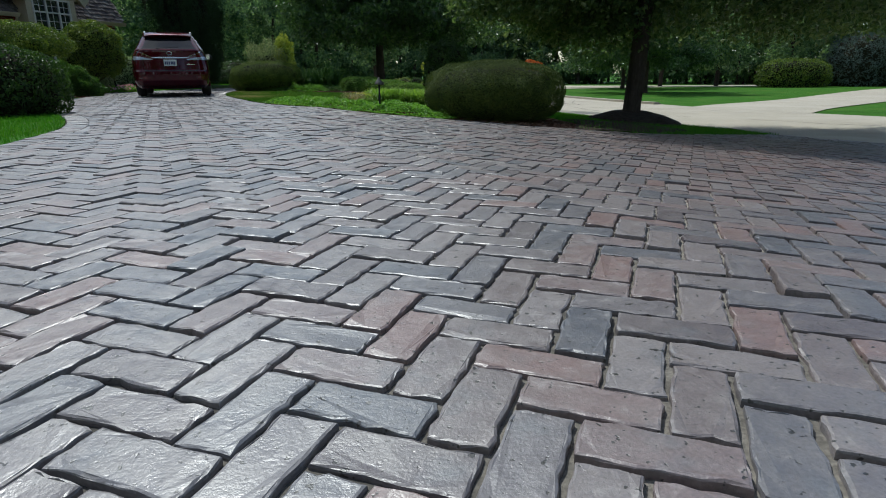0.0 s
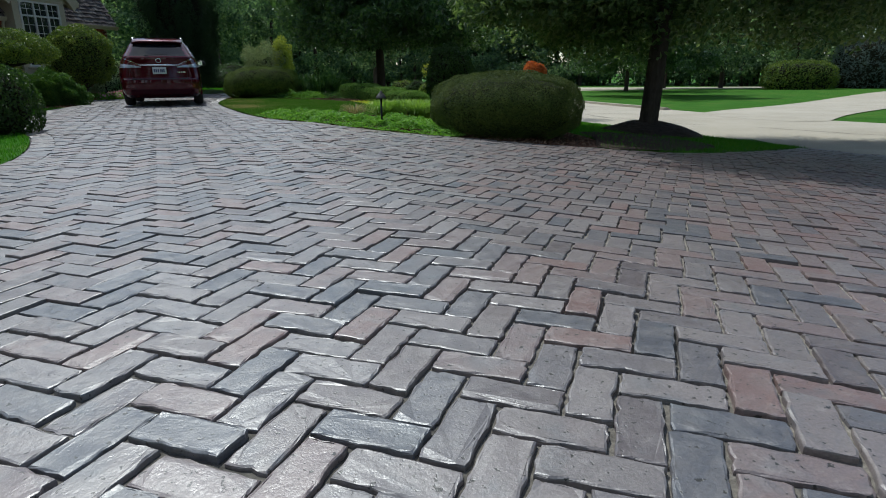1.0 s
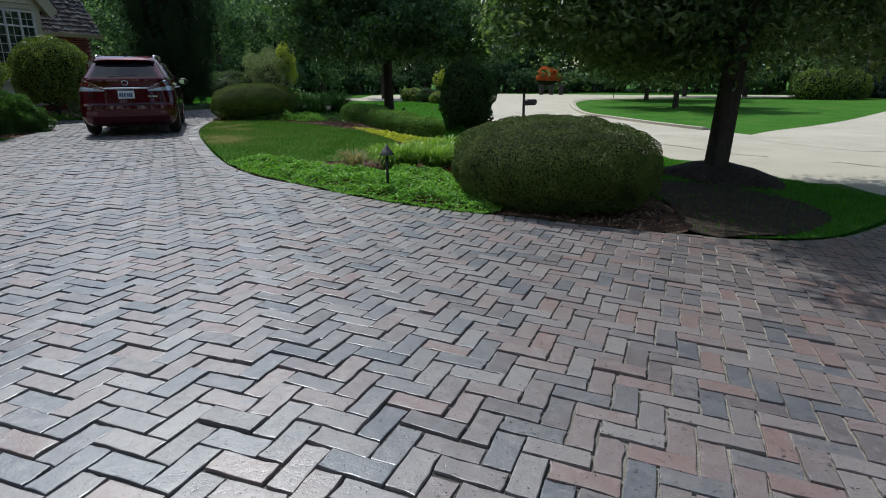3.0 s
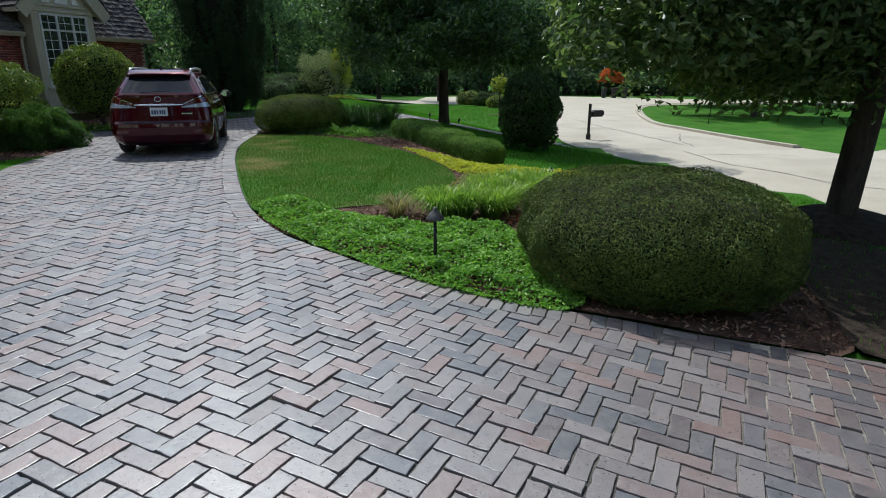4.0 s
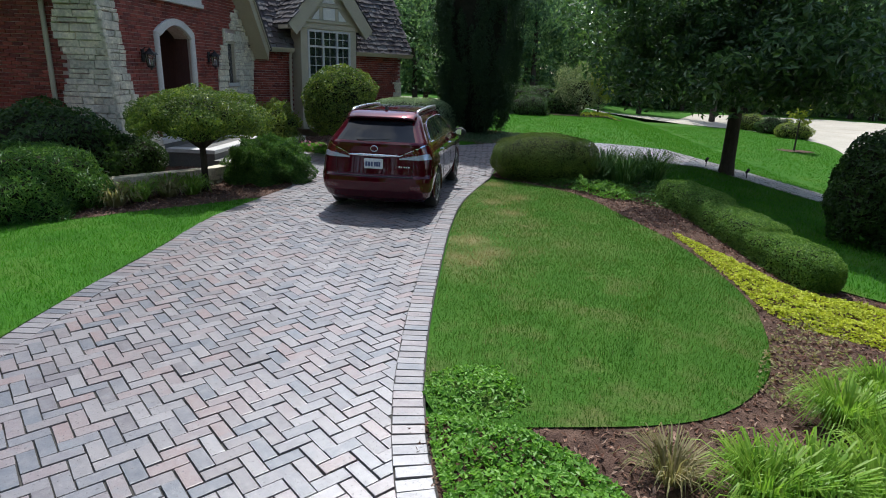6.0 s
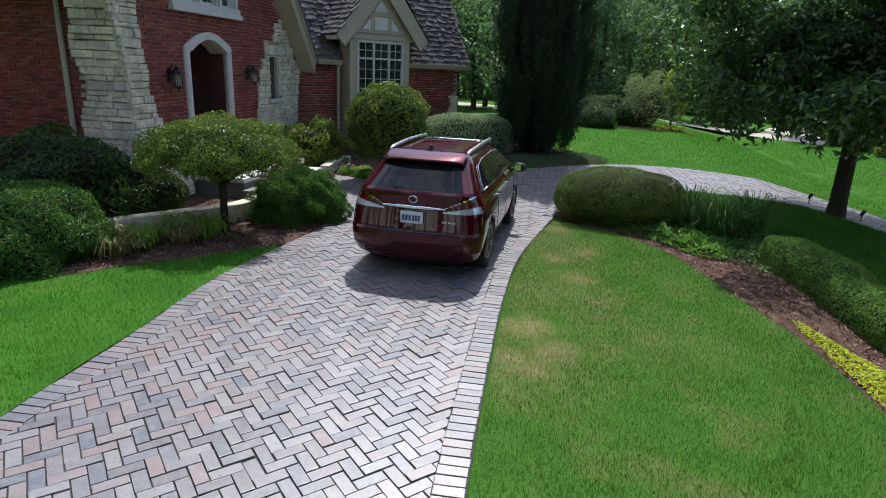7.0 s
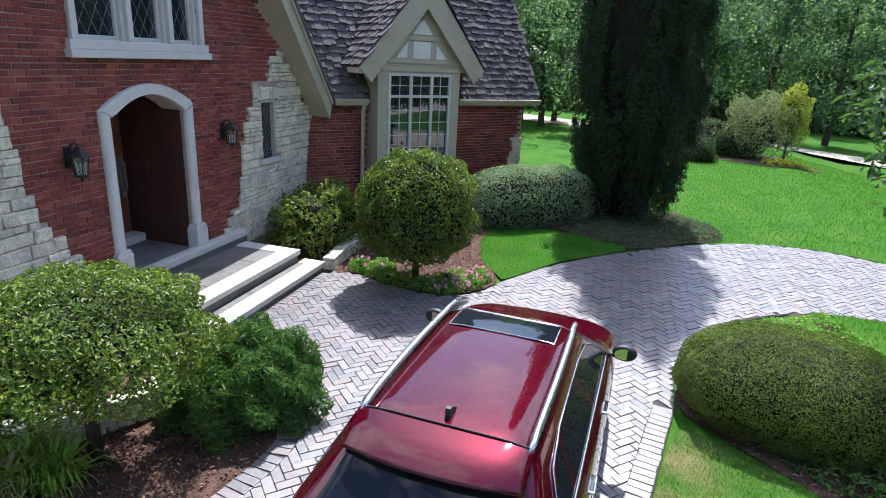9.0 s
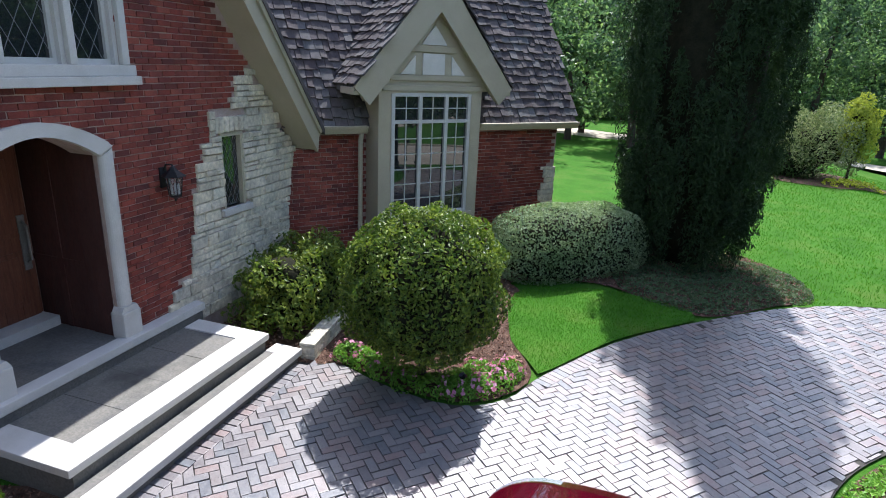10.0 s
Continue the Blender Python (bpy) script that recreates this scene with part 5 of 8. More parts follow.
def car_body(car):
    half = [outline(z) for z in LEVELS]
    n = len(half[0])
    loops = [[(x, y, z) for x, y in h] + [(-x, y, z) for x, y in h[-2:0:-1]] for h, z in zip(half, LEVELS)]
    m = len(loops[0])
    groups = {}
    for k in range(len(LEVELS) - 1):
        for i in range(m):
            j = (i + 1) % m
            q = [loops[k][i], loops[k][j], loops[k + 1][j], loops[k + 1][i]]
            cx, cy, cz = (sum(p[a] for p in q) / 4 for a in range(3))
            hi = i if i < n - 1 else m - 1 - i
            zone = "rear" if hi < N_END + 5 else "corner" if hi < N_END + N_COR else "side" if hi < N_END + N_COR + N_SIDE else "front"
            t = (hi - N_END - N_COR) / N_SIDE
            key = "body"
            if cz < 0.36:
                key = "cladding"
            if any((cy - a) ** 2 + (cz - WHEEL_R) ** 2 < 0.415 ** 2 for a in (AXLE_F, AXLE_R)) and abs(cx) > 0.7:
                continue
            if 1.21 < cz < 1.505 and zone == "rear":
                key = "rear_window"
            elif 1.175 < cz < 1.50 and zone == "side":
                if 0.06 < t < 0.25 and cz < 1.21 + (t - 0.05) * 2.2:
                    key = "quarter_window_" + ("r" if cx > 0 else "l")
                elif 0.27 < t < 0.63:
                    key = "rear_door_window_" + ("r" if cx > 0 else "l")
                elif 0.65 < t < 0.985:
                    key = "front_door_window_" + ("r" if cx > 0 else "l")
            elif 1.15 < cz < 1.53 and zone == "front" and abs(cx) < 0.94 * np.interp(cz, CR[:, 0], CR[:, 3]):
                key = "windscreen"
            elif cz < 0.66 and cy < -1.85:
                key = "bumper"
            # tail lamps: a wedge that widens round the corner, clear below, red in the middle
            reach = abs(cx) - 0.40 + max(0.0, cy + 1.98) * 1.1
            low_edge, top_edge = 0.935 + 0.03 * max(0.0, cy + 2.0), min(0.99 + 0.46 * reach, 1.175)
            if reach > 0 and cy < -1.64 and low_edge < cz < top_edge - max(0.0, cy + 1.85) * 0.62:
                share = (cz - low_edge) / max(top_edge - low_edge, 0.01)
                key = ("clear_lamp_" if share < 0.38 and cy < -1.93 else "red_lamp_" if share < 0.92 else "lamp_trim_") + ("r" if cx > 0 else "l")
                if 0.640 < abs(cx) < 0.652 and cy < -2.0:
                    key = "body"
            if 0.45 < cz < 0.51 and cy < -1.95 and 0.60 < abs(cx) < 0.80:
                key = "reflector_" + ("r" if cx > 0 else "l")
            if 0.80 < cz < 0.95 and cy > 1.9 and abs(cx) > 0.42:
                key = "headlight_" + ("r" if cx > 0 else "l")
            groups.setdefault(key, []).append(q)
    groups.setdefault("body", [])
    top = loops[-1]
    names = {"body": ("body", M_PAINT), "cladding": ("cladding", M_BLACK), "rear_window": ("rear_window", M_CARGLASS), "windscreen": ("windscreen", M_CARGLASS), "bumper": ("bumper", M_PAINT)}
    for key, quads in groups.items():
        base = key[:-2] if key[-2:] in ("_r", "_l") else key
        name, mat = names.get(base, (base, M_CARGLASS if "window" in base else M_REDLENS if base in ("red_lamp", "reflector") else M_CHROME if base == "lamp_trim" else M_CLEARLENS))
        bm = bmesh.new()
        cache = {}
        def vert(p):
            k2 = tuple(round(c, 5) for c in p)
            if k2 not in cache:
                cache[k2] = bm.verts.new(p)
            return cache[k2]
        for q in quads:
            vs = [vert(p) for p in q]
            if len(set(vs)) == 4:
                bm.faces.new(vs)
        if key == "body":
            bm.faces.new([vert(p) for p in top])
        ob = part({"red_lamp": "tail_lamp", "clear_lamp": "reversing_lamp"}.get(name, name), bm, mat, car, {"rear_window": "dark tinted rear glass", "red_lamp": "red tail lamp lens", "clear_lamp": "clear lamp lens"}.get(name, ""), smooth=True)


def wheel(car, x, y):
    hub = thing("wheel", Matrix.Translation((x, y, WHEEL_R)) @ pose(0, 0, 0, 0, 90 if x > 0 else -90, 0), "", "")
    hub.parent = car
    bm = bmesh.new()
    lathe(bm, [(0.23, -0.10), (0.31, -0.115), (0.345, -0.09), (0.36, -0.05), (0.36, 0.05), (0.345, 0.09), (0.31, 0.115), (0.24, 0.10)], 40)
    part("tyre", bm, M_TYRE, hub, smooth=True)
    bm = bmesh.new()
    lathe(bm, [(0.245, 0.06), (0.245, 0.105), (0.225, 0.105), (0.21, 0.02), (0.1, 0.0), (0.02, 0.0)], 40)
    lathe(bm, [(0.06, 0.05), (0.06, 0.09), (0.03, 0.1), (0.005, 0.1)], 20)
    for k in range(10):
        a = 2 * math.pi * (k // 2) / 5 + (0.13 if k % 2 else -0.13)
        tube(bm, [(0.05 * math.cos(a), 0.05 * math.sin(a), 0.08), (0.14 * math.cos(a), 0.14 * math.sin(a), 0.085), (0.23 * math.cos(a), 0.23 * math.sin(a), 0.09)], [0.02, 0.018, 0.02], 6)
    part("rim", bm, M_SILVER, hub, smooth=True)


def build_car(m):
    car = thing("car", m, "parked dark red sport utility car with silver roof rails", "car")
    car_body(car)
    for x in (0.82, -0.82):
        for y in (AXLE_F, AXLE_R):
            wheel(car, x, y)
            bm = bmesh.new()
            sg = 1 if x > 0 else -1
            tube(bm, [(sg * 0.912, y + 0.425 * math.cos(a), WHEEL_R + 0.415 * math.sin(a)) for a in (math.pi * (k / 18 * 1.16 - 0.08) for k in range(19))], [0.028] * 19, 8)
            part("wheel_arch", bm, M_PAINT, car, smooth=True)
            bm = bmesh.new()
            for k in range(16):
                a0, a1 = math.pi * (k / 16 * 1.2 - 0.1), math.pi * ((k + 1) / 16 * 1.2 - 0.1)
                vs = [bm.verts.new((sg * w, y + 0.43 * math.cos(a), WHEEL_R + 0.43 * math.sin(a))) for a, w in ((a0, 0.55), (a0, 0.90), (a1, 0.90), (a1, 0.55))]
                bm.faces.new(vs)
            part("wheel_well", bm, M_BLACK, car)
    part("underbody", boxes((-0.66, 0.66, -1.95, 2.2, 0.24, 0.40), (-0.5, 0.5, -2.0, 2.2, 0.2, 0.26), bevel=0.03), M_BLACK, car)
    # the roof spoiler: a thin blade that carries the roof on over the rear glass
    bm = bmesh.new()
    cols = []
    for i in range(25):
        x = -0.585 + 1.17 * i / 24
        e = abs(x) / 0.585
        zf = roof_at(x * 0.88, -1.47) + 0.006
        edge = -1.835 + 0.10 * e ** 2.5
        cols.append([bm.verts.new(p) for p in ((x, -1.445, zf), (x, -1.60, zf - 0.022 - 0.01 * e ** 4), (x, edge + 0.02, zf - 0.075 - 0.02 * e ** 4), (x, edge, zf - 0.088 - 0.02 * e ** 4), (x, edge + 0.012, zf - 0.108 - 0.02 * e ** 4), (x * 0.95, -1.70, zf - 0.135))])
    for a, b in zip(cols, cols[1:]):
        for k in range(5):
            bm.faces.new((a[k], b[k], b[k + 1], a[k + 1]))
    bm.faces.new(cols[0])
    bm.faces.new(cols[-1][::-1])
    part("spoiler", bm, M_PAINT, car, smooth=True)
    bm = bmesh.new()
    tube(bm, [(x, -1.45, roof_at(x * 0.88, -1.45) + 0.008) for x in np.linspace(-0.55, 0.55, 13)], [0.006] * 13, 5)
    part("seam", bm, M_BLACK, car)
    bm = bmesh.new()
    grid = [[bm.verts.new((x, y, roof_at(x, y) + 0.008)) for x in np.linspace(-0.45, 0.45, 11)] for y in np.linspace(-0.03, 0.40, 7)]
    for a, b in zip(grid, grid[1:]):
        for k in range(10):
            bm.faces.new((a[k], a[k + 1], b[k + 1], b[k]))
    roof_glass = part("sunroof", bm, M_CARGLASS, car, "black glass sunroof", smooth=True)
    bm = bmesh.new()
    loop = [(x, -0.035, roof_at(x, -0.035) + 0.009) for x in np.linspace(-0.455, 0.455, 9)] + [(0.455, y, roof_at(0.455, y) + 0.009) for y in (0.1, 0.25)] + [(x, 0.405, roof_at(x, 0.405) + 0.009) for x in np.linspace(0.455, -0.455, 9)] + [(-0.455, y, roof_at(0.455, y) + 0.009) for y in (0.25, 0.1)]
    tube(bm, loop + loop[:1], [0.005] * (len(loop) + 1), 5)
    part("rim", bm, M_SILVER, roof_glass)
    for sg in (-1, 1):
        bm = bmesh.new()
        ys = np.linspace(-1.40, 0.42, 14)
        pts = [(sg * 0.555, -1.50, roof_at(0.545, -1.45) - 0.01)] + [(sg * (0.56 + 0.012 * math.sin((y + 1.4) / 1.82 * math.pi)), y, roof_at(0.53, min(y, 0.3)) + 0.03 + 0.016 * math.sin((y + 1.4) / 1.82 * math.pi)) for y in ys] + [(sg * 0.55, 0.56, roof_at(0.53, 0.40) - 0.02)]
        tube(bm, pts, [0.016] + [0.027] * 14 + [0.018], 10)
        part("roof_rail", bm, M_SILVER, car, "silver roof rail", smooth=True)
        mirror = bmesh.new()
        bmesh.ops.create_uvsphere(mirror, u_segments=18, v_segments=12, radius=1.0, matrix=Matrix.LocRotScale((sg * 1.02, 1.20, 1.10), Euler((0, sg * 0.1, sg * 0.25)), (0.125, 0.085, 0.085)))
        for v in mirror.verts:
            v.co.y = max(v.co.y, 1.155)
        box(mirror, min(sg * 0.84, sg * 0.95), max(sg * 0.84, sg * 0.95), 1.17, 1.25, 1.045, 1.08, 0.01)
        housing = part("mirror", mirror, M_BLACK, car, "door mirror housing", smooth=True)
        bm = bmesh.new()
        bmesh.ops.create_circle(bm, cap_ends=True, segments=24, radius=1.0, matrix=Matrix.LocRotScale((sg * 1.02, 1.152, 1.10), Euler((math.pi / 2, 0, sg * 0.12)), (0.10, 0.06, 1)))
        part("mirror_glass", bm, M_CHROME, housing)
        width_at = lambda z: float(np.interp(z, CR[:, 0], CR[:, 3]))
        bm = bmesh.new()
        tube(bm, [(sg * (width_at(z) + 0.016), y, z) for y, z in ((-1.62, 1.185), (-1.2, 1.178), (-0.5, 1.172), (0.3, 1.166), (0.9, 1.16), (1.06, 1.165))], [0.009] * 6, 6)
        tube(bm, [(sg * (width_at(z) + 0.014), y, z) for y, z in ((-1.62, 1.185), (-1.52, 1.30), (-1.33, 1.46), (-0.95, 1.515), (0.0, 1.525), (0.42, 1.49), (0.74, 1.36), (1.06, 1.165))], [0.008] * 8, 6)
        part("window_trim", bm, M_CHROME, car, "chrome window trim", smooth=True)
        for y in (-0.78, 0.28):
            part("door_handle", boxes((min(sg * 0.90, sg * 0.955), max(sg * 0.90, sg * 0.955), y - 0.10, y + 0.10, 0.975, 1.005), bevel=0.01), M_CHROME, car, "chrome door handle")
        for y in (-0.72, 0.22, 1.14):
            bm = bmesh.new()
            tube(bm, [(sg * (width_at(z) + 0.0125), y + (0.05 if z < 0.5 else 0), z) for z in (0.42, 0.6, 0.8, 1.0, 1.13)], [0.004] * 5, 4)
            part("door_seam", bm, M_BLACK, car)
    # tailgate
    rear_at = lambda x, z: float(np.interp(z, CR[:, 0], CR[:, 1])) + 0.10 * (x / float(np.interp(z, CR[:, 0], CR[:, 3]))) ** 2
    bm = bmesh.new()
    rows = []
    for x in np.linspace(-0.43, 0.43, 19):
        e = abs(x) / 0.43
        mid, tall, out = 0.990 - 0.004 * (1 - e), 0.030 * (1 - 0.6 * e ** 2), 0.022 * (1 - 0.5 * e)
        y = rear_at(x, 0.98)
        rows.append([bm.verts.new(p) for p in ((x, y + 0.02, mid + tall), (x, y - out * 0.7, mid + tall * 0.8), (x, y - out, mid), (x, y - out * 0.5, mid - tall * 0.8), (x, y + 0.02, mid - tall))])
    for a, b in zip(rows, rows[1:]):
        for k in range(4):
            bm.faces.new((a[k], b[k], b[k + 1], a[k + 1]))
    part("garnish", bm, M_CHROME, car, "chrome tailgate bar", smooth=True)
    bm = bmesh.new()
    tube(bm, [(0.058 * math.cos(a), -2.196, 1.10 + 0.044 * math.sin(a)) for a in (2 * math.pi * k / 24 for k in range(25))], [0.0075] * 25, 6)
    part("emblem", bm, M_CHROME, car, "plain chrome oval emblem", smooth=True)
    plate = part("number_plate", boxes((-0.155, 0.155, -2.245, -2.225, 0.785, 0.945), bevel=0.006), M_PLATE, car, "white number plate with dark bars")
    for x, w in ((-0.115, 0.035), (-0.07, 0.035), (-0.025, 0.03), (0.025, 0.03), (0.062, 0.03), (0.10, 0.03)):
        part("bar", boxes((x - w / 2, x + w / 2, -2.2485, -2.2445, 0.82, 0.895)), M_PLATEINK, plate)
    for k in range(5):
        part("badge", boxes((0.40 + 0.036 * k + (0.014 if k > 1 else 0), 0.424 + 0.036 * k + (0.014 if k > 1 else 0), rear_at(0.46, 0.82) - 0.006, rear_at(0.46, 0.82) + 0.03, 0.812, 0.836), bevel=0.002), M_CHROME, car, "small chrome badge bar")
    bm = bmesh.new()
    tube(bm, [(x, rear_at(x, 0.66) - 0.004, 0.664) for x in np.linspace(-0.64, 0.64, 17)], [0.010] * 17, 6)
    part("bumper_gap", bm, M_BLACK, car)
    for sg in (-1, 1):
        bm = bmesh.new()
        tube(bm, [(sg * (0.645 - 0.03 * max(0, 0.86 - z) / 0.2), rear_at(0.645, z) - 0.001 + 0.02 * max(0, 0.8 - z), z) for z in np.linspace(0.67, 0.955, 6)], [0.004] * 6, 4)
        part("gate_seam", bm, M_BLACK, car)
    bm = bmesh.new()
    tube(bm, [(x, rear_at(x, 1.23) - 0.02 - 0.06 * (x + 0.3), 1.225 + 0.05 * (x + 0.3)) for x in np.linspace(-0.3, 0.25, 8)], [0.006] * 8, 5)
    part("wiper", bm, M_BLACK, car)
    bm = bmesh.new()
    prism(bm, [(-0.02, 0.0), (0.14, 0.0), (0.02, 0.072), (-0.01, 0.07)], -0.018, 0.018)
    bmesh.ops.transform(bm, matrix=Matrix.Translation((0, -1.36, roof_at(0, -1.3) - 0.002)) @ pose(0, 0, 0, 0, 0, 90), verts=bm.verts)
    part("antenna", bm, M_BLACK, car, "black fin antenna")
    return car


build_car(pose(-7.94, 18.14, 0.03, 0, 0, 22.0))

# ---- plants ----
GREEN = foliage("boxwood_leaf", [(0.016, 0.0382, 0.0096), (0.028, 0.0638, 0.0128), (0.044, 0.0892, 0.016), (0.072, 0.128, 0.024)])
YEWTIP = foliage("clipped_yew_tip", [(0.0457, 0.0859, 0.0175), (0.0875, 0.141, 0.0234), (0.147, 0.198, 0.032), (0.202, 0.233, 0.0467)], 0.6, 0.12, 4.5, 0.2)
BRIGHT = foliage("viburnum_leaf", [(0.030, 0.060, 0.011), (0.066, 0.120, 0.017), (0.14, 0.20, 0.028), (0.27, 0.325, 0.052)], 0.45, 0.30, 2.0, 0.32)
SILVER = foliage("euonymus_leaf", [(0.12, 0.18, 0.10), (0.23, 0.31, 0.17), (0.42, 0.50, 0.31)], 0.5, 0.3, 2.0, 0.3)
JUNIPER = foliage("juniper_spray", [(0.026, 0.072, 0.016), (0.052, 0.124, 0.026), (0.098, 0.196, 0.036), (0.175, 0.285, 0.058)], 0.55, 0.25, 2.5, 0.3)
GOLD = foliage("sedum_gold", [(0.308, 0.356, 0.0312), (0.448, 0.486, 0.0468), (0.588, 0.583, 0.078)], 0.6, 0.3, 2.0, 0.2)
LIMEGRASS = foliage("lime_grass_blade", [(0.135, 0.26, 0.0325), (0.216, 0.364, 0.0455), (0.324, 0.442, 0.078)], 0.45, 0.4, 1.0, 0.3)
COVER = foliage("ground_cover_leaf", [(0.0755, 0.192, 0.0254), (0.129, 0.287, 0.0339), (0.184, 0.364, 0.0508), (0.259, 0.44, 0.0678)], 0.5, 0.35, 2.0, 0.35)
PALECOVER = foliage("pachysandra_leaf", [(0.05, 0.09, 0.045), (0.09, 0.14, 0.07), (0.15, 0.2, 0.11)], 0.55, 0.3, 2.0, 0.25)
YELLOWLEAF = foliage("golden_shrub_leaf", [(0.050, 0.095, 0.021), (0.105, 0.162, 0.027), (0.20, 0.255, 0.042), (0.31, 0.34, 0.068)], 0.45, 0.35, 2.5, 0.35)
TREELEAF = foliage("maple_leaf", [(0.0225, 0.05, 0.0187), (0.04, 0.0875, 0.0275), (0.0725, 0.1438, 0.0425), (0.1625, 0.25, 0.0625)], 0.36, 0.34, 0.6, 0.5)
WOODLEAF = foliage("wood_leaf", [(0.036, 0.070, 0.042), (0.066, 0.126, 0.066), (0.125, 0.21, 0.096), (0.27, 0.37, 0.155)], 0.5, 0.5, 0.12, 0.3)
CONIFER = foliage("conifer_spray", [(0.0154, 0.033, 0.0143), (0.0264, 0.0528, 0.0198), (0.044, 0.0792, 0.0286)], 0.6, 0.2, 1.0, 0.25)
BLUESPRUCE = foliage("blue_spruce_needle", [(0.05, 0.08, 0.075), (0.09, 0.13, 0.12), (0.14, 0.19, 0.18)], 0.6, 0.2, 1.0, 0.25)
PINK = foliage("pink_petal", [(0.506, 0.17, 0.299), (0.6256, 0.272, 0.414), (0.69, 0.425, 0.552)], 0.5, 0.3, 3.0, 0.2)
ORANGE = foliage("orange_leaf", [(0.4, 0.1, 0.03), (0.55, 0.16, 0.04)], 0.5, 0.3, 3.0, 0.2)
SUNYELLOW = foliage("chartreuse_leaf", [(0.18, 0.22, 0.03), (0.3, 0.34, 0.05), (0.4, 0.42, 0.08)], 0.5, 0.4, 2.0, 0.3)


def unit(v):
    return v / np.maximum(np.linalg.norm(v, axis=1, keepdims=True), 1e-9)


def leaf_mesh(name, pos, nrm, length, width, loose=0.6, droop=0.0, rng=RNG):
    """Leaves, each a folded diamond of its own, at points, turned about outward normals."""
    n = len(pos)
    nrm = unit(nrm + rng.normal(0, loose, (n, 3)))
    along = unit(np.cross(nrm, rng.normal(0, 1, (n, 3))))
    along[:, 2] -= droop
    along = unit(along)
    side = unit(np.cross(nrm, along))
    up = np.cross(along, side)
    ln = (length * rng.uniform(0.65, 1.3, n))[:, None]
    wd = (width * rng.uniform(0.7, 1.25, n))[:, None]
    a = pos - along * ln * 0.5
    b = pos + side * wd * 0.5 + up * wd * 0.18
    c = pos + along * ln * 0.5 - up * ln * 0.1
    d = pos - side * wd * 0.5 + up * wd * 0.18
    v = np.stack([a, b, c, d], 1).reshape(-1, 3)
    o = np.arange(n) * 4
    f = np.stack([np.column_stack([o, o + 1, o + 2]), np.column_stack([o, o + 2, o + 3])], 1).reshape(-1, 3)
    return mesh_np(name, v, f)


def lumps(p, size, amount, seed=0.0):
    """A smooth random swelling at points."""
    return np.array([noise.noise((q[0] / size + seed, q[1] / size - seed, q[2] / size + 3.1)) for q in p]) * amount


def mound_points(n, rx, ry, rz, rng, low=-0.35, square=2.0, lump=0.12, lump_size=0.5, deep=0.18, seed=0.0):
    """Points and normals on the skin of a rounded, uneven mound, about its middle."""
    d = unit(rng.normal(0, 1, (int(n * 1.6), 3)))
    d = d[d[:, 2] > low][:n]
    k = 1 / (np.abs(d[:, 0]) ** square + np.abs(d[:, 1]) ** square + np.abs(d[:, 2]) ** square) ** (1 / square)
    p = d * k[:, None]
    r = 1 + lumps(p * np.array([rx, ry, rz]), lump_size, lump, seed) - deep * rng.random(len(p)) ** 2.2
    q = p * np.array([rx, ry, rz]) * r[:, None]
    nn = unit(p / np.array([rx, ry, rz]))
    return q, nn


def core_mesh(rx, ry, rz, low, square, lump, lump_size, seed):
    bm = bmesh.new()
    bmesh.ops.create_icosphere(bm, subdivisions=4, radius=1.0)
    for v in bm.verts:
        d = np.array(v.co)
        d[2] = max(d[2], low - 0.08)
        k = 1 / (np.abs(d) ** square).sum() ** (1 / square)
        p = d * k * np.array([rx, ry, rz])
        v.co = p * (0.9 + noise.noise((p[0] / lump_size + seed, p[1] / lump_size - seed, p[2] / lump_size + 3.1)) * lump)
    return bm


def mound(name, x, y, rx, ry, rz, label, category, leaf, n, size=(0.05, 0.025), turn=0.0, base=0.0, low=-0.5, square=2.3, lump=0.1, lump_size=0.5, loose=0.6, deep=0.15, stem=0.0, seed=1.0, group="", z=None, droop=0.0, core=0.93):
    """A shrub: a skin of leaves over a solid core coloured as inner shade, on stems where they show. base: height of
    the crown's lowest point.
    """
    rng = np.random.default_rng(int(seed * 1000) + 5)
    g = float(ground_z(x, y)) if z is None else z
    ob = thing(name, pose(x, y, g, 0, 0, turn), label, category, group)
    mid = base - low * rz
    p, nn = mound_points(n, rx, ry, rz, rng, low, square, lump, lump_size, deep, seed)
    p[:, 2] += mid
    link_mesh("leaves", leaf_mesh("leaves", p, nn, size[0], size[1], loose, droop, rng), leaf, ob)
    # solid hull behind the leaves, its shade put in by colour
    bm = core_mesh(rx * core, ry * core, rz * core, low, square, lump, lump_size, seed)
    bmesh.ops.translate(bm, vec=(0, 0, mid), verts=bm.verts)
    part("branchwork", bm, M_INNER_SHADE, ob, smooth=True)
    if stem:
        bm = bmesh.new()
        tube(bm, [(0, 0, -0.05), (0.02, 0, mid * 0.4), (-0.03, 0.02, mid * 0.75), (0, 0, mid)], [stem * 1.3, stem, stem * 0.9, stem * 0.6], 9)
        for k in range(6):
            a = k * 1.05 + seed
            r = 0.6
            tube(bm, [(0, 0, base * 0.75), (rx * 0.25 * math.cos(a), ry * 0.25 * math.sin(a), base * 0.95), (rx * r * math.cos(a), ry * r * math.sin(a), mid * 1.02)], [stem * 0.6, stem * 0.45, stem * 0.2], 6)
        part("trunk", bm, M_BARK, ob, smooth=True)
    return ob


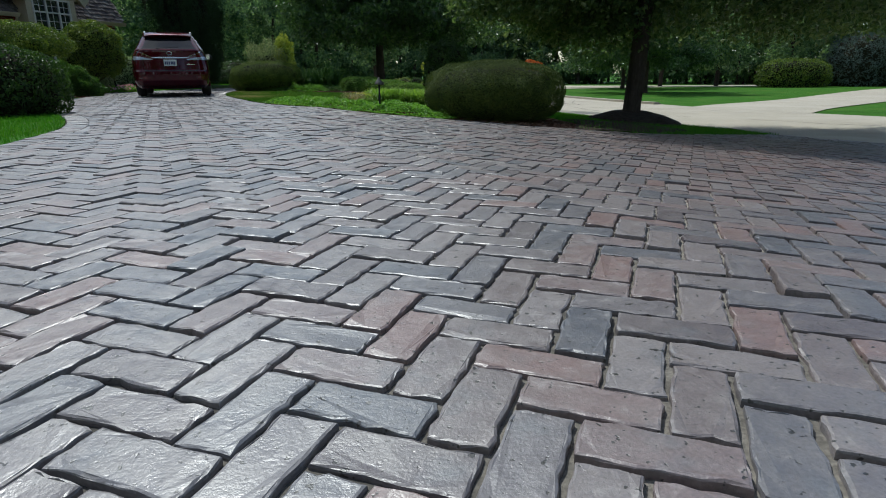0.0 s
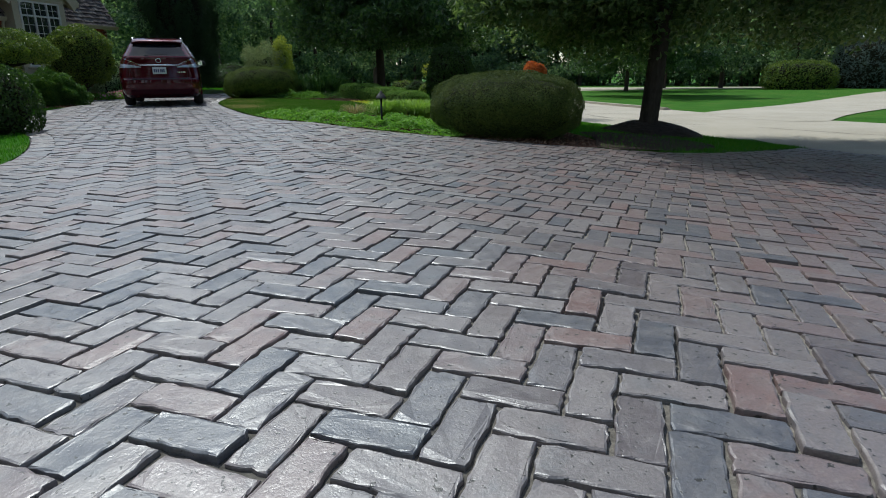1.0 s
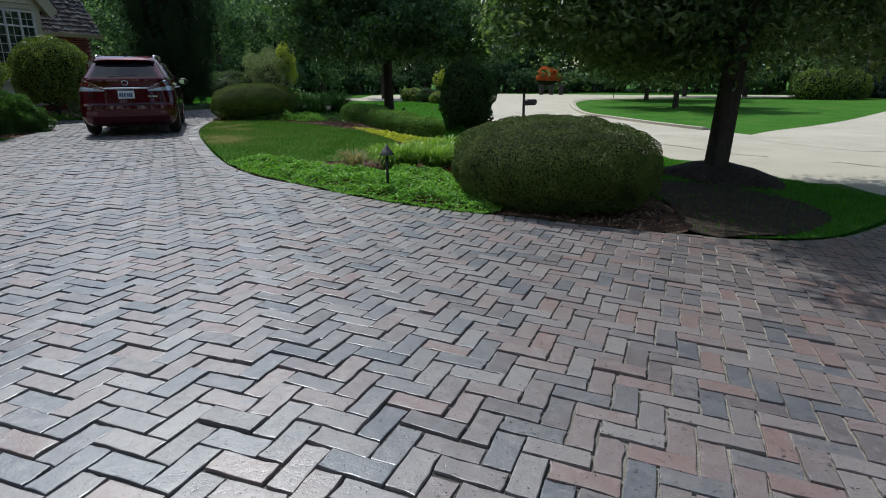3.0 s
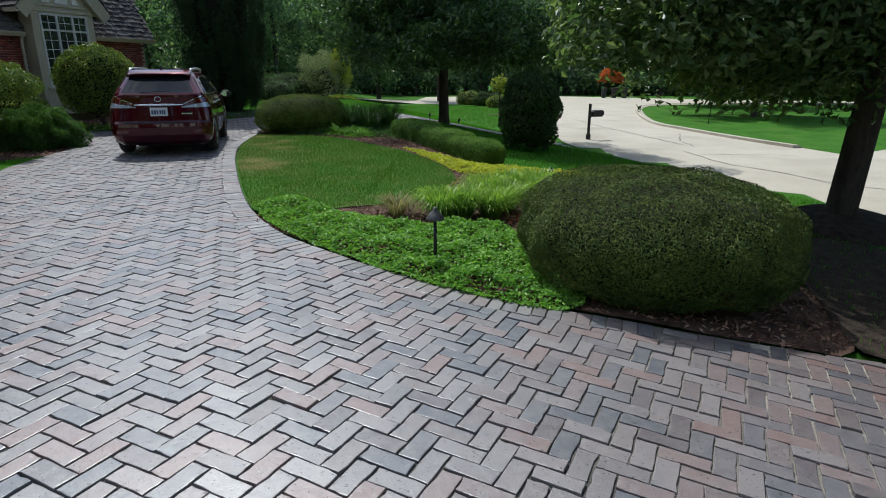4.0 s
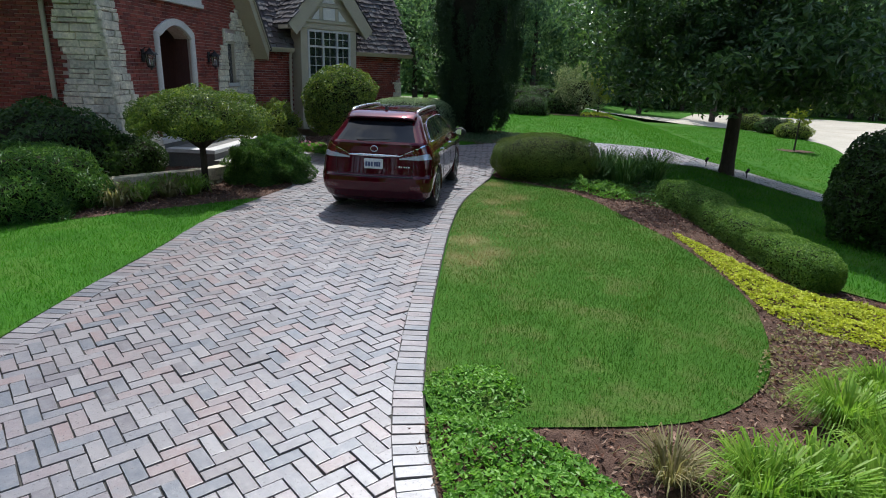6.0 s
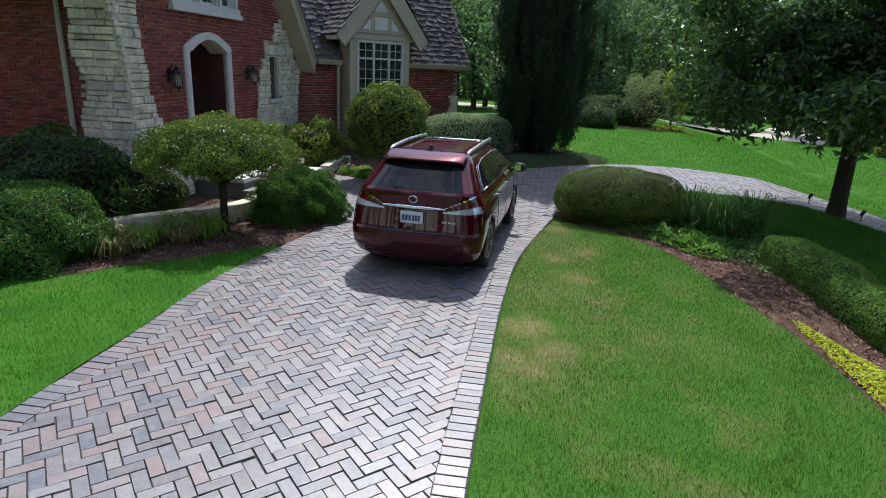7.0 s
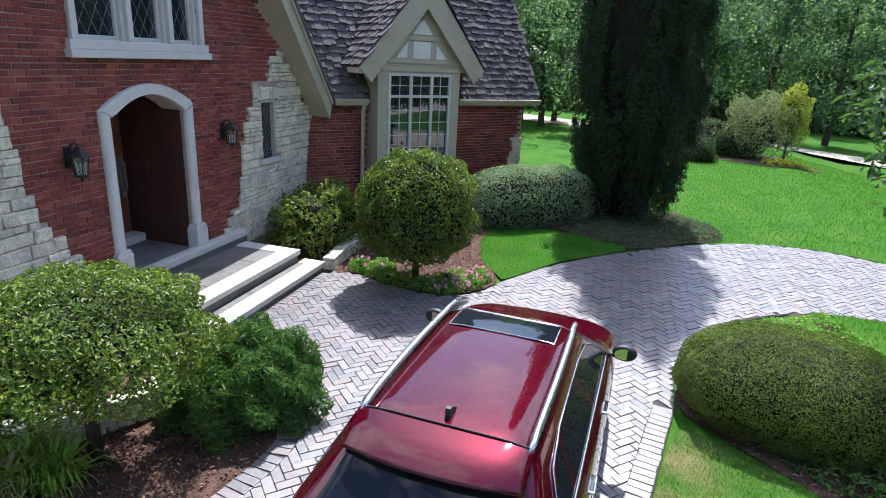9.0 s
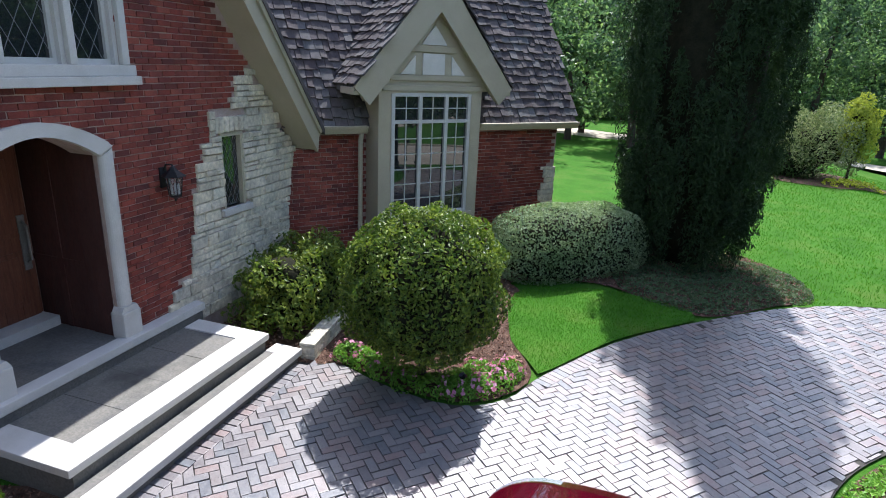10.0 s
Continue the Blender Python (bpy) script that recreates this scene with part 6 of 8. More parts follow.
def limb_tree(name, x, y, height, spread, trunk, clear, label, leaf, n, size=(0.13, 0.08), seed=1, clumps=60, squash=0.75, base_flare=1.5, lowest=None, category="tree", keep=None, more=(), more_size=0.8):
    """A broad-leaved tree: a flared trunk, limbs, and leaves in uneven clumps about their ends."""
    rng = np.random.default_rng(seed)
    g = float(ground_z(x, y))
    ob = thing(name, pose(x, y, g), label, category)
    bm = bmesh.new()
    lean = rng.normal(0, 0.02, 2)
    top = height * 0.72
    zs = [-0.2, 0.05, 0.35, clear * 0.6, clear, (clear + top) / 2, top]
    rs = [trunk * base_flare, trunk * base_flare * 0.85, trunk * 1.08, trunk, trunk * 0.92, trunk * 0.55, trunk * 0.2]
    tube(bm, [(lean[0] * h, lean[1] * h, h) for h in zs], rs, 14)
    ends = []
    count = 11
    for k in range(count):
        a = k * 2.4 + rng.uniform(-0.3, 0.3)
        h0 = clear + (top - clear) * (k / count) ** 1.1
        reach = spread * (0.95 - 0.45 * k / count) * rng.uniform(0.75, 1.05)
        p0 = np.array([lean[0] * h0, lean[1] * h0, h0])
        rise = (height - h0) * rng.uniform(0.12, 0.5)
        if lowest is not None and k < 5:
            rise = lowest - h0 + rng.uniform(0.2, 1.0)
        p2 = p0 + np.array([math.cos(a) * reach, math.sin(a) * reach, rise])
        p1 = (p0 + p2) / 2 + np.array([0, 0, reach * 0.14])
        if keep and not keep(p2[0] + x, p2[1] + y, p2[2] + g):
            p2, p1 = p0 + (p2 - p0) * 0.55, p0 + (p1 - p0) * 0.55
        tube(bm, [p0, p1, p2], [trunk * 0.34, trunk * 0.2, trunk * 0.06], 7)
        for t in (0.45, 0.7, 1.0):
            q = (1 - t) ** 2 * p0 + 2 * t * (1 - t) * p1 + t * t * p2
            ends.append(q)
            for s in range(2):
                b = q + rng.normal(0, 1, 3) * np.array([1, 1, 0.6]) * spread * 0.2
                if keep and not keep(b[0] + x, b[1] + y, b[2] + g):
                    continue
                tube(bm, [q, (q + b) / 2 + np.array([0, 0, 0.08]), b], [trunk * 0.1, trunk * 0.07, trunk * 0.03], 5)
                ends.append(b)
    part("trunk", bm, M_BARK, ob, smooth=True)
    ends = np.array(ends)
    extra = ends[rng.integers(0, len(ends), clumps)] + rng.normal(0, 1, (clumps, 3)) * np.array([1, 1, 0.5]) * spread * 0.16
    cl = np.concatenate([ends, extra, np.array([[lean[0] * top, lean[1] * top, height * 0.9]])])
    if lowest is not None:
        cl[:, 2] = np.maximum(cl[:, 2], lowest)
    if keep:
        cl = cl[[keep(q[0] + x, q[1] + y, q[2] + g) for q in cl]]
    scale = np.ones(len(cl))
    if len(more):
        cl = np.concatenate([cl, np.array([q[:3] for q in more]) - np.array([x, y, g])])
        scale = np.concatenate([scale, [q[3] if len(q) > 3 else more_size for q in more]])
    which = rng.choice(len(cl), n, p=scale ** 1.3 / np.sum(scale ** 1.3))
    d = unit(rng.normal(0, 1, (n, 3)))
    r = spread * 0.17 * (scale * rng.uniform(0.6, 1.35, len(cl)))[which] * rng.random(n) ** 0.4
    p = cl[which] + d * r[:, None] * np.array([1.15, 1.15, squash])
    link_mesh("crown", leaf_mesh("crown", p, d * 0.5 + np.array([0, 0, 0.7]), size[0], size[1], 0.6, 0.25, rng), leaf, ob)
    return ob


def blades(name, poly, per_m2, height, width, material, seed, lift=0.0, lean=0.35, label="", category="grass", parent=None, keep=None):
    """Grass as single blades inside an outline."""
    rng = np.random.default_rng(seed)
    lo, hi = poly.min(0), poly.max(0)
    n = int(per_m2 * (hi[0] - lo[0]) * (hi[1] - lo[1]))
    x, y = rng.uniform(lo[0], hi[0], n), rng.uniform(lo[1], hi[1], n)
    ok = inside(poly, x, y)
    if keep is not None:
        ok &= keep(x, y, rng)
    x, y = x[ok], y[ok]
    n = len(x)
    z = ground_z(x, y) + lift
    a = rng.uniform(0, 2 * math.pi, n)
    h = height * rng.uniform(0.55, 1.2, n)
    dx, dy = np.cos(a), np.sin(a)
    lx, ly = rng.normal(0, lean, n) * h, rng.normal(0, lean, n) * h
    w = width * rng.uniform(0.7, 1.3, n) / 2
    v = np.stack([np.column_stack([x - dx * w, y - dy * w, z - 0.01]), np.column_stack([x + dx * w, y + dy * w, z - 0.01]), np.column_stack([x + lx, y + ly, z + h])], 1).reshape(-1, 3)
    me = mesh_np(name, v, np.arange(3 * n).reshape(-1, 3))
    return tagged(link_mesh(name, me, material, parent), label, category if label else "", kind="stuff")


def tuft(name, x, y, radius, height, n, material, label, seed, width=0.012, category="ornamental grass", group="", curl=0.7):
    """A clump of arching blades."""
    rng = np.random.default_rng(seed)
    g = float(ground_z(x, y))
    a = rng.uniform(0, 2 * math.pi, n)
    r0 = radius * 0.25 * np.sqrt(rng.random(n))
    out = radius * rng.uniform(0.25, 1.1, n)
    h = height * rng.uniform(0.55, 1.1, n)
    d = np.column_stack([np.cos(a), np.sin(a), np.zeros(n)])
    s = np.column_stack([-np.sin(a), np.cos(a), np.zeros(n)])
    up = np.array([0, 0, 1.0])
    w = (width * rng.uniform(0.6, 1.3, n) / 2)[:, None]
    p0 = d * r0[:, None]
    p1 = d * (r0 + out * 0.35)[:, None] + up * (h * 0.75)[:, None]
    p2 = d * (r0 + out * 0.75)[:, None] + up * h[:, None]
    p3 = d * (r0 + out)[:, None] + up * (h * (1 - curl * rng.uniform(0.1, 0.8, n)))[:, None]
    v = np.stack([p0 - s * w, p0 + s * w, p1 + s * w, p1 - s * w, p2 + s * w * 0.7, p2 - s * w * 0.7, p3], 1).reshape(-1, 3)
    o = np.arange(n)[:, None] * 7
    f = np.concatenate([o + np.array([[0, 1, 2]]), o + np.array([[0, 2, 3]]), o + np.array([[3, 2, 4]]), o + np.array([[3, 4, 5]]), o + np.array([[5, 4, 6]])])
    ob = thing(name, pose(x, y, g), label, category, group)
    link_mesh("foliage", mesh_np("foliage", v, f), material, ob)
    return ob


def scatter_leaves(name, poly, per_m2, height, size, material, seed, label, category, lift=0.0, lump_size=0.35, keep=None):
    """A low leafy cover inside an outline, swelling in clumps."""
    rng = np.random.default_rng(seed)
    lo, hi = poly.min(0), poly.max(0)
    n = int(per_m2 * (hi[0] - lo[0]) * (hi[1] - lo[1]))
    x, y = rng.uniform(lo[0], hi[0], n), rng.uniform(lo[1], hi[1], n)
    ok = inside(poly, x, y)
    if keep is not None:
        ok &= keep(x, y, rng)
    x, y = x[ok], y[ok]
    clump = np.array([noise.noise((a / lump_size, b / lump_size, seed)) + 0.5 * noise.noise((a / lump_size * 2.3, b / lump_size * 2.3, seed + 4)) for a, b in zip(x, y)])
    rim = np.clip(edge_distance(poly, x, y) / 0.18, 0.25, 1)
    z = ground_z(x, y) + lift + height * rim * np.clip(0.62 + 0.55 * clump, 0.1, 1.2) * rng.uniform(0.55, 1.0, len(x))
    nn = np.column_stack([rng.normal(0, 0.4, len(x)), rng.normal(0, 0.4, len(x)), np.ones(len(x))])
    me = leaf_mesh(name, np.column_stack([x, y, z]), nn, size[0], size[1], 0.35, 0.1, rng)
    return tagged(link_mesh(name, me, material), label, category, kind="stuff")

# ---- the garden: beds and lawns ----
M_TURF = surface("worn_turf", [(0.036, 0.10, 0.012), (0.05, 0.122, 0.016), (0.10, 0.125, 0.036)], 1.6, (0.9, 1.0), 0.6, 45.0, spec=0.08, depth=0.03)
DRY_SPOTS = [(-5.35, 17.67, 0.08), (-4.6, 15.36, 0.10), (-5.13, 15.7, 0.13), (-4.63, 14.86, 0.07), (-4.89, 14.94, 0.07), (-5.96, 18.29, 0.08), (-5.74, 18.92, 0.06), (-6.75, 19.9, 0.1)]
WORN = [(x, y, 0.8 * math.sqrt(rr), 0.72) for x, y, rr in DRY_SPOTS] + [(-5.5, 17.0, 0.75, 0.32), (-4.7, 14.9, 0.6, 0.3), (-6.2, 19.0, 0.6, 0.35), (-3.9, 16.4, 0.7, 0.16)]
straw_spots(M_TURF, WORN)
M_ISLANDBLADE = straw_spots(foliage("island_grass_blade", [(0.038, 0.115, 0.011), (0.058, 0.165, 0.015), (0.095, 0.19, 0.024), (0.15, 0.19, 0.042)], 0.6, 0.25, 1.1, 0.12), WORN)
ISLAND_BED = spline([(-3.35, 11.5), (-2.65, 10.75), (-1.9, 10.15), (-0.8, 9.6), (0.1, 9.4), (1.4, 9.15), (2.0, 9.15), (2.35, 10.6), (2.1, 12.6), (1.7, 14.2), (1.8, 15.4), (1.6, 17.0), (0.6, 17.2), (-0.6, 17.2), (-1.0, 17.7), (-1.6, 19.0), (-2.6, 20.8), (-3.6, 22.9), (-5.2, 23.9), (-6.6, 25.4), (-7.1, 24.7), (-7.5, 23.8), (-7.66, 22.8), (-7.5, 21.9), (-7.15, 20.9), (-6.0, 20.5), (-4.7, 19.75), (-3.55, 18.45), (-2.65, 17.4), (-1.9, 16.35), (-1.45, 15.4), (-1.25, 13.6), (-2.2, 12.2)])
tagged(drape("bed", ISLAND_BED, 0.022, M_MULCH, cell=0.35, bumpy=0.02), "bark mulch bed across the island", "bed", kind="structure")
LEFT_BED = spline([(-9.6, 15.95), (-10.0, 17.25), (-10.9, 17.65), (-12.15, 17.7), (-13.5, 17.1), (-16.0, 13.6), (-17.5, 10.5), (-12.0, 12.2), (-10.6, 13.05), (-10.3, 13.9), (-9.95, 14.8)])
tagged(drape("bed", LEFT_BED, 0.02, M_MULCH, cell=0.35, bumpy=0.02), "bark mulch bed between lawn and house", "bed", kind="structure")
FLOWER_BED = spline([(-13.55, 20.6), (-13.15, 20.98), (-12.3, 21.1), (-11.5, 21.4), (-11.15, 22.0), (-11.25, 22.7), (-12.2, 23.5), (-13.1, 25.0), (-13.6, 25.4), (-12.4, 26.6), (-10.5, 26.5), (-9.6, 28.2), (-9.2, 29.0), (-10.1, 30.4), (-12.8, 31.2), (-15.0, 29.0), (-14.6, 27.4), (-16.2, 22.2), (-15.0, 20.0)])
tagged(drape("bed", FLOWER_BED, 0.02, M_MULCH, cell=0.35, bumpy=0.02), "bark mulch bed along the house front", "bed", kind="structure")
for poly, seed, lab in ((ISLAND_BED, 31, "loose bark chips over the island bed"), (LEFT_BED, 32, "loose bark chips beside the lawn"), (FLOWER_BED, 33, "loose bark chips along the house")):
    scatter_leaves("bark_chips", poly, 330, 0.035, (0.055, 0.022), M_CHIP, seed, lab, "mulch", 0.02)

ISLAND_LAWN = spline([(-3.30, 11.62), (-2.45, 11.95), (-1.64, 12.67), (-1.27, 13.55), (-1.23, 14.4), (-1.42, 15.5), (-1.85, 16.45), (-2.6, 17.5), (-3.5, 18.55), (-4.5, 19.7), (-5.4, 20.3), (-6.85, 20.55), (-6.95, 19.95), (-6.42, 18.0), (-5.73, 16.3), (-4.85, 14.45), (-3.98, 12.75)])
LEFT_LAWN = spline([(-3.32, -3.0), (-3.37, 1.5), (-3.48, 4.0), (-3.78, 5.4), (-4.23, 6.6), (-5.23, 8.2), (-6.63, 9.9), (-7.53, 11.4), (-8.23, 12.8), (-9.08, 14.4), (-9.55, 15.85), (-9.95, 14.8), (-10.3, 13.9), (-10.6, 13.05), (-12.0, 12.2), (-17.5, 10.5), (-17.0, 2.0), (-14.0, -3.0)])
LEFT_LAWN[:, 0] += 0.028
SIDE_LAWN = spline([(-11.18, 22.75), (-10.95, 24.6), (-10.4, 26.3), (-10.6, 26.6), (-12.0, 26.4), (-13.2, 25.1), (-12.25, 23.5), (-11.5, 22.95)])
FAR_LAWN = spline([(-9.4, 28.35), (-8.2, 29.65), (-6.4, 30.15), (-2.9, 29.45), (-0.2, 28.4), (1.4, 28.2), (1.2, 34.0), (1.1, 41.0), (0.0, 47.7), (-4.1, 53.2), (-9.0, 50.8), (-15.0, 48.0), (-16.0, 38.0), (-13.4, 31.4), (-10.2, 30.45), (-9.35, 29.1)])
VERGE = spline([(7.0, 12.85), (6.25, 11.9), (5.0, 10.6), (3.6, 9.42), (2.5, 9.08), (2.05, 9.2), (2.4, 10.6), (2.15, 12.6), (1.75, 14.25), (1.85, 15.4), (1.66, 17.08), (0.6, 17.28), (-0.55, 17.28), (-0.92, 17.75), (-1.5, 19.05), (-2.5, 20.9), (-3.55, 23.0), (-5.2, 24.0), (-6.55, 25.5), (-6.0, 26.0), (-4.5, 26.3), (-2.6, 26.1), (-0.3, 25.4), (1.85, 24.6), (2.7, 23.3), (4.3, 19.6), (5.3, 17.4)])


def worn(x, y):
    n = np.array([noise.noise((a * 0.9, b * 0.9, 8.0)) + 0.5 * noise.noise((a * 2.6, b * 2.6, 2.0)) for a, b in zip(x, y)])
    spot = np.zeros(len(x))
    for sx, sy, sr in DRY_SPOTS:
        spot += np.exp(-((x - sx) ** 2 + (y - sy) ** 2) / sr)
    return spot * 0.95 + np.clip(n, 0, 1) * np.clip(0.32 - (x + 5.2) * 0.1, 0.05, 0.4)


tagged(drape("lawn", ISLAND_LAWN, 0.035, M_TURF, cell=0.4, bumpy=0.008), "mown lawn in a teardrop with a few dry patches", "lawn", kind="structure")
tagged(drape("lawn", LEFT_LAWN, 0.027, M_GRASS, cell=0.6, bumpy=0.008), "mown green lawn along the drive", "lawn", kind="structure")
tagged(drape("lawn", SIDE_LAWN, 0.034, M_GRASS, cell=0.4, bumpy=0.008), "small lawn between bed and drive", "lawn", kind="structure")
tagged(drape("lawn", FAR_LAWN, 0.02, M_GRASS, cell=0.8, bumpy=0.008), "sunlit lawn beyond the drive", "lawn", kind="structure")
# dark sheet over the verge: the tree's deep shade on grass, as colour
VERGE_SHADE = spline([(2.04, 9.12), (2.6, 9.12), (3.1, 9.32), (3.8, 9.9), (4.4, 10.7), (4.6, 11.7), (4.3, 12.6), (3.4, 13.1), (2.5, 12.4), (2.4, 10.8)])
tagged(drape("bed", VERGE_SHADE, 0.034, M_MULCH_SHADE, cell=0.3, bumpy=0.02), "verge grass under the shade tree, coloured as deep shade", "bed", kind="structure")
tagged(drape("lawn", VERGE, 0.02, M_GRASS, cell=0.5, bumpy=0.01), "grass verge sloping to the street", "lawn", kind="structure")
blades("grass", ISLAND_LAWN, 3000, 0.036, 0.0065, M_ISLANDBLADE, 41, 0.035, label="short blades of lawn grass", keep=lambda x, y, r: r.random(len(x)) > worn(x, y))
blades("dry_grass", ISLAND_LAWN, 3400, 0.036, 0.0065, M_DRYBLADE, 42, 0.035, label="straw-coloured blades in dry patches", keep=lambda x, y, r: r.random(len(x)) < worn(x, y) * 0.9 + 0.02)
blades("grass", LEFT_LAWN[LEFT_LAWN[:, 1] > 3.0], 1500, 0.045, 0.008, M_BLADE, 43, 0.027, label="short blades of lawn grass", keep=lambda x, y, r: x > -11.5)
blades("grass", SIDE_LAWN, 2400, 0.042, 0.007, M_BLADE, 44, 0.034, label="short blades of lawn grass")
blades("grass", FAR_LAWN, 220, 0.06, 0.02, M_BLADE, 45, 0.02, label="short blades of lawn grass")
blades("grass", VERGE, 600, 0.06, 0.012, M_BLADE, 46, 0.02, label="short blades of lawn grass", keep=lambda x, y, r: ~inside(VERGE_SHADE, x, y) | (r.random(len(x)) < 0.16))

COVER_BED = spline([(-3.29, 11.57), (-2.67, 10.77), (-1.9, 10.09), (-0.82, 9.5), (0.03, 9.32), (0.2, 9.75), (-0.1, 10.3), (-0.15, 11.1), (-0.5, 11.75), (-1.3, 11.5), (-1.8, 11.45), (-2.3, 11.72), (-2.9, 11.75)])
scatter_leaves("ground_cover", COVER_BED, 3400, 0.19, (0.048, 0.03), COVER, 51, "leafy bright green ground cover spilling to the drive", "ground cover", 0.02)
scatter_leaves("ground_cover", spline([(-3.6, 12.05), (-3.3, 11.65), (-2.8, 11.85), (-2.75, 12.1), (-3.2, 12.5)]), 1600, 0.14, (0.05, 0.03), COVER, 52, "low green weeds at the lawn's corner", "ground cover", 0.03)
SEDUM = spline([(-2.72, 18.05), (-2.1, 17.65), (-1.5, 17.15), (-0.9, 16.7), (0.0, 16.85), (0.8, 17.0), (1.45, 17.0), (1.7, 16.2), (1.3, 14.9), (0.7, 14.85), (0.05, 15.2), (-0.4, 15.35), (-0.95, 15.3), (-1.3, 15.55), (-1.8, 16.5)])
scatter_leaves("sedum", SEDUM, 2600, 0.13, (0.045, 0.03), GOLD, 53, "low carpet of yellow sedum", "ground cover", 0.02, 0.22)
PALE_BED = spline([(-12.0, 26.7), (-10.45, 26.62), (-9.65, 28.1), (-9.2, 28.95), (-10.1, 30.3), (-12.5, 30.2), (-13.0, 28.4)])
scatter_leaves("pachysandra", PALE_BED, 900, 0.16, (0.07, 0.035), PALECOVER, 54, "pale low ground cover under the conifer", "ground cover", 0.02)
scatter_leaves("ground_cover", spline([(-4.6, 20.6), (-5.3, 20.5), (-6.4, 21.0), (-5.4, 22.5), (-3.8, 22.8), (-2.4, 21.0), (-3.2, 19.9)]), 900, 0.26, (0.07, 0.03), JUNIPER, 55, "dark spreading ground cover in the island bed", "ground cover", 0.02)

scatter_leaves("ground_cover", spline([(-7.6, 22.7), (-7.5, 23.7), (-7.05, 24.7), (-6.5, 25.4), (-5.6, 24.6), (-5.4, 23.4), (-6.4, 22.6)]), 1300, 0.22, (0.065, 0.035), COVER, 57, "leafy ground cover at the island's tip", "ground cover", 0.03)

# unseen plain wall south of the house, added to dim the return wall
wall_south = part("wall_south", boxes((-25.0, -14.8, 6.8, 7.2, -0.1, 6.4)), M_BRICKS, None)
tagged(wall_south, "plain unseen brick wall, added to block sky light", "wall", kind="structure")

# ---- shrubs ----
YEWDARK = foliage("dark_yew_tip", [(0.024, 0.047, 0.011), (0.056, 0.092, 0.019), (0.108, 0.148, 0.029), (0.16, 0.19, 0.042)], 0.6, 0.1, 4.5, 0.2)
HEDGETIP = foliage("hedge_tip", [(0.05, 0.12, 0.022), (0.10, 0.2, 0.036), (0.17, 0.29, 0.055), (0.25, 0.37, 0.085)], 0.55, 0.3, 2.0, 0.25)
mound("clipped_bush", 0.87, 10.5, 1.17, 1.26, 0.545, "large dark clipped yew mound beside the drive", "bush", YEWDARK, 95000, (0.032, 0.0095), base=0.04, low=-0.75, square=2.5, lump=0.1, lump_size=0.28, seed=1.0, deep=0.12, loose=0.38)
mound("clipped_bush", -6.2, 21.6, 1.26, 1.0, 0.60, "dark egg-shaped clipped yew at the lawn's end", "bush", YEWTIP, 52000, (0.036, 0.011), base=0.02, low=-0.72, square=2.4, lump=0.07, lump_size=0.3, seed=2.0, turn=15, deep=0.1, loose=0.36)
mound("ball_shrub", -12.12, 21.42, 0.99, 0.99, 0.98, "clipped ball of glossy green leaves on a short trunk", "shrub", BRIGHT, 24000, (0.064, 0.034), base=0.55, low=-0.85, square=2.2, lump=0.16, lump_size=0.3, stem=0.06, seed=3.0, deep=0.3, loose=0.75)
mound("umbrella_shrub", -10.86, 15.80, 1.24, 1.2, 0.53, "wide flat-topped shrub trained on a thin trunk", "shrub", BRIGHT, 27000, (0.054, 0.027), base=1.08, low=-0.5, square=2.0, lump=0.28, lump_size=0.32, stem=0.06, seed=4.0, deep=0.5, core=0.74)
mound("juniper", -10.72, 17.32, 0.80, 0.80, 0.68, "green feathery juniper against the paving", "shrub", JUNIPER, 26000, (0.1, 0.018), base=0.0, low=-0.35, square=2.0, lump=0.36, lump_size=0.26, seed=5.0, deep=0.4, loose=1.0, core=0.75)
mound("hedge", -13.35, 26.85, 0.82, 1.75, 0.8, "silvery clipped euonymus hedge", "hedge", SILVER, 18000, (0.06, 0.035), base=0.0, low=-0.7, square=3.2, turn=-24, seed=7.0, lump=0.08)
mound("shrub", -15.05, 21.6, 1.15, 0.85, 0.78, "loose yellow-green shrub in mulch", "shrub", YELLOWLEAF, 9500, (0.095, 0.045), base=0.05, low=-0.5, lump=0.5, lump_size=0.32, seed=8.0, deep=0.6, loose=0.9, core=0.75, turn=115)
mound("round_shrub", 0.16, 20.75, 0.76, 0.76, 1.02, "upright rounded dark shrub on the verge", "shrub", GREEN, 11000, (0.085, 0.042), base=0.12, low=-0.85, lump=0.2, lump_size=0.4, seed=9.0, deep=0.25)
mound("shrub", -6.5, 8.75, 0.95, 0.9, 0.72, "dense dark rounded bush on the lawn beside the drive", "bush", GREEN, 9000, (0.06, 0.03), base=0.0, low=-0.45, seed=10.0, lump=0.14)
mound("yew_shrub", -13.1, 14.2, 1.35, 1.1, 1.0, "dark broad shrub against the house wall", "shrub", GREEN, 12000, (0.1, 0.04), base=0.0, low=-0.55, lump=0.25, seed=11.0, deep=0.3)
mound("spreading_juniper", -11.75, 13.05, 1.12, 1.05, 0.75, "low spreading juniper in the mulch bed", "shrub", JUNIPER, 16000, (0.11, 0.02), base=0.0, low=-0.4, lump=0.3, seed=12.0, deep=0.3, loose=0.8)
mound("spreading_juniper", -14.4, 12.4, 1.3, 1.1, 0.75, "low spreading juniper before the return wall", "shrub", JUNIPER, 12000, (0.12, 0.022), base=0.0, low=-0.4, lump=0.3, seed=13.0, deep=0.3, loose=0.8)
mound("shrub", -12.6, 15.3, 0.8, 0.7, 0.55, "small dark shrub behind the low stone wall", "shrub", GREEN, 7000, (0.07, 0.03), base=0.1, low=-0.5, lump=0.2, seed=14.0)
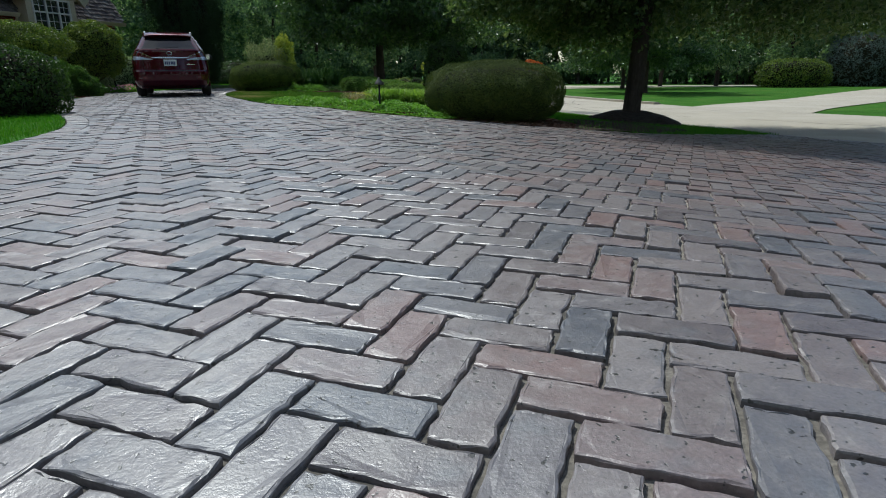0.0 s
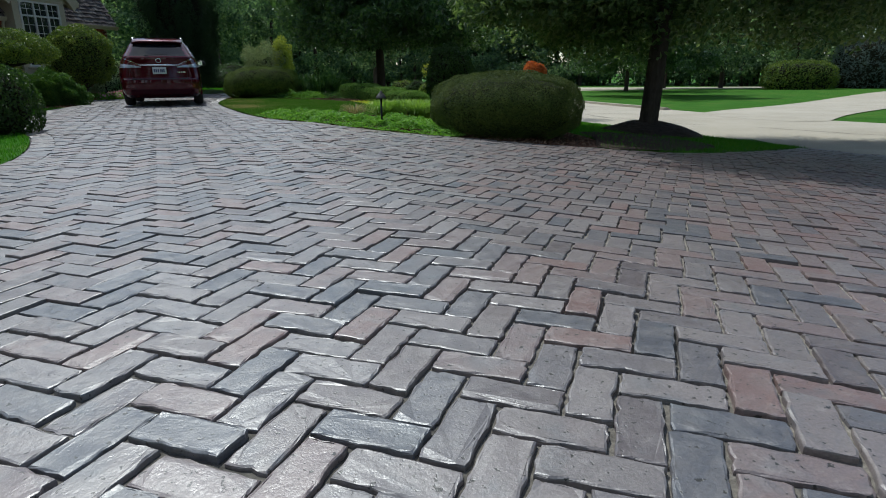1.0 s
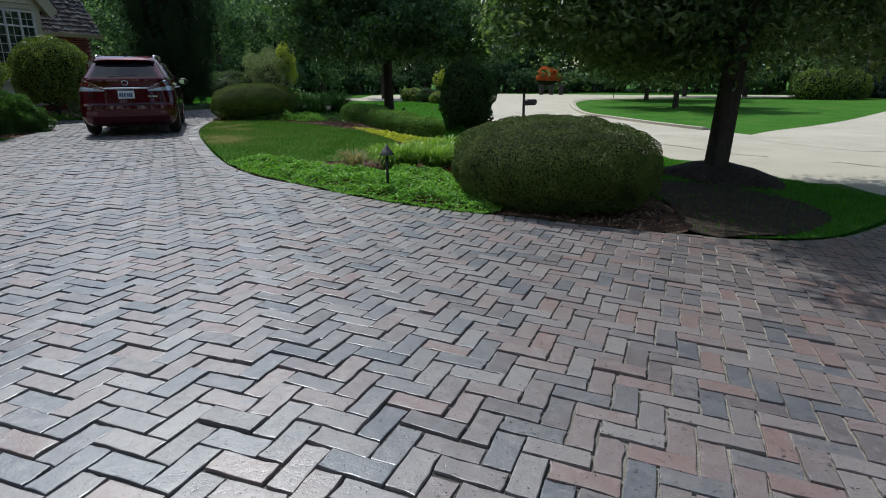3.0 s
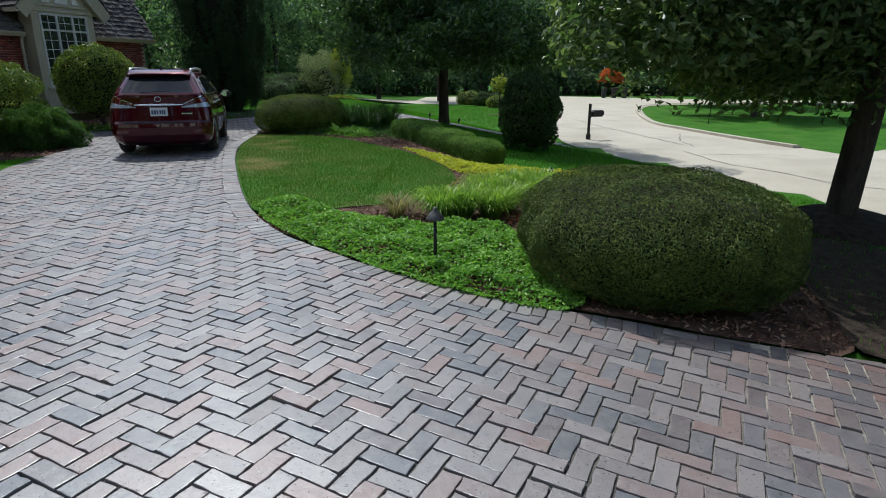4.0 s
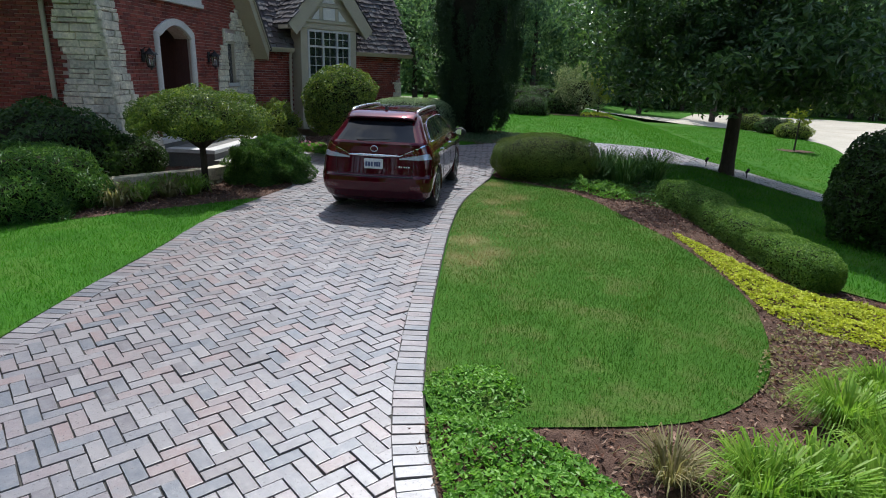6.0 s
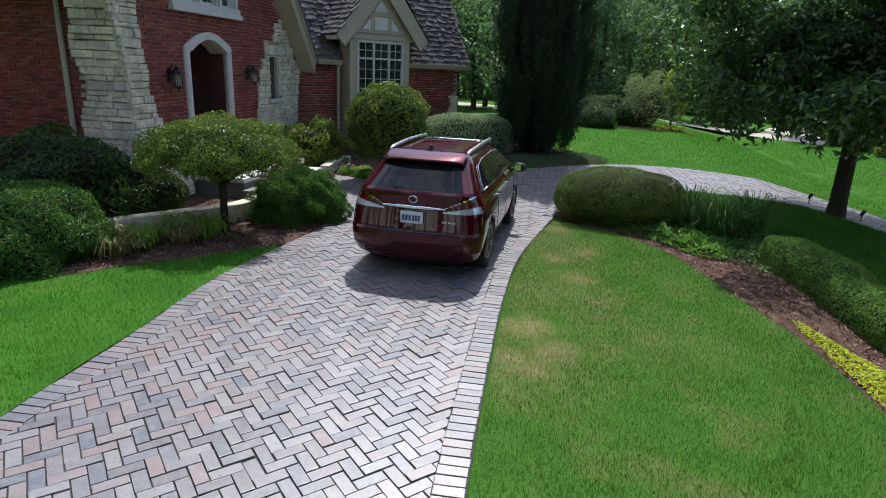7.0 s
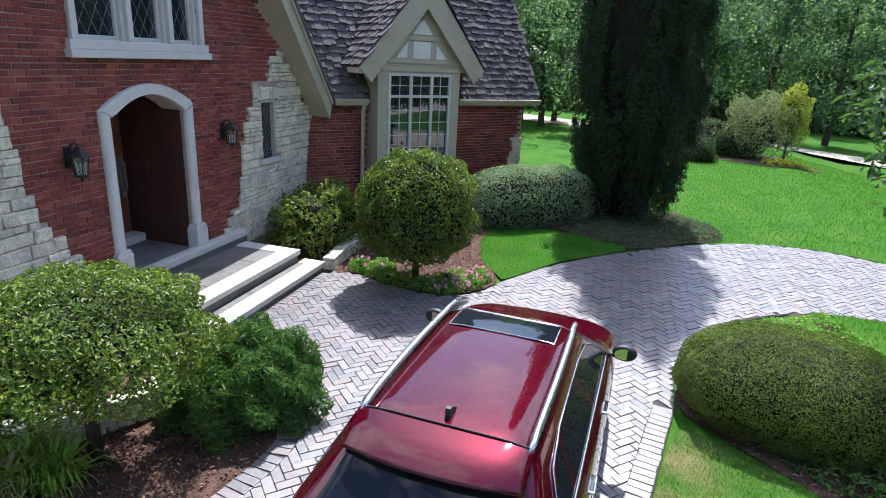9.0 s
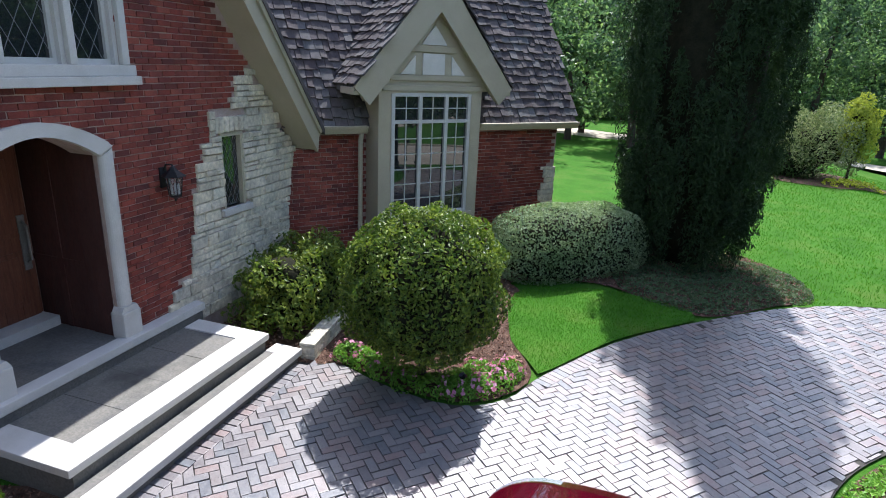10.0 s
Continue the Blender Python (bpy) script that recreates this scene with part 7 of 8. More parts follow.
for off, rx, ry, rz, cut in ((1.45, 0.40, 1.12, 0.33, 15.0), (0.0, 0.38, 1.1, 0.325, 16.0), (-1.3, 0.37, 0.98, 0.31, 17.0)):
    mound("hedge_shrub", -1.9 - 0.545 * off, 18.8 + 0.839 * off, rx, ry, rz, "low clipped yew in a hedge row along the lawn", "hedge", HEDGETIP, 19000, (0.045, 0.016), base=0.0, low=-0.5, square=4.2, turn=33, lump=0.1, lump_size=0.35, seed=cut, deep=0.15, group="low hedge row")
scatter_leaves("ground_cover", spline([(-4.0, 20.0), (-5.0, 20.42), (-5.3, 20.7), (-4.7, 21.3), (-3.9, 20.9)]), 1500, 0.3, (0.065, 0.035), COVER, 56, "bright leafy perennials at the lawn's end", "ground cover", 0.03)

LITTER = foliage("fallen_leaf", [(0.10, 0.03, 0.015), (0.20, 0.06, 0.03), (0.28, 0.11, 0.055), (0.30, 0.20, 0.12)], 0.7, 0.1, 3.0, 0.15)
scatter_leaves("leaf_litter", spline([(-0.45, 12.0), (0.15, 11.9), (0.75, 12.3), (0.98, 13.1), (0.8, 13.9), (0.5, 13.5), (0.0, 12.9)]), 420, 0.035, (0.06, 0.035), LITTER, 59, "dry reddish leaves fallen on the mulch", "fallen leaves", 0.05)
scatter_leaves("leaf_litter", spline([(-1.3, 13.5), (-0.85, 13.4), (-0.55, 14.4), (-0.6, 15.6), (-0.95, 16.0), (-1.2, 15.0)]), 380, 0.03, (0.05, 0.03), M_DRYBLADE, 60, "pale dry bark and leaves on bare soil", "fallen leaves", 0.05)

# the tall columnar evergreen
rng = np.random.default_rng(61)
cone = thing("columnar_conifer", pose(-12.0, 29.3, 0), "tall dark columnar evergreen with feathery sprays", "conifer")


def column_radius(h):
    """Narrow at the foot, fullest at twice a man's height, tapering to the tip."""
    return np.interp(h, [0.1, 0.6, 1.4, 2.6, 4.2, 6.6, 9.2, 11.2, 12.4], [1.18, 1.30, 1.52, 1.68, 1.74, 1.58, 1.10, 0.52, 0.06])


# upright plumes, each a feathery spindle leaning out from the trunk
plumes = 400
ph, pa = rng.random(plumes) ** 1.35 * 11.0 + 0.02, rng.uniform(0, 2 * math.pi, plumes)
pl = rng.uniform(0.9, 1.9, plumes)
pr = column_radius(ph + pl * 0.4) * rng.uniform(0.72, 1.02, plumes)
base_p = np.column_stack([np.cos(pa) * pr * 0.9, np.sin(pa) * pr * 0.9, ph])
tip_p = np.column_stack([np.cos(pa) * pr * 1.03, np.sin(pa) * pr * 1.03, ph + pl])
n = 105000
which = rng.integers(0, plumes, n)
t = rng.random(n) ** 0.85
axis_p = base_p[which] * (1 - t)[:, None] + tip_p[which] * t[:, None]
thick = (0.26 * np.sin(np.pi * np.clip(0.12 + 0.86 * t, 0, 1)) ** 0.7) * rng.uniform(0.8, 1.15, plumes)[which]
d = unit(rng.normal(0, 1, (n, 3)))
pos = axis_p + d * (thick * rng.random(n) ** 0.45)[:, None]
nn = d + 0.6 * np.column_stack([np.cos(pa[which]), np.sin(pa[which]), np.zeros(n)])
link_mesh("foliage", leaf_mesh("foliage", pos, nn, 0.13, 0.032, 0.6, -0.9, rng), CONIFER, cone)
# solid core, coloured as dark as the shade between the plumes
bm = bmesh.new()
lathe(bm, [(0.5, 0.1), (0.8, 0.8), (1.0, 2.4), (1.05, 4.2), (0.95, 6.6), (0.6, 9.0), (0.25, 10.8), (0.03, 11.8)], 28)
part("branchwork", bm, M_INNER_SHADE, cone, smooth=True)
bm = bmesh.new()
tube(bm, [(0, 0, -0.1), (0, 0, 0.5), (0, 0, 9)], [0.22, 0.18, 0.05], 10)
part("trunk", bm, M_BARK, cone)

# ornamental grasses, day lilies, flowers
for k, (x, y) in enumerate(((-1.2, 11.92), (-0.95, 12.15), (-0.62, 12.25), (-0.45, 12.75), (-0.72, 13.25), (-0.42, 13.8), (-0.06, 13.45), (0.36, 13.85), (0.05, 14.25))):
    tuft("ornamental_grass", x, y, 0.37, 0.36, 520, LIMEGRASS, "arching tuft of lime green grass", 70 + k, 0.013, group="lime grasses on the island")
tuft("ornamental_grass", -1.72, 11.85, 0.3, 0.25, 200, M_DRYBLADE, "small straw-coloured tuft of grass", 82, 0.01)
for k, (x, y) in enumerate(((-4.9, 22.1), (-4.3, 21.5), (-3.9, 22.4))):
    tuft("ornamental_grass", x, y, 0.7, 0.75, 420, JUNIPER, "tall blue-green ornamental grass clump", 84 + k, 0.012, group="tall grasses behind the egg bush", curl=0.5)
for k, (x, y) in enumerate(((-10.85, 14.0), (-10.95, 14.5), (-10.85, 15.0), (-10.75, 15.4), (-11.2, 14.2), (-11.1, 15.2))):
    tuft("day_lily", x, y, 0.42, 0.34, 180, LIMEGRASS if k % 2 else M_DRYBLADE, "strappy yellow-green day lily in the mulch", 90 + k, 0.022, "perennial", "day lilies by the stone wall", curl=0.9)


def flower_clump(x, y, seed, bloom):
    rng = np.random.default_rng(seed)
    ob = thing("impatiens", pose(x, y, float(ground_z(x, y)) + 0.02), "pink impatiens in flower with dark green leaves", "flower", "pink flowers round the ball shrub")
    p, nn = mound_points(420, 0.24, 0.24, 0.2, rng, -0.1, 2.0, 0.2, 0.2, 0.3, seed)
    p[:, 2] += 0.03
    link_mesh("leaves", leaf_mesh("leaves", p, nn, 0.06, 0.035, 0.5, 0.0, rng), COVER, ob)
    p, nn = mound_points(110, 0.26, 0.26, 0.23, rng, 0.1, 2.0, 0.2, 0.2, 0.1, seed)
    keep = rng.random(len(p)) < bloom
    p, nn = p[keep], nn[keep]
    p[:, 2] += 0.04
    tagged(link_mesh("petals", leaf_mesh("petals", np.repeat(p, 3, 0) + rng.normal(0, 0.012, (len(p) * 3, 3)), np.repeat(nn, 3, 0), 0.055, 0.046, 0.35, 0.0, rng), PINK, ob), kind="stuff")


for k, (x, y) in enumerate(((-13.25, 21.15), (-12.95, 21.2), (-12.6, 21.2), (-12.2, 21.25), (-11.85, 21.4), (-11.6, 21.55), (-11.45, 21.8), (-11.4, 22.1), (-11.45, 22.4), (-11.75, 21.75), (-13.0, 21.5), (-11.7, 22.1))):
    flower_clump(x, y, 100 + k, (0.2, 0.16, 0.06, 0.05, 0.08, 0.22, 0.42, 0.46, 0.4, 0.06, 0.04, 0.1)[k])

# low limestone walls
def dry_wall(name, line, height, width, label, seed):
    """A low wall of split stones with flat caps, each stone its own piece."""
    rng = random.Random(seed)
    ob = thing(name, Matrix.Identity(4), label, "stone wall", kind="structure")
    pts = spline(line, False, 0.05)
    acc = np.concatenate([[0], np.cumsum(np.linalg.norm(np.diff(pts, axis=0), axis=1))])
    z = 0.0
    while z < height - 0.01:
        hh = min(rng.choice((0.08, 0.1, 0.12)), height - z)
        cap = z + hh >= height - 0.011
        if height - z - hh < 0.05:
            hh = height - z
            cap = True
        at = 0.0
        while at < acc[-1] - 0.05:
            w = rng.uniform(0.5, 0.9) if cap else rng.uniform(0.18, 0.42)
            w = min(w, acc[-1] - at)
            c = at + w / 2
            p = (np.interp(c, acc, pts[:, 0]), np.interp(c, acc, pts[:, 1]))
            q = (np.interp(min(c + 0.05, acc[-1]), acc, pts[:, 0]), np.interp(min(c + 0.05, acc[-1]), acc, pts[:, 1]))
            o = (np.interp(c - 0.05, acc, pts[:, 0]), np.interp(c - 0.05, acc, pts[:, 1]))
            ww = width * (1.04 if cap else rng.uniform(0.92, 1.02))
            st = part("cap_stone" if cap else "stone", boxes((-w / 2 + 0.005, w / 2 - 0.005, -ww / 2, ww / 2, 0, hh - 0.006), bevel=0.012), M_STONE, ob)
            st.matrix_basis = Matrix.Translation((p[0], p[1], z)) @ Matrix.Rotation(math.atan2(q[1] - o[1], q[0] - o[0]), 4, "Z")
            at += w
        z += hh
    return ob


dry_wall("garden_wall", [(-12.3, 13.2), (-11.75, 14.4), (-11.5, 15.4), (-11.35, 16.4), (-11.6, 17.2)], 0.34, 0.24, "low split limestone garden wall with flat caps", 3)
dry_wall("garden_wall", [(-13.62, 20.68), (-13.95, 21.2), (-14.25, 21.75), (-14.5, 22.4)], 0.26, 0.22, "curved limestone edging beside the steps", 4)

# path lamp
M_BRONZE = surface("weathered_bronze", [(0.06, 0.055, 0.05), (0.11, 0.105, 0.10), (0.16, 0.16, 0.16)], 14.0, (0.45, 0.7), 0.3, 90.0, metal=0.7)


def path_lamp(x, y, label):
    z = float(ground_z(x, y)) + 0.02
    ob = thing("path_lamp", pose(x, y, z), label, "garden lamp")
    bm = bmesh.new()
    tube(bm, [(0, 0, -0.05), (0, 0, 0.46)], [0.016, 0.014], 10)
    part("stem", bm, M_IRON, ob, smooth=True)
    bm = bmesh.new()
    lathe(bm, [(0.004, 0.56), (0.016, 0.555), (0.020, 0.535), (0.050, 0.505), (0.078, 0.462), (0.080, 0.450), (0.072, 0.450), (0.045, 0.49), (0.015, 0.50)], 24)
    part("shade", bm, M_BRONZE, ob, "weathered bronze cone shade", smooth=True)
    return ob


path_lamp(-1.05, 10.02, "small weathered path lamp in the ground cover")

# small black garden spotlights
def garden_spot(x, y, label, lift=0.02):
    z = float(ground_z(x, y)) + lift
    ob = thing("garden_spotlight", pose(x, y, z, 0, 0, 40), label, "garden lamp", "garden spotlights")
    bm = bmesh.new()
    tube(bm, [(0, 0, -0.05), (0, 0, 0.16)], [0.012, 0.012], 8)
    part("stake", bm, M_IRON, ob)
    bm = bmesh.new()
    lathe(bm, [(0.012, -0.07), (0.035, -0.06), (0.042, 0.07), (0.036, 0.072), (0.03, 0.05)], 14, pose(0, 0, 0.20, 35, 0, 0))
    part("head", bm, M_IRON, ob, smooth=True)
    return ob


garden_spot(0.38, 16.15, "small weathered spotlight among the sedum", -0.07)
garden_spot(-11.6, 21.65, "small black spotlight among the pink flowers")
garden_spot(-3.26, 27.12, "small black spotlight by the slim tree's foot")
garden_spot(-2.14, 26.64, "small black spotlight by the slim tree's foot")

# mailbox on its post
box_ob = thing("mailbox", pose(2.65, 28.0, float(ground_z(2.65, 28.0)) + 0.0, 0, 0, 25), "dark mailbox hung from a black post by the street", "mailbox")
bm = boxes((-0.04, 0.04, -0.04, 0.04, -0.1, 1.32), (-0.065, 0.065, -0.065, 0.065, 0.0, 0.2), bevel=0.008)
part("post", bm, M_IRON, box_ob)
part("arm", boxes((0.05, 0.55, -0.03, 0.03, 0.84, 0.9), bevel=0.006), M_IRON, box_ob)
bm = bmesh.new()
prism(bm, [(0.08, 0.90), (0.56, 0.90), (0.56, 1.02), (0.50, 1.08), (0.14, 1.08), (0.08, 1.02)], -0.1, 0.1)
part("box", bm, M_IRON, box_ob)
for k, (x, y) in enumerate(((9.6, 69.5), (10.6, 69.3), (11.6, 69.0))):
    g = float(ground_z(x, y))
    bin_ob = thing("wheeled_bin", pose(x, y, g, 0, 0, 10), "dark wheeled refuse bin at the far kerb", "bin", "bins at the far kerb")
    bm = bmesh.new()
    lathe(bm, [(0.24, 0.0), (0.33, 0.95)], 4, pose(0, 0, 0, 0, 0, 45))
    part("body", bm, M_BLACK, bin_ob)
    part("lid", boxes((-0.32, 0.32, -0.34, 0.34, 0.95, 1.02), bevel=0.02), M_BLACK, bin_ob)

# ---- trees ----
BOUGHLEAF = foliage("oak_leaf", [(0.03, 0.062, 0.022), (0.065, 0.115, 0.038), (0.12, 0.175, 0.062), (0.22, 0.26, 0.12)], 0.40, 0.45, 0.6, 0.45)
GREYGREEN = foliage("spirea_leaf", [(0.07, 0.10, 0.045), (0.14, 0.18, 0.08), (0.22, 0.26, 0.13), (0.4, 0.4, 0.26)], 0.55, 0.35, 1.2, 0.2)
# a low bough that reaches out towards the drive, in two tiers of sprays, and unseen clumps over it that cast shade
BOUGH = [(0.62 + 0.55 * k + 0.16 * math.sin(5.1 * k + 3 * m), 14.9 - 0.52 * m + 0.25 * k, 1.98 + 0.13 * math.sin(2.7 * m + k) + (0.16 if m in (0, 1, 2) else 0.0)) for m in range(7) for k in range(4) if m < 6 or k > 0]
BOUGH += [(0.55 + 0.6 * k + 0.14 * math.sin(4.3 * k + 2 * m), 15.2 - 0.6 * m + 0.2 * k, 2.52 + 0.14 * math.sin(3.1 * m + k)) for m in range(6) for k in range(4)]
# dense clumps above the view, added to shade the strip and drive
BOUGH += [(1.5 + 0.95 * k + 0.3 * math.sin(3.3 * m + k), 11.6 + 0.95 * m, 5.4 + 0.9 * math.sin(1.7 * k + 2.3 * m) + 0.25 * m, 1.0) for m in range(5) for k in range(5)]
limb_tree("shade_tree", 4.35, 13.95, 10.5, 6.0, 0.185, 2.9, "dark-trunked shade tree on a mulch mound by the street", BOUGHLEAF, 190000, (0.135, 0.08), seed=3, clumps=340, lowest=2.45, base_flare=1.7, keep=lambda x, y, z: x > max(1.0, 1.7 - 0.6 * max(0.0, z - 2.4)) and (z > 3.9 or y > 13.2) and y < 16.6, more_size=0.42,
          # the six listed clumps hang out of view too, as shade casters
          more=[(1.6, 11.2, 4.6), (2.2, 10.6, 4.6), (2.8, 10.0, 4.8), (3.4, 9.8, 4.9), (1.3, 11.8, 5.2), (2.3, 9.9, 5.3)] + BOUGH)
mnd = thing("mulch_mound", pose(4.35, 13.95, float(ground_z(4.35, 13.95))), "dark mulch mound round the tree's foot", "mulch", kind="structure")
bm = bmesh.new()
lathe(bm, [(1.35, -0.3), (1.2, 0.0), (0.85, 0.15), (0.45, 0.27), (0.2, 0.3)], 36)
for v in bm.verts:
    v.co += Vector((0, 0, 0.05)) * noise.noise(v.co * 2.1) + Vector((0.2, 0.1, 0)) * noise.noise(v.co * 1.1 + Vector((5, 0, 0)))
part("mound", bm, M_MULCH_SHADE, mnd, smooth=True)
# the last grid of clumps is out of view, added to shade the verge
limb_tree("shade_tree", -2.65, 26.35, 9.5, 4.6, 0.17, 2.3, "slim-trunked shade tree with low glossy boughs", TREELEAF, 120000, (0.185, 0.09), seed=4, clumps=190, lowest=2.35, keep=lambda x, y, z: x > -5.7 + max(0.0, y - 26.5) * 0.8,
          more=[(-5.85, 25.0, 2.75), (-5.9, 25.1, 3.4), (-5.4, 25.1, 2.3), (-5.0, 25.1, 2.1), (-5.4, 25.2, 3.6), (-5.5, 25.1, 4.5), (-5.0, 25.2, 2.9), (-5.4, 23.2, 2.7), (-5.8, 23.2, 3.7), (-4.5, 23.2, 2.2), (-5.4, 23.5, 4.3), (-5.1, 24.2, 3.3), (-4.6, 24.2, 2.5), (-4.8, 24.0, 4.0), (-5.0, 24.6, 2.3), (-4.1, 23.6, 2.4), (-3.6, 23.8, 2.3), (-3.9, 24.4, 3.0), (-3.1, 24.2, 2.5)] + [(-2.2 + 0.95 * k + 0.2 * math.sin(3 * m + k), 22.4 + 0.95 * m, 5.6 + 0.5 * math.sin(2 * k + m) + 0.3 * m, 1.0) for m in range(4) for k in range(4)])
limb_tree("shade_tree", 14.0, 42.0, 9.0, 4.6, 0.16, 2.2, "broad shade tree on the lawn across the street", TREELEAF, 40000, (0.2, 0.12), seed=5, clumps=90, lowest=1.9)
limb_tree("shade_tree", 16.0, 54.0, 9.5, 4.8, 0.16, 2.2, "broad shade tree on the lawn across the street", TREELEAF, 36000, (0.2, 0.12), seed=6, clumps=90, lowest=1.9)
limb_tree("young_tree", -0.86, 41.5, 2.9, 0.55, 0.035, 1.1, "young staked tree with yellow-green leaves", SUNYELLOW, 1500, (0.1, 0.06), seed=7, clumps=10)
mound("shrub", -12.9, 45.4, 1.5, 1.5, 1.65, "loose grey-green flowering shrub at the wood's edge", "shrub", GREYGREEN, 9000, (0.13, 0.05), low=-0.6, lump=0.55, lump_size=0.7, seed=25.0, deep=0.75, loose=0.9, base=0.35, stem=0.07, core=0.5)
mound("shrub", -11.75, 45.9, 0.7, 0.7, 1.4, "chartreuse upright shrub at the wood's edge", "shrub", SUNYELLOW, 4000, (0.14, 0.07), low=-0.8, lump=0.5, lump_size=0.5, seed=26.0, deep=0.6, base=0.9, core=0.55, stem=0.05)
mound("shrub", -15.5, 45.5, 2.6, 2.0, 1.0, "dark low shrubs before the wood", "shrub", GREEN, 9000, (0.14, 0.07), low=-0.6, lump=0.3, lump_size=0.9, seed=27.0, deep=0.3)
mound("orange_shrub", 10.9, 73.8, 1.3, 1.2, 1.0, "shrub with orange leaves across the street", "shrub", ORANGE, 3000, (0.3, 0.2), low=-0.3, lump=0.3, lump_size=1.0, seed=28.0, base=1.5)
mound("boxwood", 31.0, 54.0, 3.0, 1.8, 1.5, "clipped bright green hedge across the street", "hedge", BRIGHT, 7000, (0.16, 0.09), low=-0.6, square=3.0, seed=29.0)
mound("blue_spruce", 38.3, 56.0, 3.0, 3.0, 3.2, "young blue spruce across the street", "conifer", BLUESPRUCE, 9000, (0.3, 0.07), low=-0.45, lump=0.3, seed=30.0, deep=0.4)
for k, (x, y, r, hh) in enumerate(((-3.4, 54.0, 1.1, 0.7), (-2.0, 52.0, 1.1, 0.7), (-0.9, 49.5, 1.0, 0.6), (-14.8, 42.0, 1.2, 0.8))):
    mound("shrub", x, y, r, r * 0.8, hh, "small rounded shrub by the far bed", "shrub", GREEN if k % 2 else YELLOWLEAF, 3000, (0.09, 0.05), low=-0.5, lump=0.25, seed=31.0 + k)

for name, x, y, r, lab in (("mulch_ring", -0.82, 41.4, 0.8, "ring of bark mulch round the young tree"), ("mulch_ring", -12.7, 44.9, 2.6, "bark mulch bed under the loose shrub")):
    ring = np.array([(x + r * math.cos(a) * (1 + 0.1 * math.sin(3 * a)), y + r * 0.75 * math.sin(a)) for a in np.linspace(0, 2 * math.pi, 33)[:-1]])
    tagged(drape(name, ring, 0.05, M_MULCH, cell=0.4, bumpy=0.02), lab, "mulch", kind="structure")
scatter_leaves("perennials", spline([(-11.9, 43.4), (-10.7, 43.9), (-10.2, 44.6), (-11.0, 45.0), (-12.2, 44.2)]), 120, 0.35, (0.16, 0.09), GOLD, 58, "low yellow perennials at the loose shrub's foot", "ground cover", 0.05)

# ---- the woods all round ----
def woods(name, spots, seed, per, leaf, label, size=(0.42, 0.26)):
    """Far trees as one mass: crowns of leafy clumps down to the ground, on trunks."""
    rng = np.random.default_rng(seed)
    P, N = [], []
    bm = bmesh.new()
    for x, y, r, top, bottom in spots:
        g = float(ground_z(x, y))
        tube(bm, [(x, y, g - 0.2), (x + rng.normal(0, 0.1), y, g + top * 0.4), (x + rng.normal(0, 0.3), y, g + top * 0.85)], [0.24, 0.18, 0.05], 8)
        nc = 30
        d = unit(rng.normal(0, 1, (nc, 3)))
        mid = np.array([x, y, g + (top + bottom) / 2])
        cc = mid + d * np.array([r, r, (top - bottom) / 2]) * (rng.random((nc, 1)) ** 0.4) * 0.85
        which = rng.integers(0, nc, per)
        e = unit(rng.normal(0, 1, (per, 3)))
        cr = r * 0.36 * rng.uniform(0.6, 1.3, nc)[which]
        P.append(cc[which] + e * (cr * rng.random(per) ** 0.35)[:, None] * np.array([1, 1, 0.8]))
        N.append(e + np.array([0, 0, 0.5]))
    ob = thing(name, Matrix.Identity(4), label, "woods", kind="stuff")
    tagged(link_mesh("crown", leaf_mesh("crown", np.concatenate(P), np.concatenate(N), size[0], size[1], 0.6, 0.2, rng), leaf, ob), kind="stuff")
    tagged(part("trunks", bm, M_BARK, ob), kind="stuff")


wr = random.Random(9)
ring, front_row = [], []
for k in range(52):
    t = k / 51
    x = -66 + 122 * t + wr.uniform(-1.5, 1.5)
    edge = 84 - max(0, x - 20) * 0.75 - max(0, -8 - x) * 0.6
    front_row.append((x, edge + wr.uniform(-3, 3), wr.uniform(3.6, 5.2), wr.uniform(11, 16), wr.uniform(0.0, 0.6)))
    ring.append((x + 1.2, edge + 9 + wr.uniform(-3, 3), wr.uniform(4.5, 6), wr.uniform(16, 22), wr.uniform(0.5, 2)))
    ring.append((x - 0.6, edge + 17 + wr.uniform(-3, 3), wr.uniform(5.0, 6.5), wr.uniform(20, 27), wr.uniform(0.5, 4)))
for k in range(18):
    ring.append((50 + wr.uniform(-3, 6), 54 - k * 4.2, wr.uniform(4, 5.5), wr.uniform(11, 16), 0.2))
# unseen southern row, added to cut sky fill on south-facing surfaces
for k in range(30):
    x = -48 + 3.5 * k
    ring.append((x, -19 + wr.uniform(-2, 2) + 0.004 * x * x, wr.uniform(4.0, 5.2), wr.uniform(17, 22), 0.1))
woods("woods", ring, 11, 1000, WOODLEAF, "dense dark summer woods behind the lawns, with an unseen southern row against sky light", (0.8, 0.52))
woods("woods", front_row, 14, 3800, WOODLEAF, "front row of the dark summer woods", (0.4, 0.26))
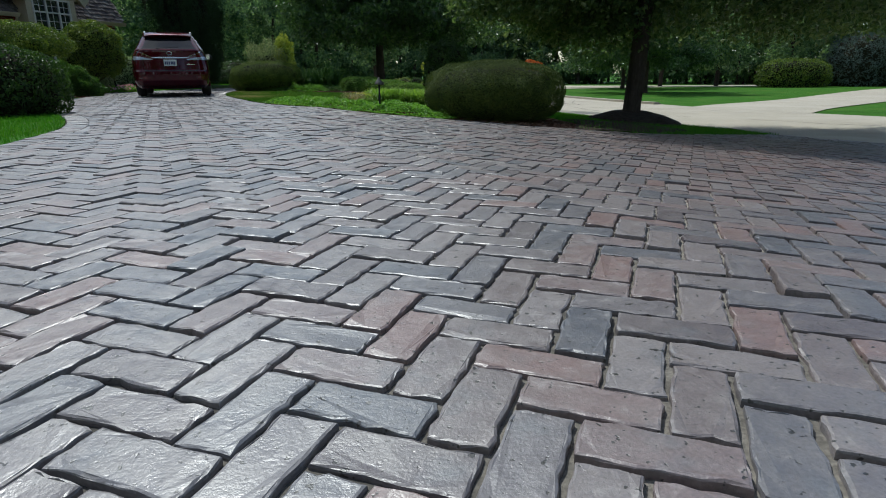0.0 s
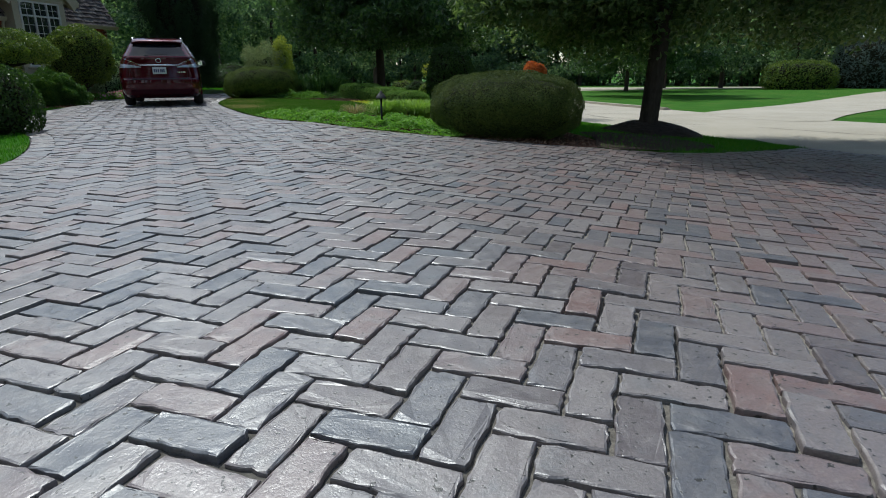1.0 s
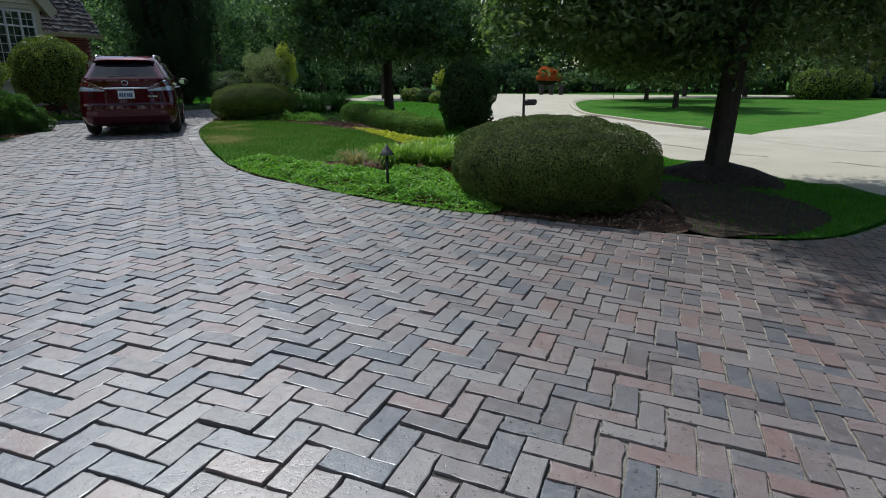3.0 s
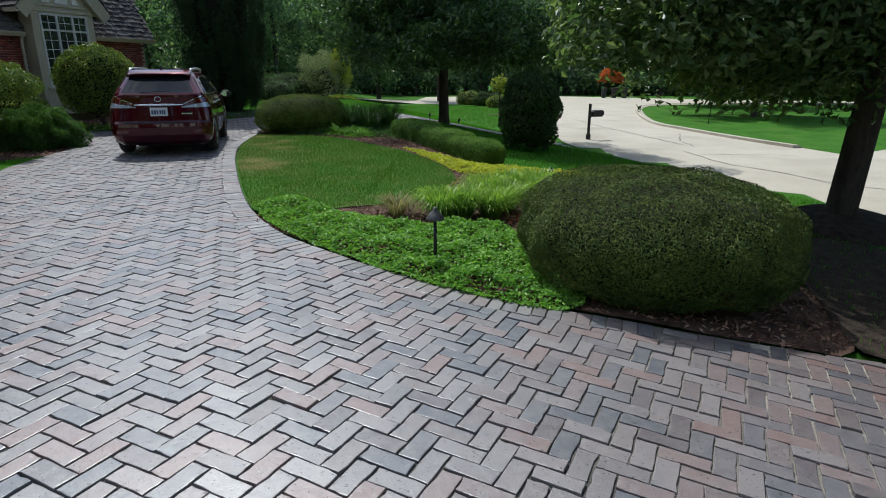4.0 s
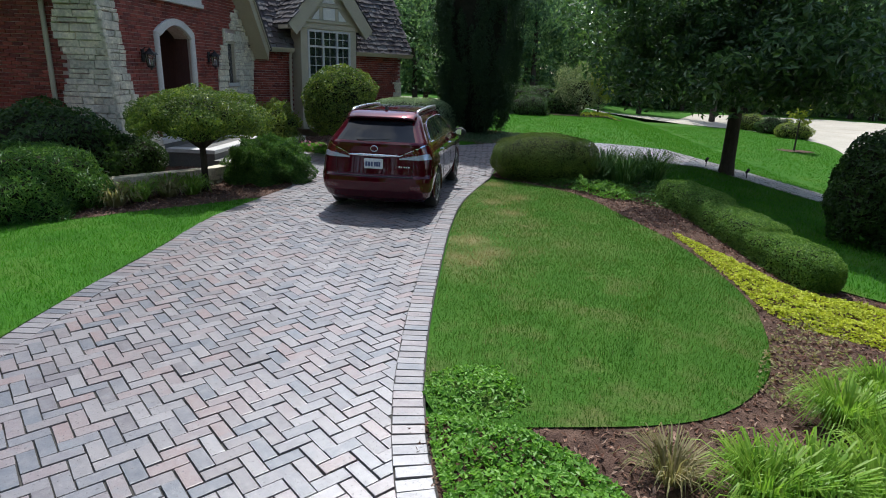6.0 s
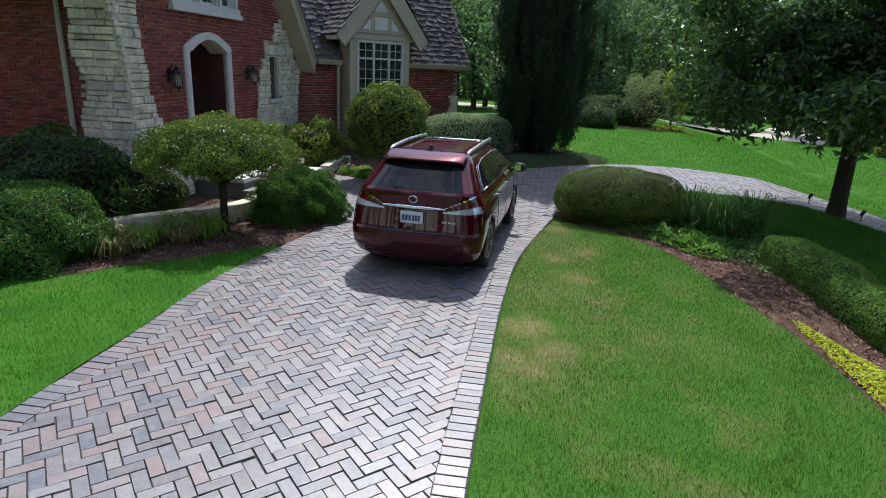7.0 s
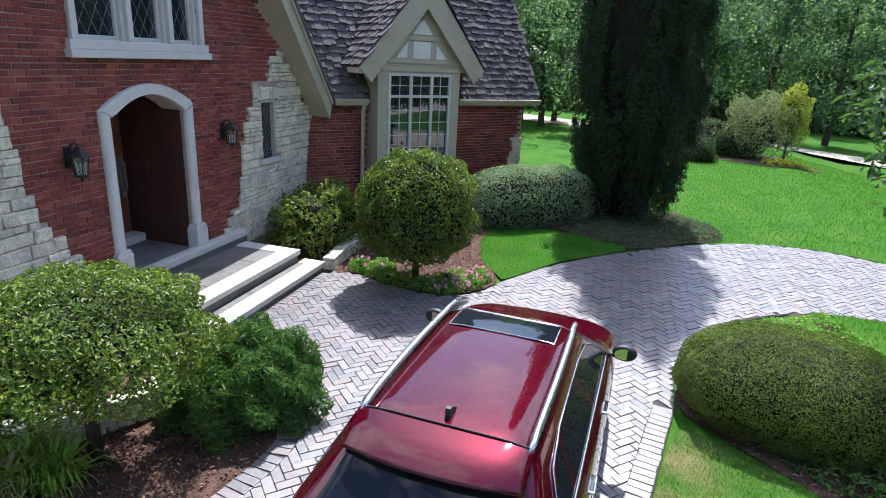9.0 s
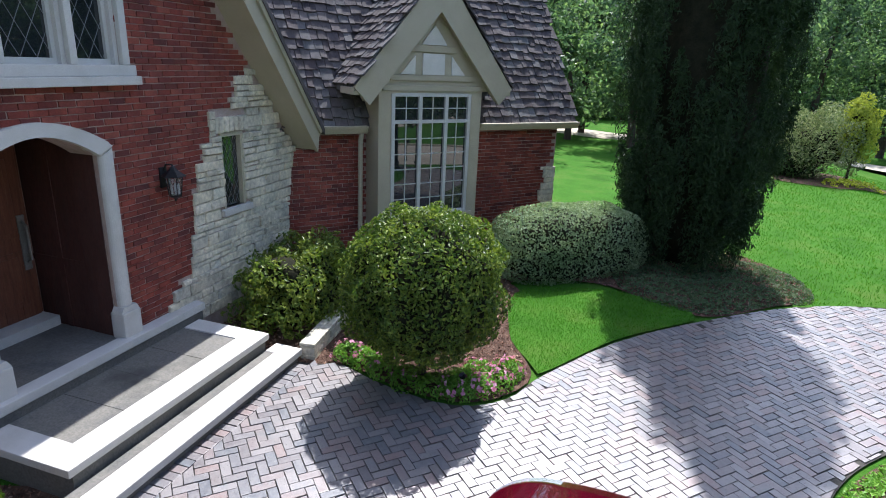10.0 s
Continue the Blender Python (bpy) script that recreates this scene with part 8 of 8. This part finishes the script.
near_ring = [(-24, 53, 3.4, 11, 0.2), (-29, 49, 3.4, 11, 0.2), (-34, 45, 3.6, 11, 0.2), (-21, 59, 3.4, 11, 0.2), (-17, 62, 3.4, 11, 0.2), (-22, 47, 3.6, 11, 0.6), (-27, 42, 3.8, 12, 0.6), (-19, 53, 3.4, 11, 1.5), (-31, 36, 4, 12, 0.5), (-6.5, 60, 3.6, 11, 0.8), (-13, 64, 3.8, 12, 0.6), (22, 61.5, 3.8, 11, 0.8), (27, 60, 3.8, 10, 0.5), (34, 60, 3.8, 11, 0.5), (43, 52, 4.2, 11, 0.4), (-36, 28, 4, 12, 0.5), (-38, 20, 4, 12, 0.5), (-34, 12, 4, 12, 0.4), (-33, 4, 4, 11, 0.3), (-30, -4, 4, 11, 0.3)]
woods("woods", near_ring, 12, 5200, WOODLEAF, "nearer dark trees at the edge of the woods", (0.3, 0.18))
low = []
for k in range(80):
    x = -52 + 100 * k / 79 + wr.uniform(-0.8, 0.8)
    low.append((x, 78 + wr.uniform(-2, 2) - max(0, x - 20) * 0.75 - max(0, -8 - x) * 0.6, wr.uniform(1.6, 2.8), wr.uniform(2.6, 5.0), 0.0))
low += [(-26, 47, 2.8, 6.0, 0.0), (-30, 45, 2.8, 6.0, 0.0), (-23, 50, 2.8, 6.0, 0.0), (-27.5, 51, 3.0, 7.0, 0.0), (-32, 49, 3.0, 7.0, 0.0), (-20, 54, 2.6, 6.0, 0.0)]
woods("undergrowth", low, 13, 800, WOODLEAF, "leafy undergrowth at the foot of the woods", (0.4, 0.25))

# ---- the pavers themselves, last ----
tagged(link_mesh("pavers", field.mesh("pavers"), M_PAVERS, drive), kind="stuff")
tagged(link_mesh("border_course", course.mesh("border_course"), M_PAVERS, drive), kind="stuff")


def single_paver(seed):
    """A tumbled paver, its rim worn unevenly and its top slightly dished."""
    rng = np.random.default_rng(seed)
    rim = []
    for (x0, y0), (x1, y1) in (((-1, -1), (1, -1)), ((1, -1), (1, 1)), ((1, 1), (-1, 1)), ((-1, 1), (-1, -1))):
        k = 8 if y0 == y1 else 5
        for i in range(k):
            rim.append((x0 + (x1 - x0) * i / k, y0 + (y1 - y0) * i / k))
    rim = np.array(rim) * np.array([half_l, half_w])
    n = len(rim)
    outer = rim + rng.normal(0, 0.0024, rim.shape)
    corner = (np.abs(np.abs(rim) - np.array([half_l, half_w])) < 1e-6).all(1)
    outer[corner] *= 0.985
    shrink = lambda d: outer * np.array([1 - d / half_l, 1 - d / half_w])
    lay = [np.column_stack([outer, np.full(n, -0.03)]), np.column_stack([outer, -0.0048 + rng.normal(0, 0.0014, n)]), np.column_stack([shrink(0.0013), -0.0016 + rng.normal(0, 0.0008, n)]), np.column_stack([shrink(0.0055), rng.normal(0, 0.0008, n)])]
    v = np.concatenate(lay)
    f = [(k * n + i, k * n + (i + 1) % n, (k + 1) * n + (i + 1) % n, (k + 1) * n + i) for k in range(3) for i in range(n)]
    f.append(tuple(3 * n + i for i in range(n)))
    me = bpy.data.meshes.new("paver")
    me.from_pydata(v.tolist(), [], f)
    me.materials.append(M_PAVER)
    return me


paver_meshes = [single_paver(k) for k in range(14)]
for i, (x, y, z, up, turn, tilt) in enumerate(PIECE_ROWS):
    ob = new("paver", paver_meshes[(i * 5) % 14])
    ob.parent = drive
    a = TURN_P + turn + (math.pi / 2 if up else 0)
    nrm = Vector((-tilt[0], -tilt[1], 1)).normalized()
    ob.matrix_basis = Matrix.Translation((x, y, z)) @ Vector((0, 0, 1)).rotation_difference(nrm).to_matrix().to_4x4() @ Matrix.Rotation(a, 4, "Z")
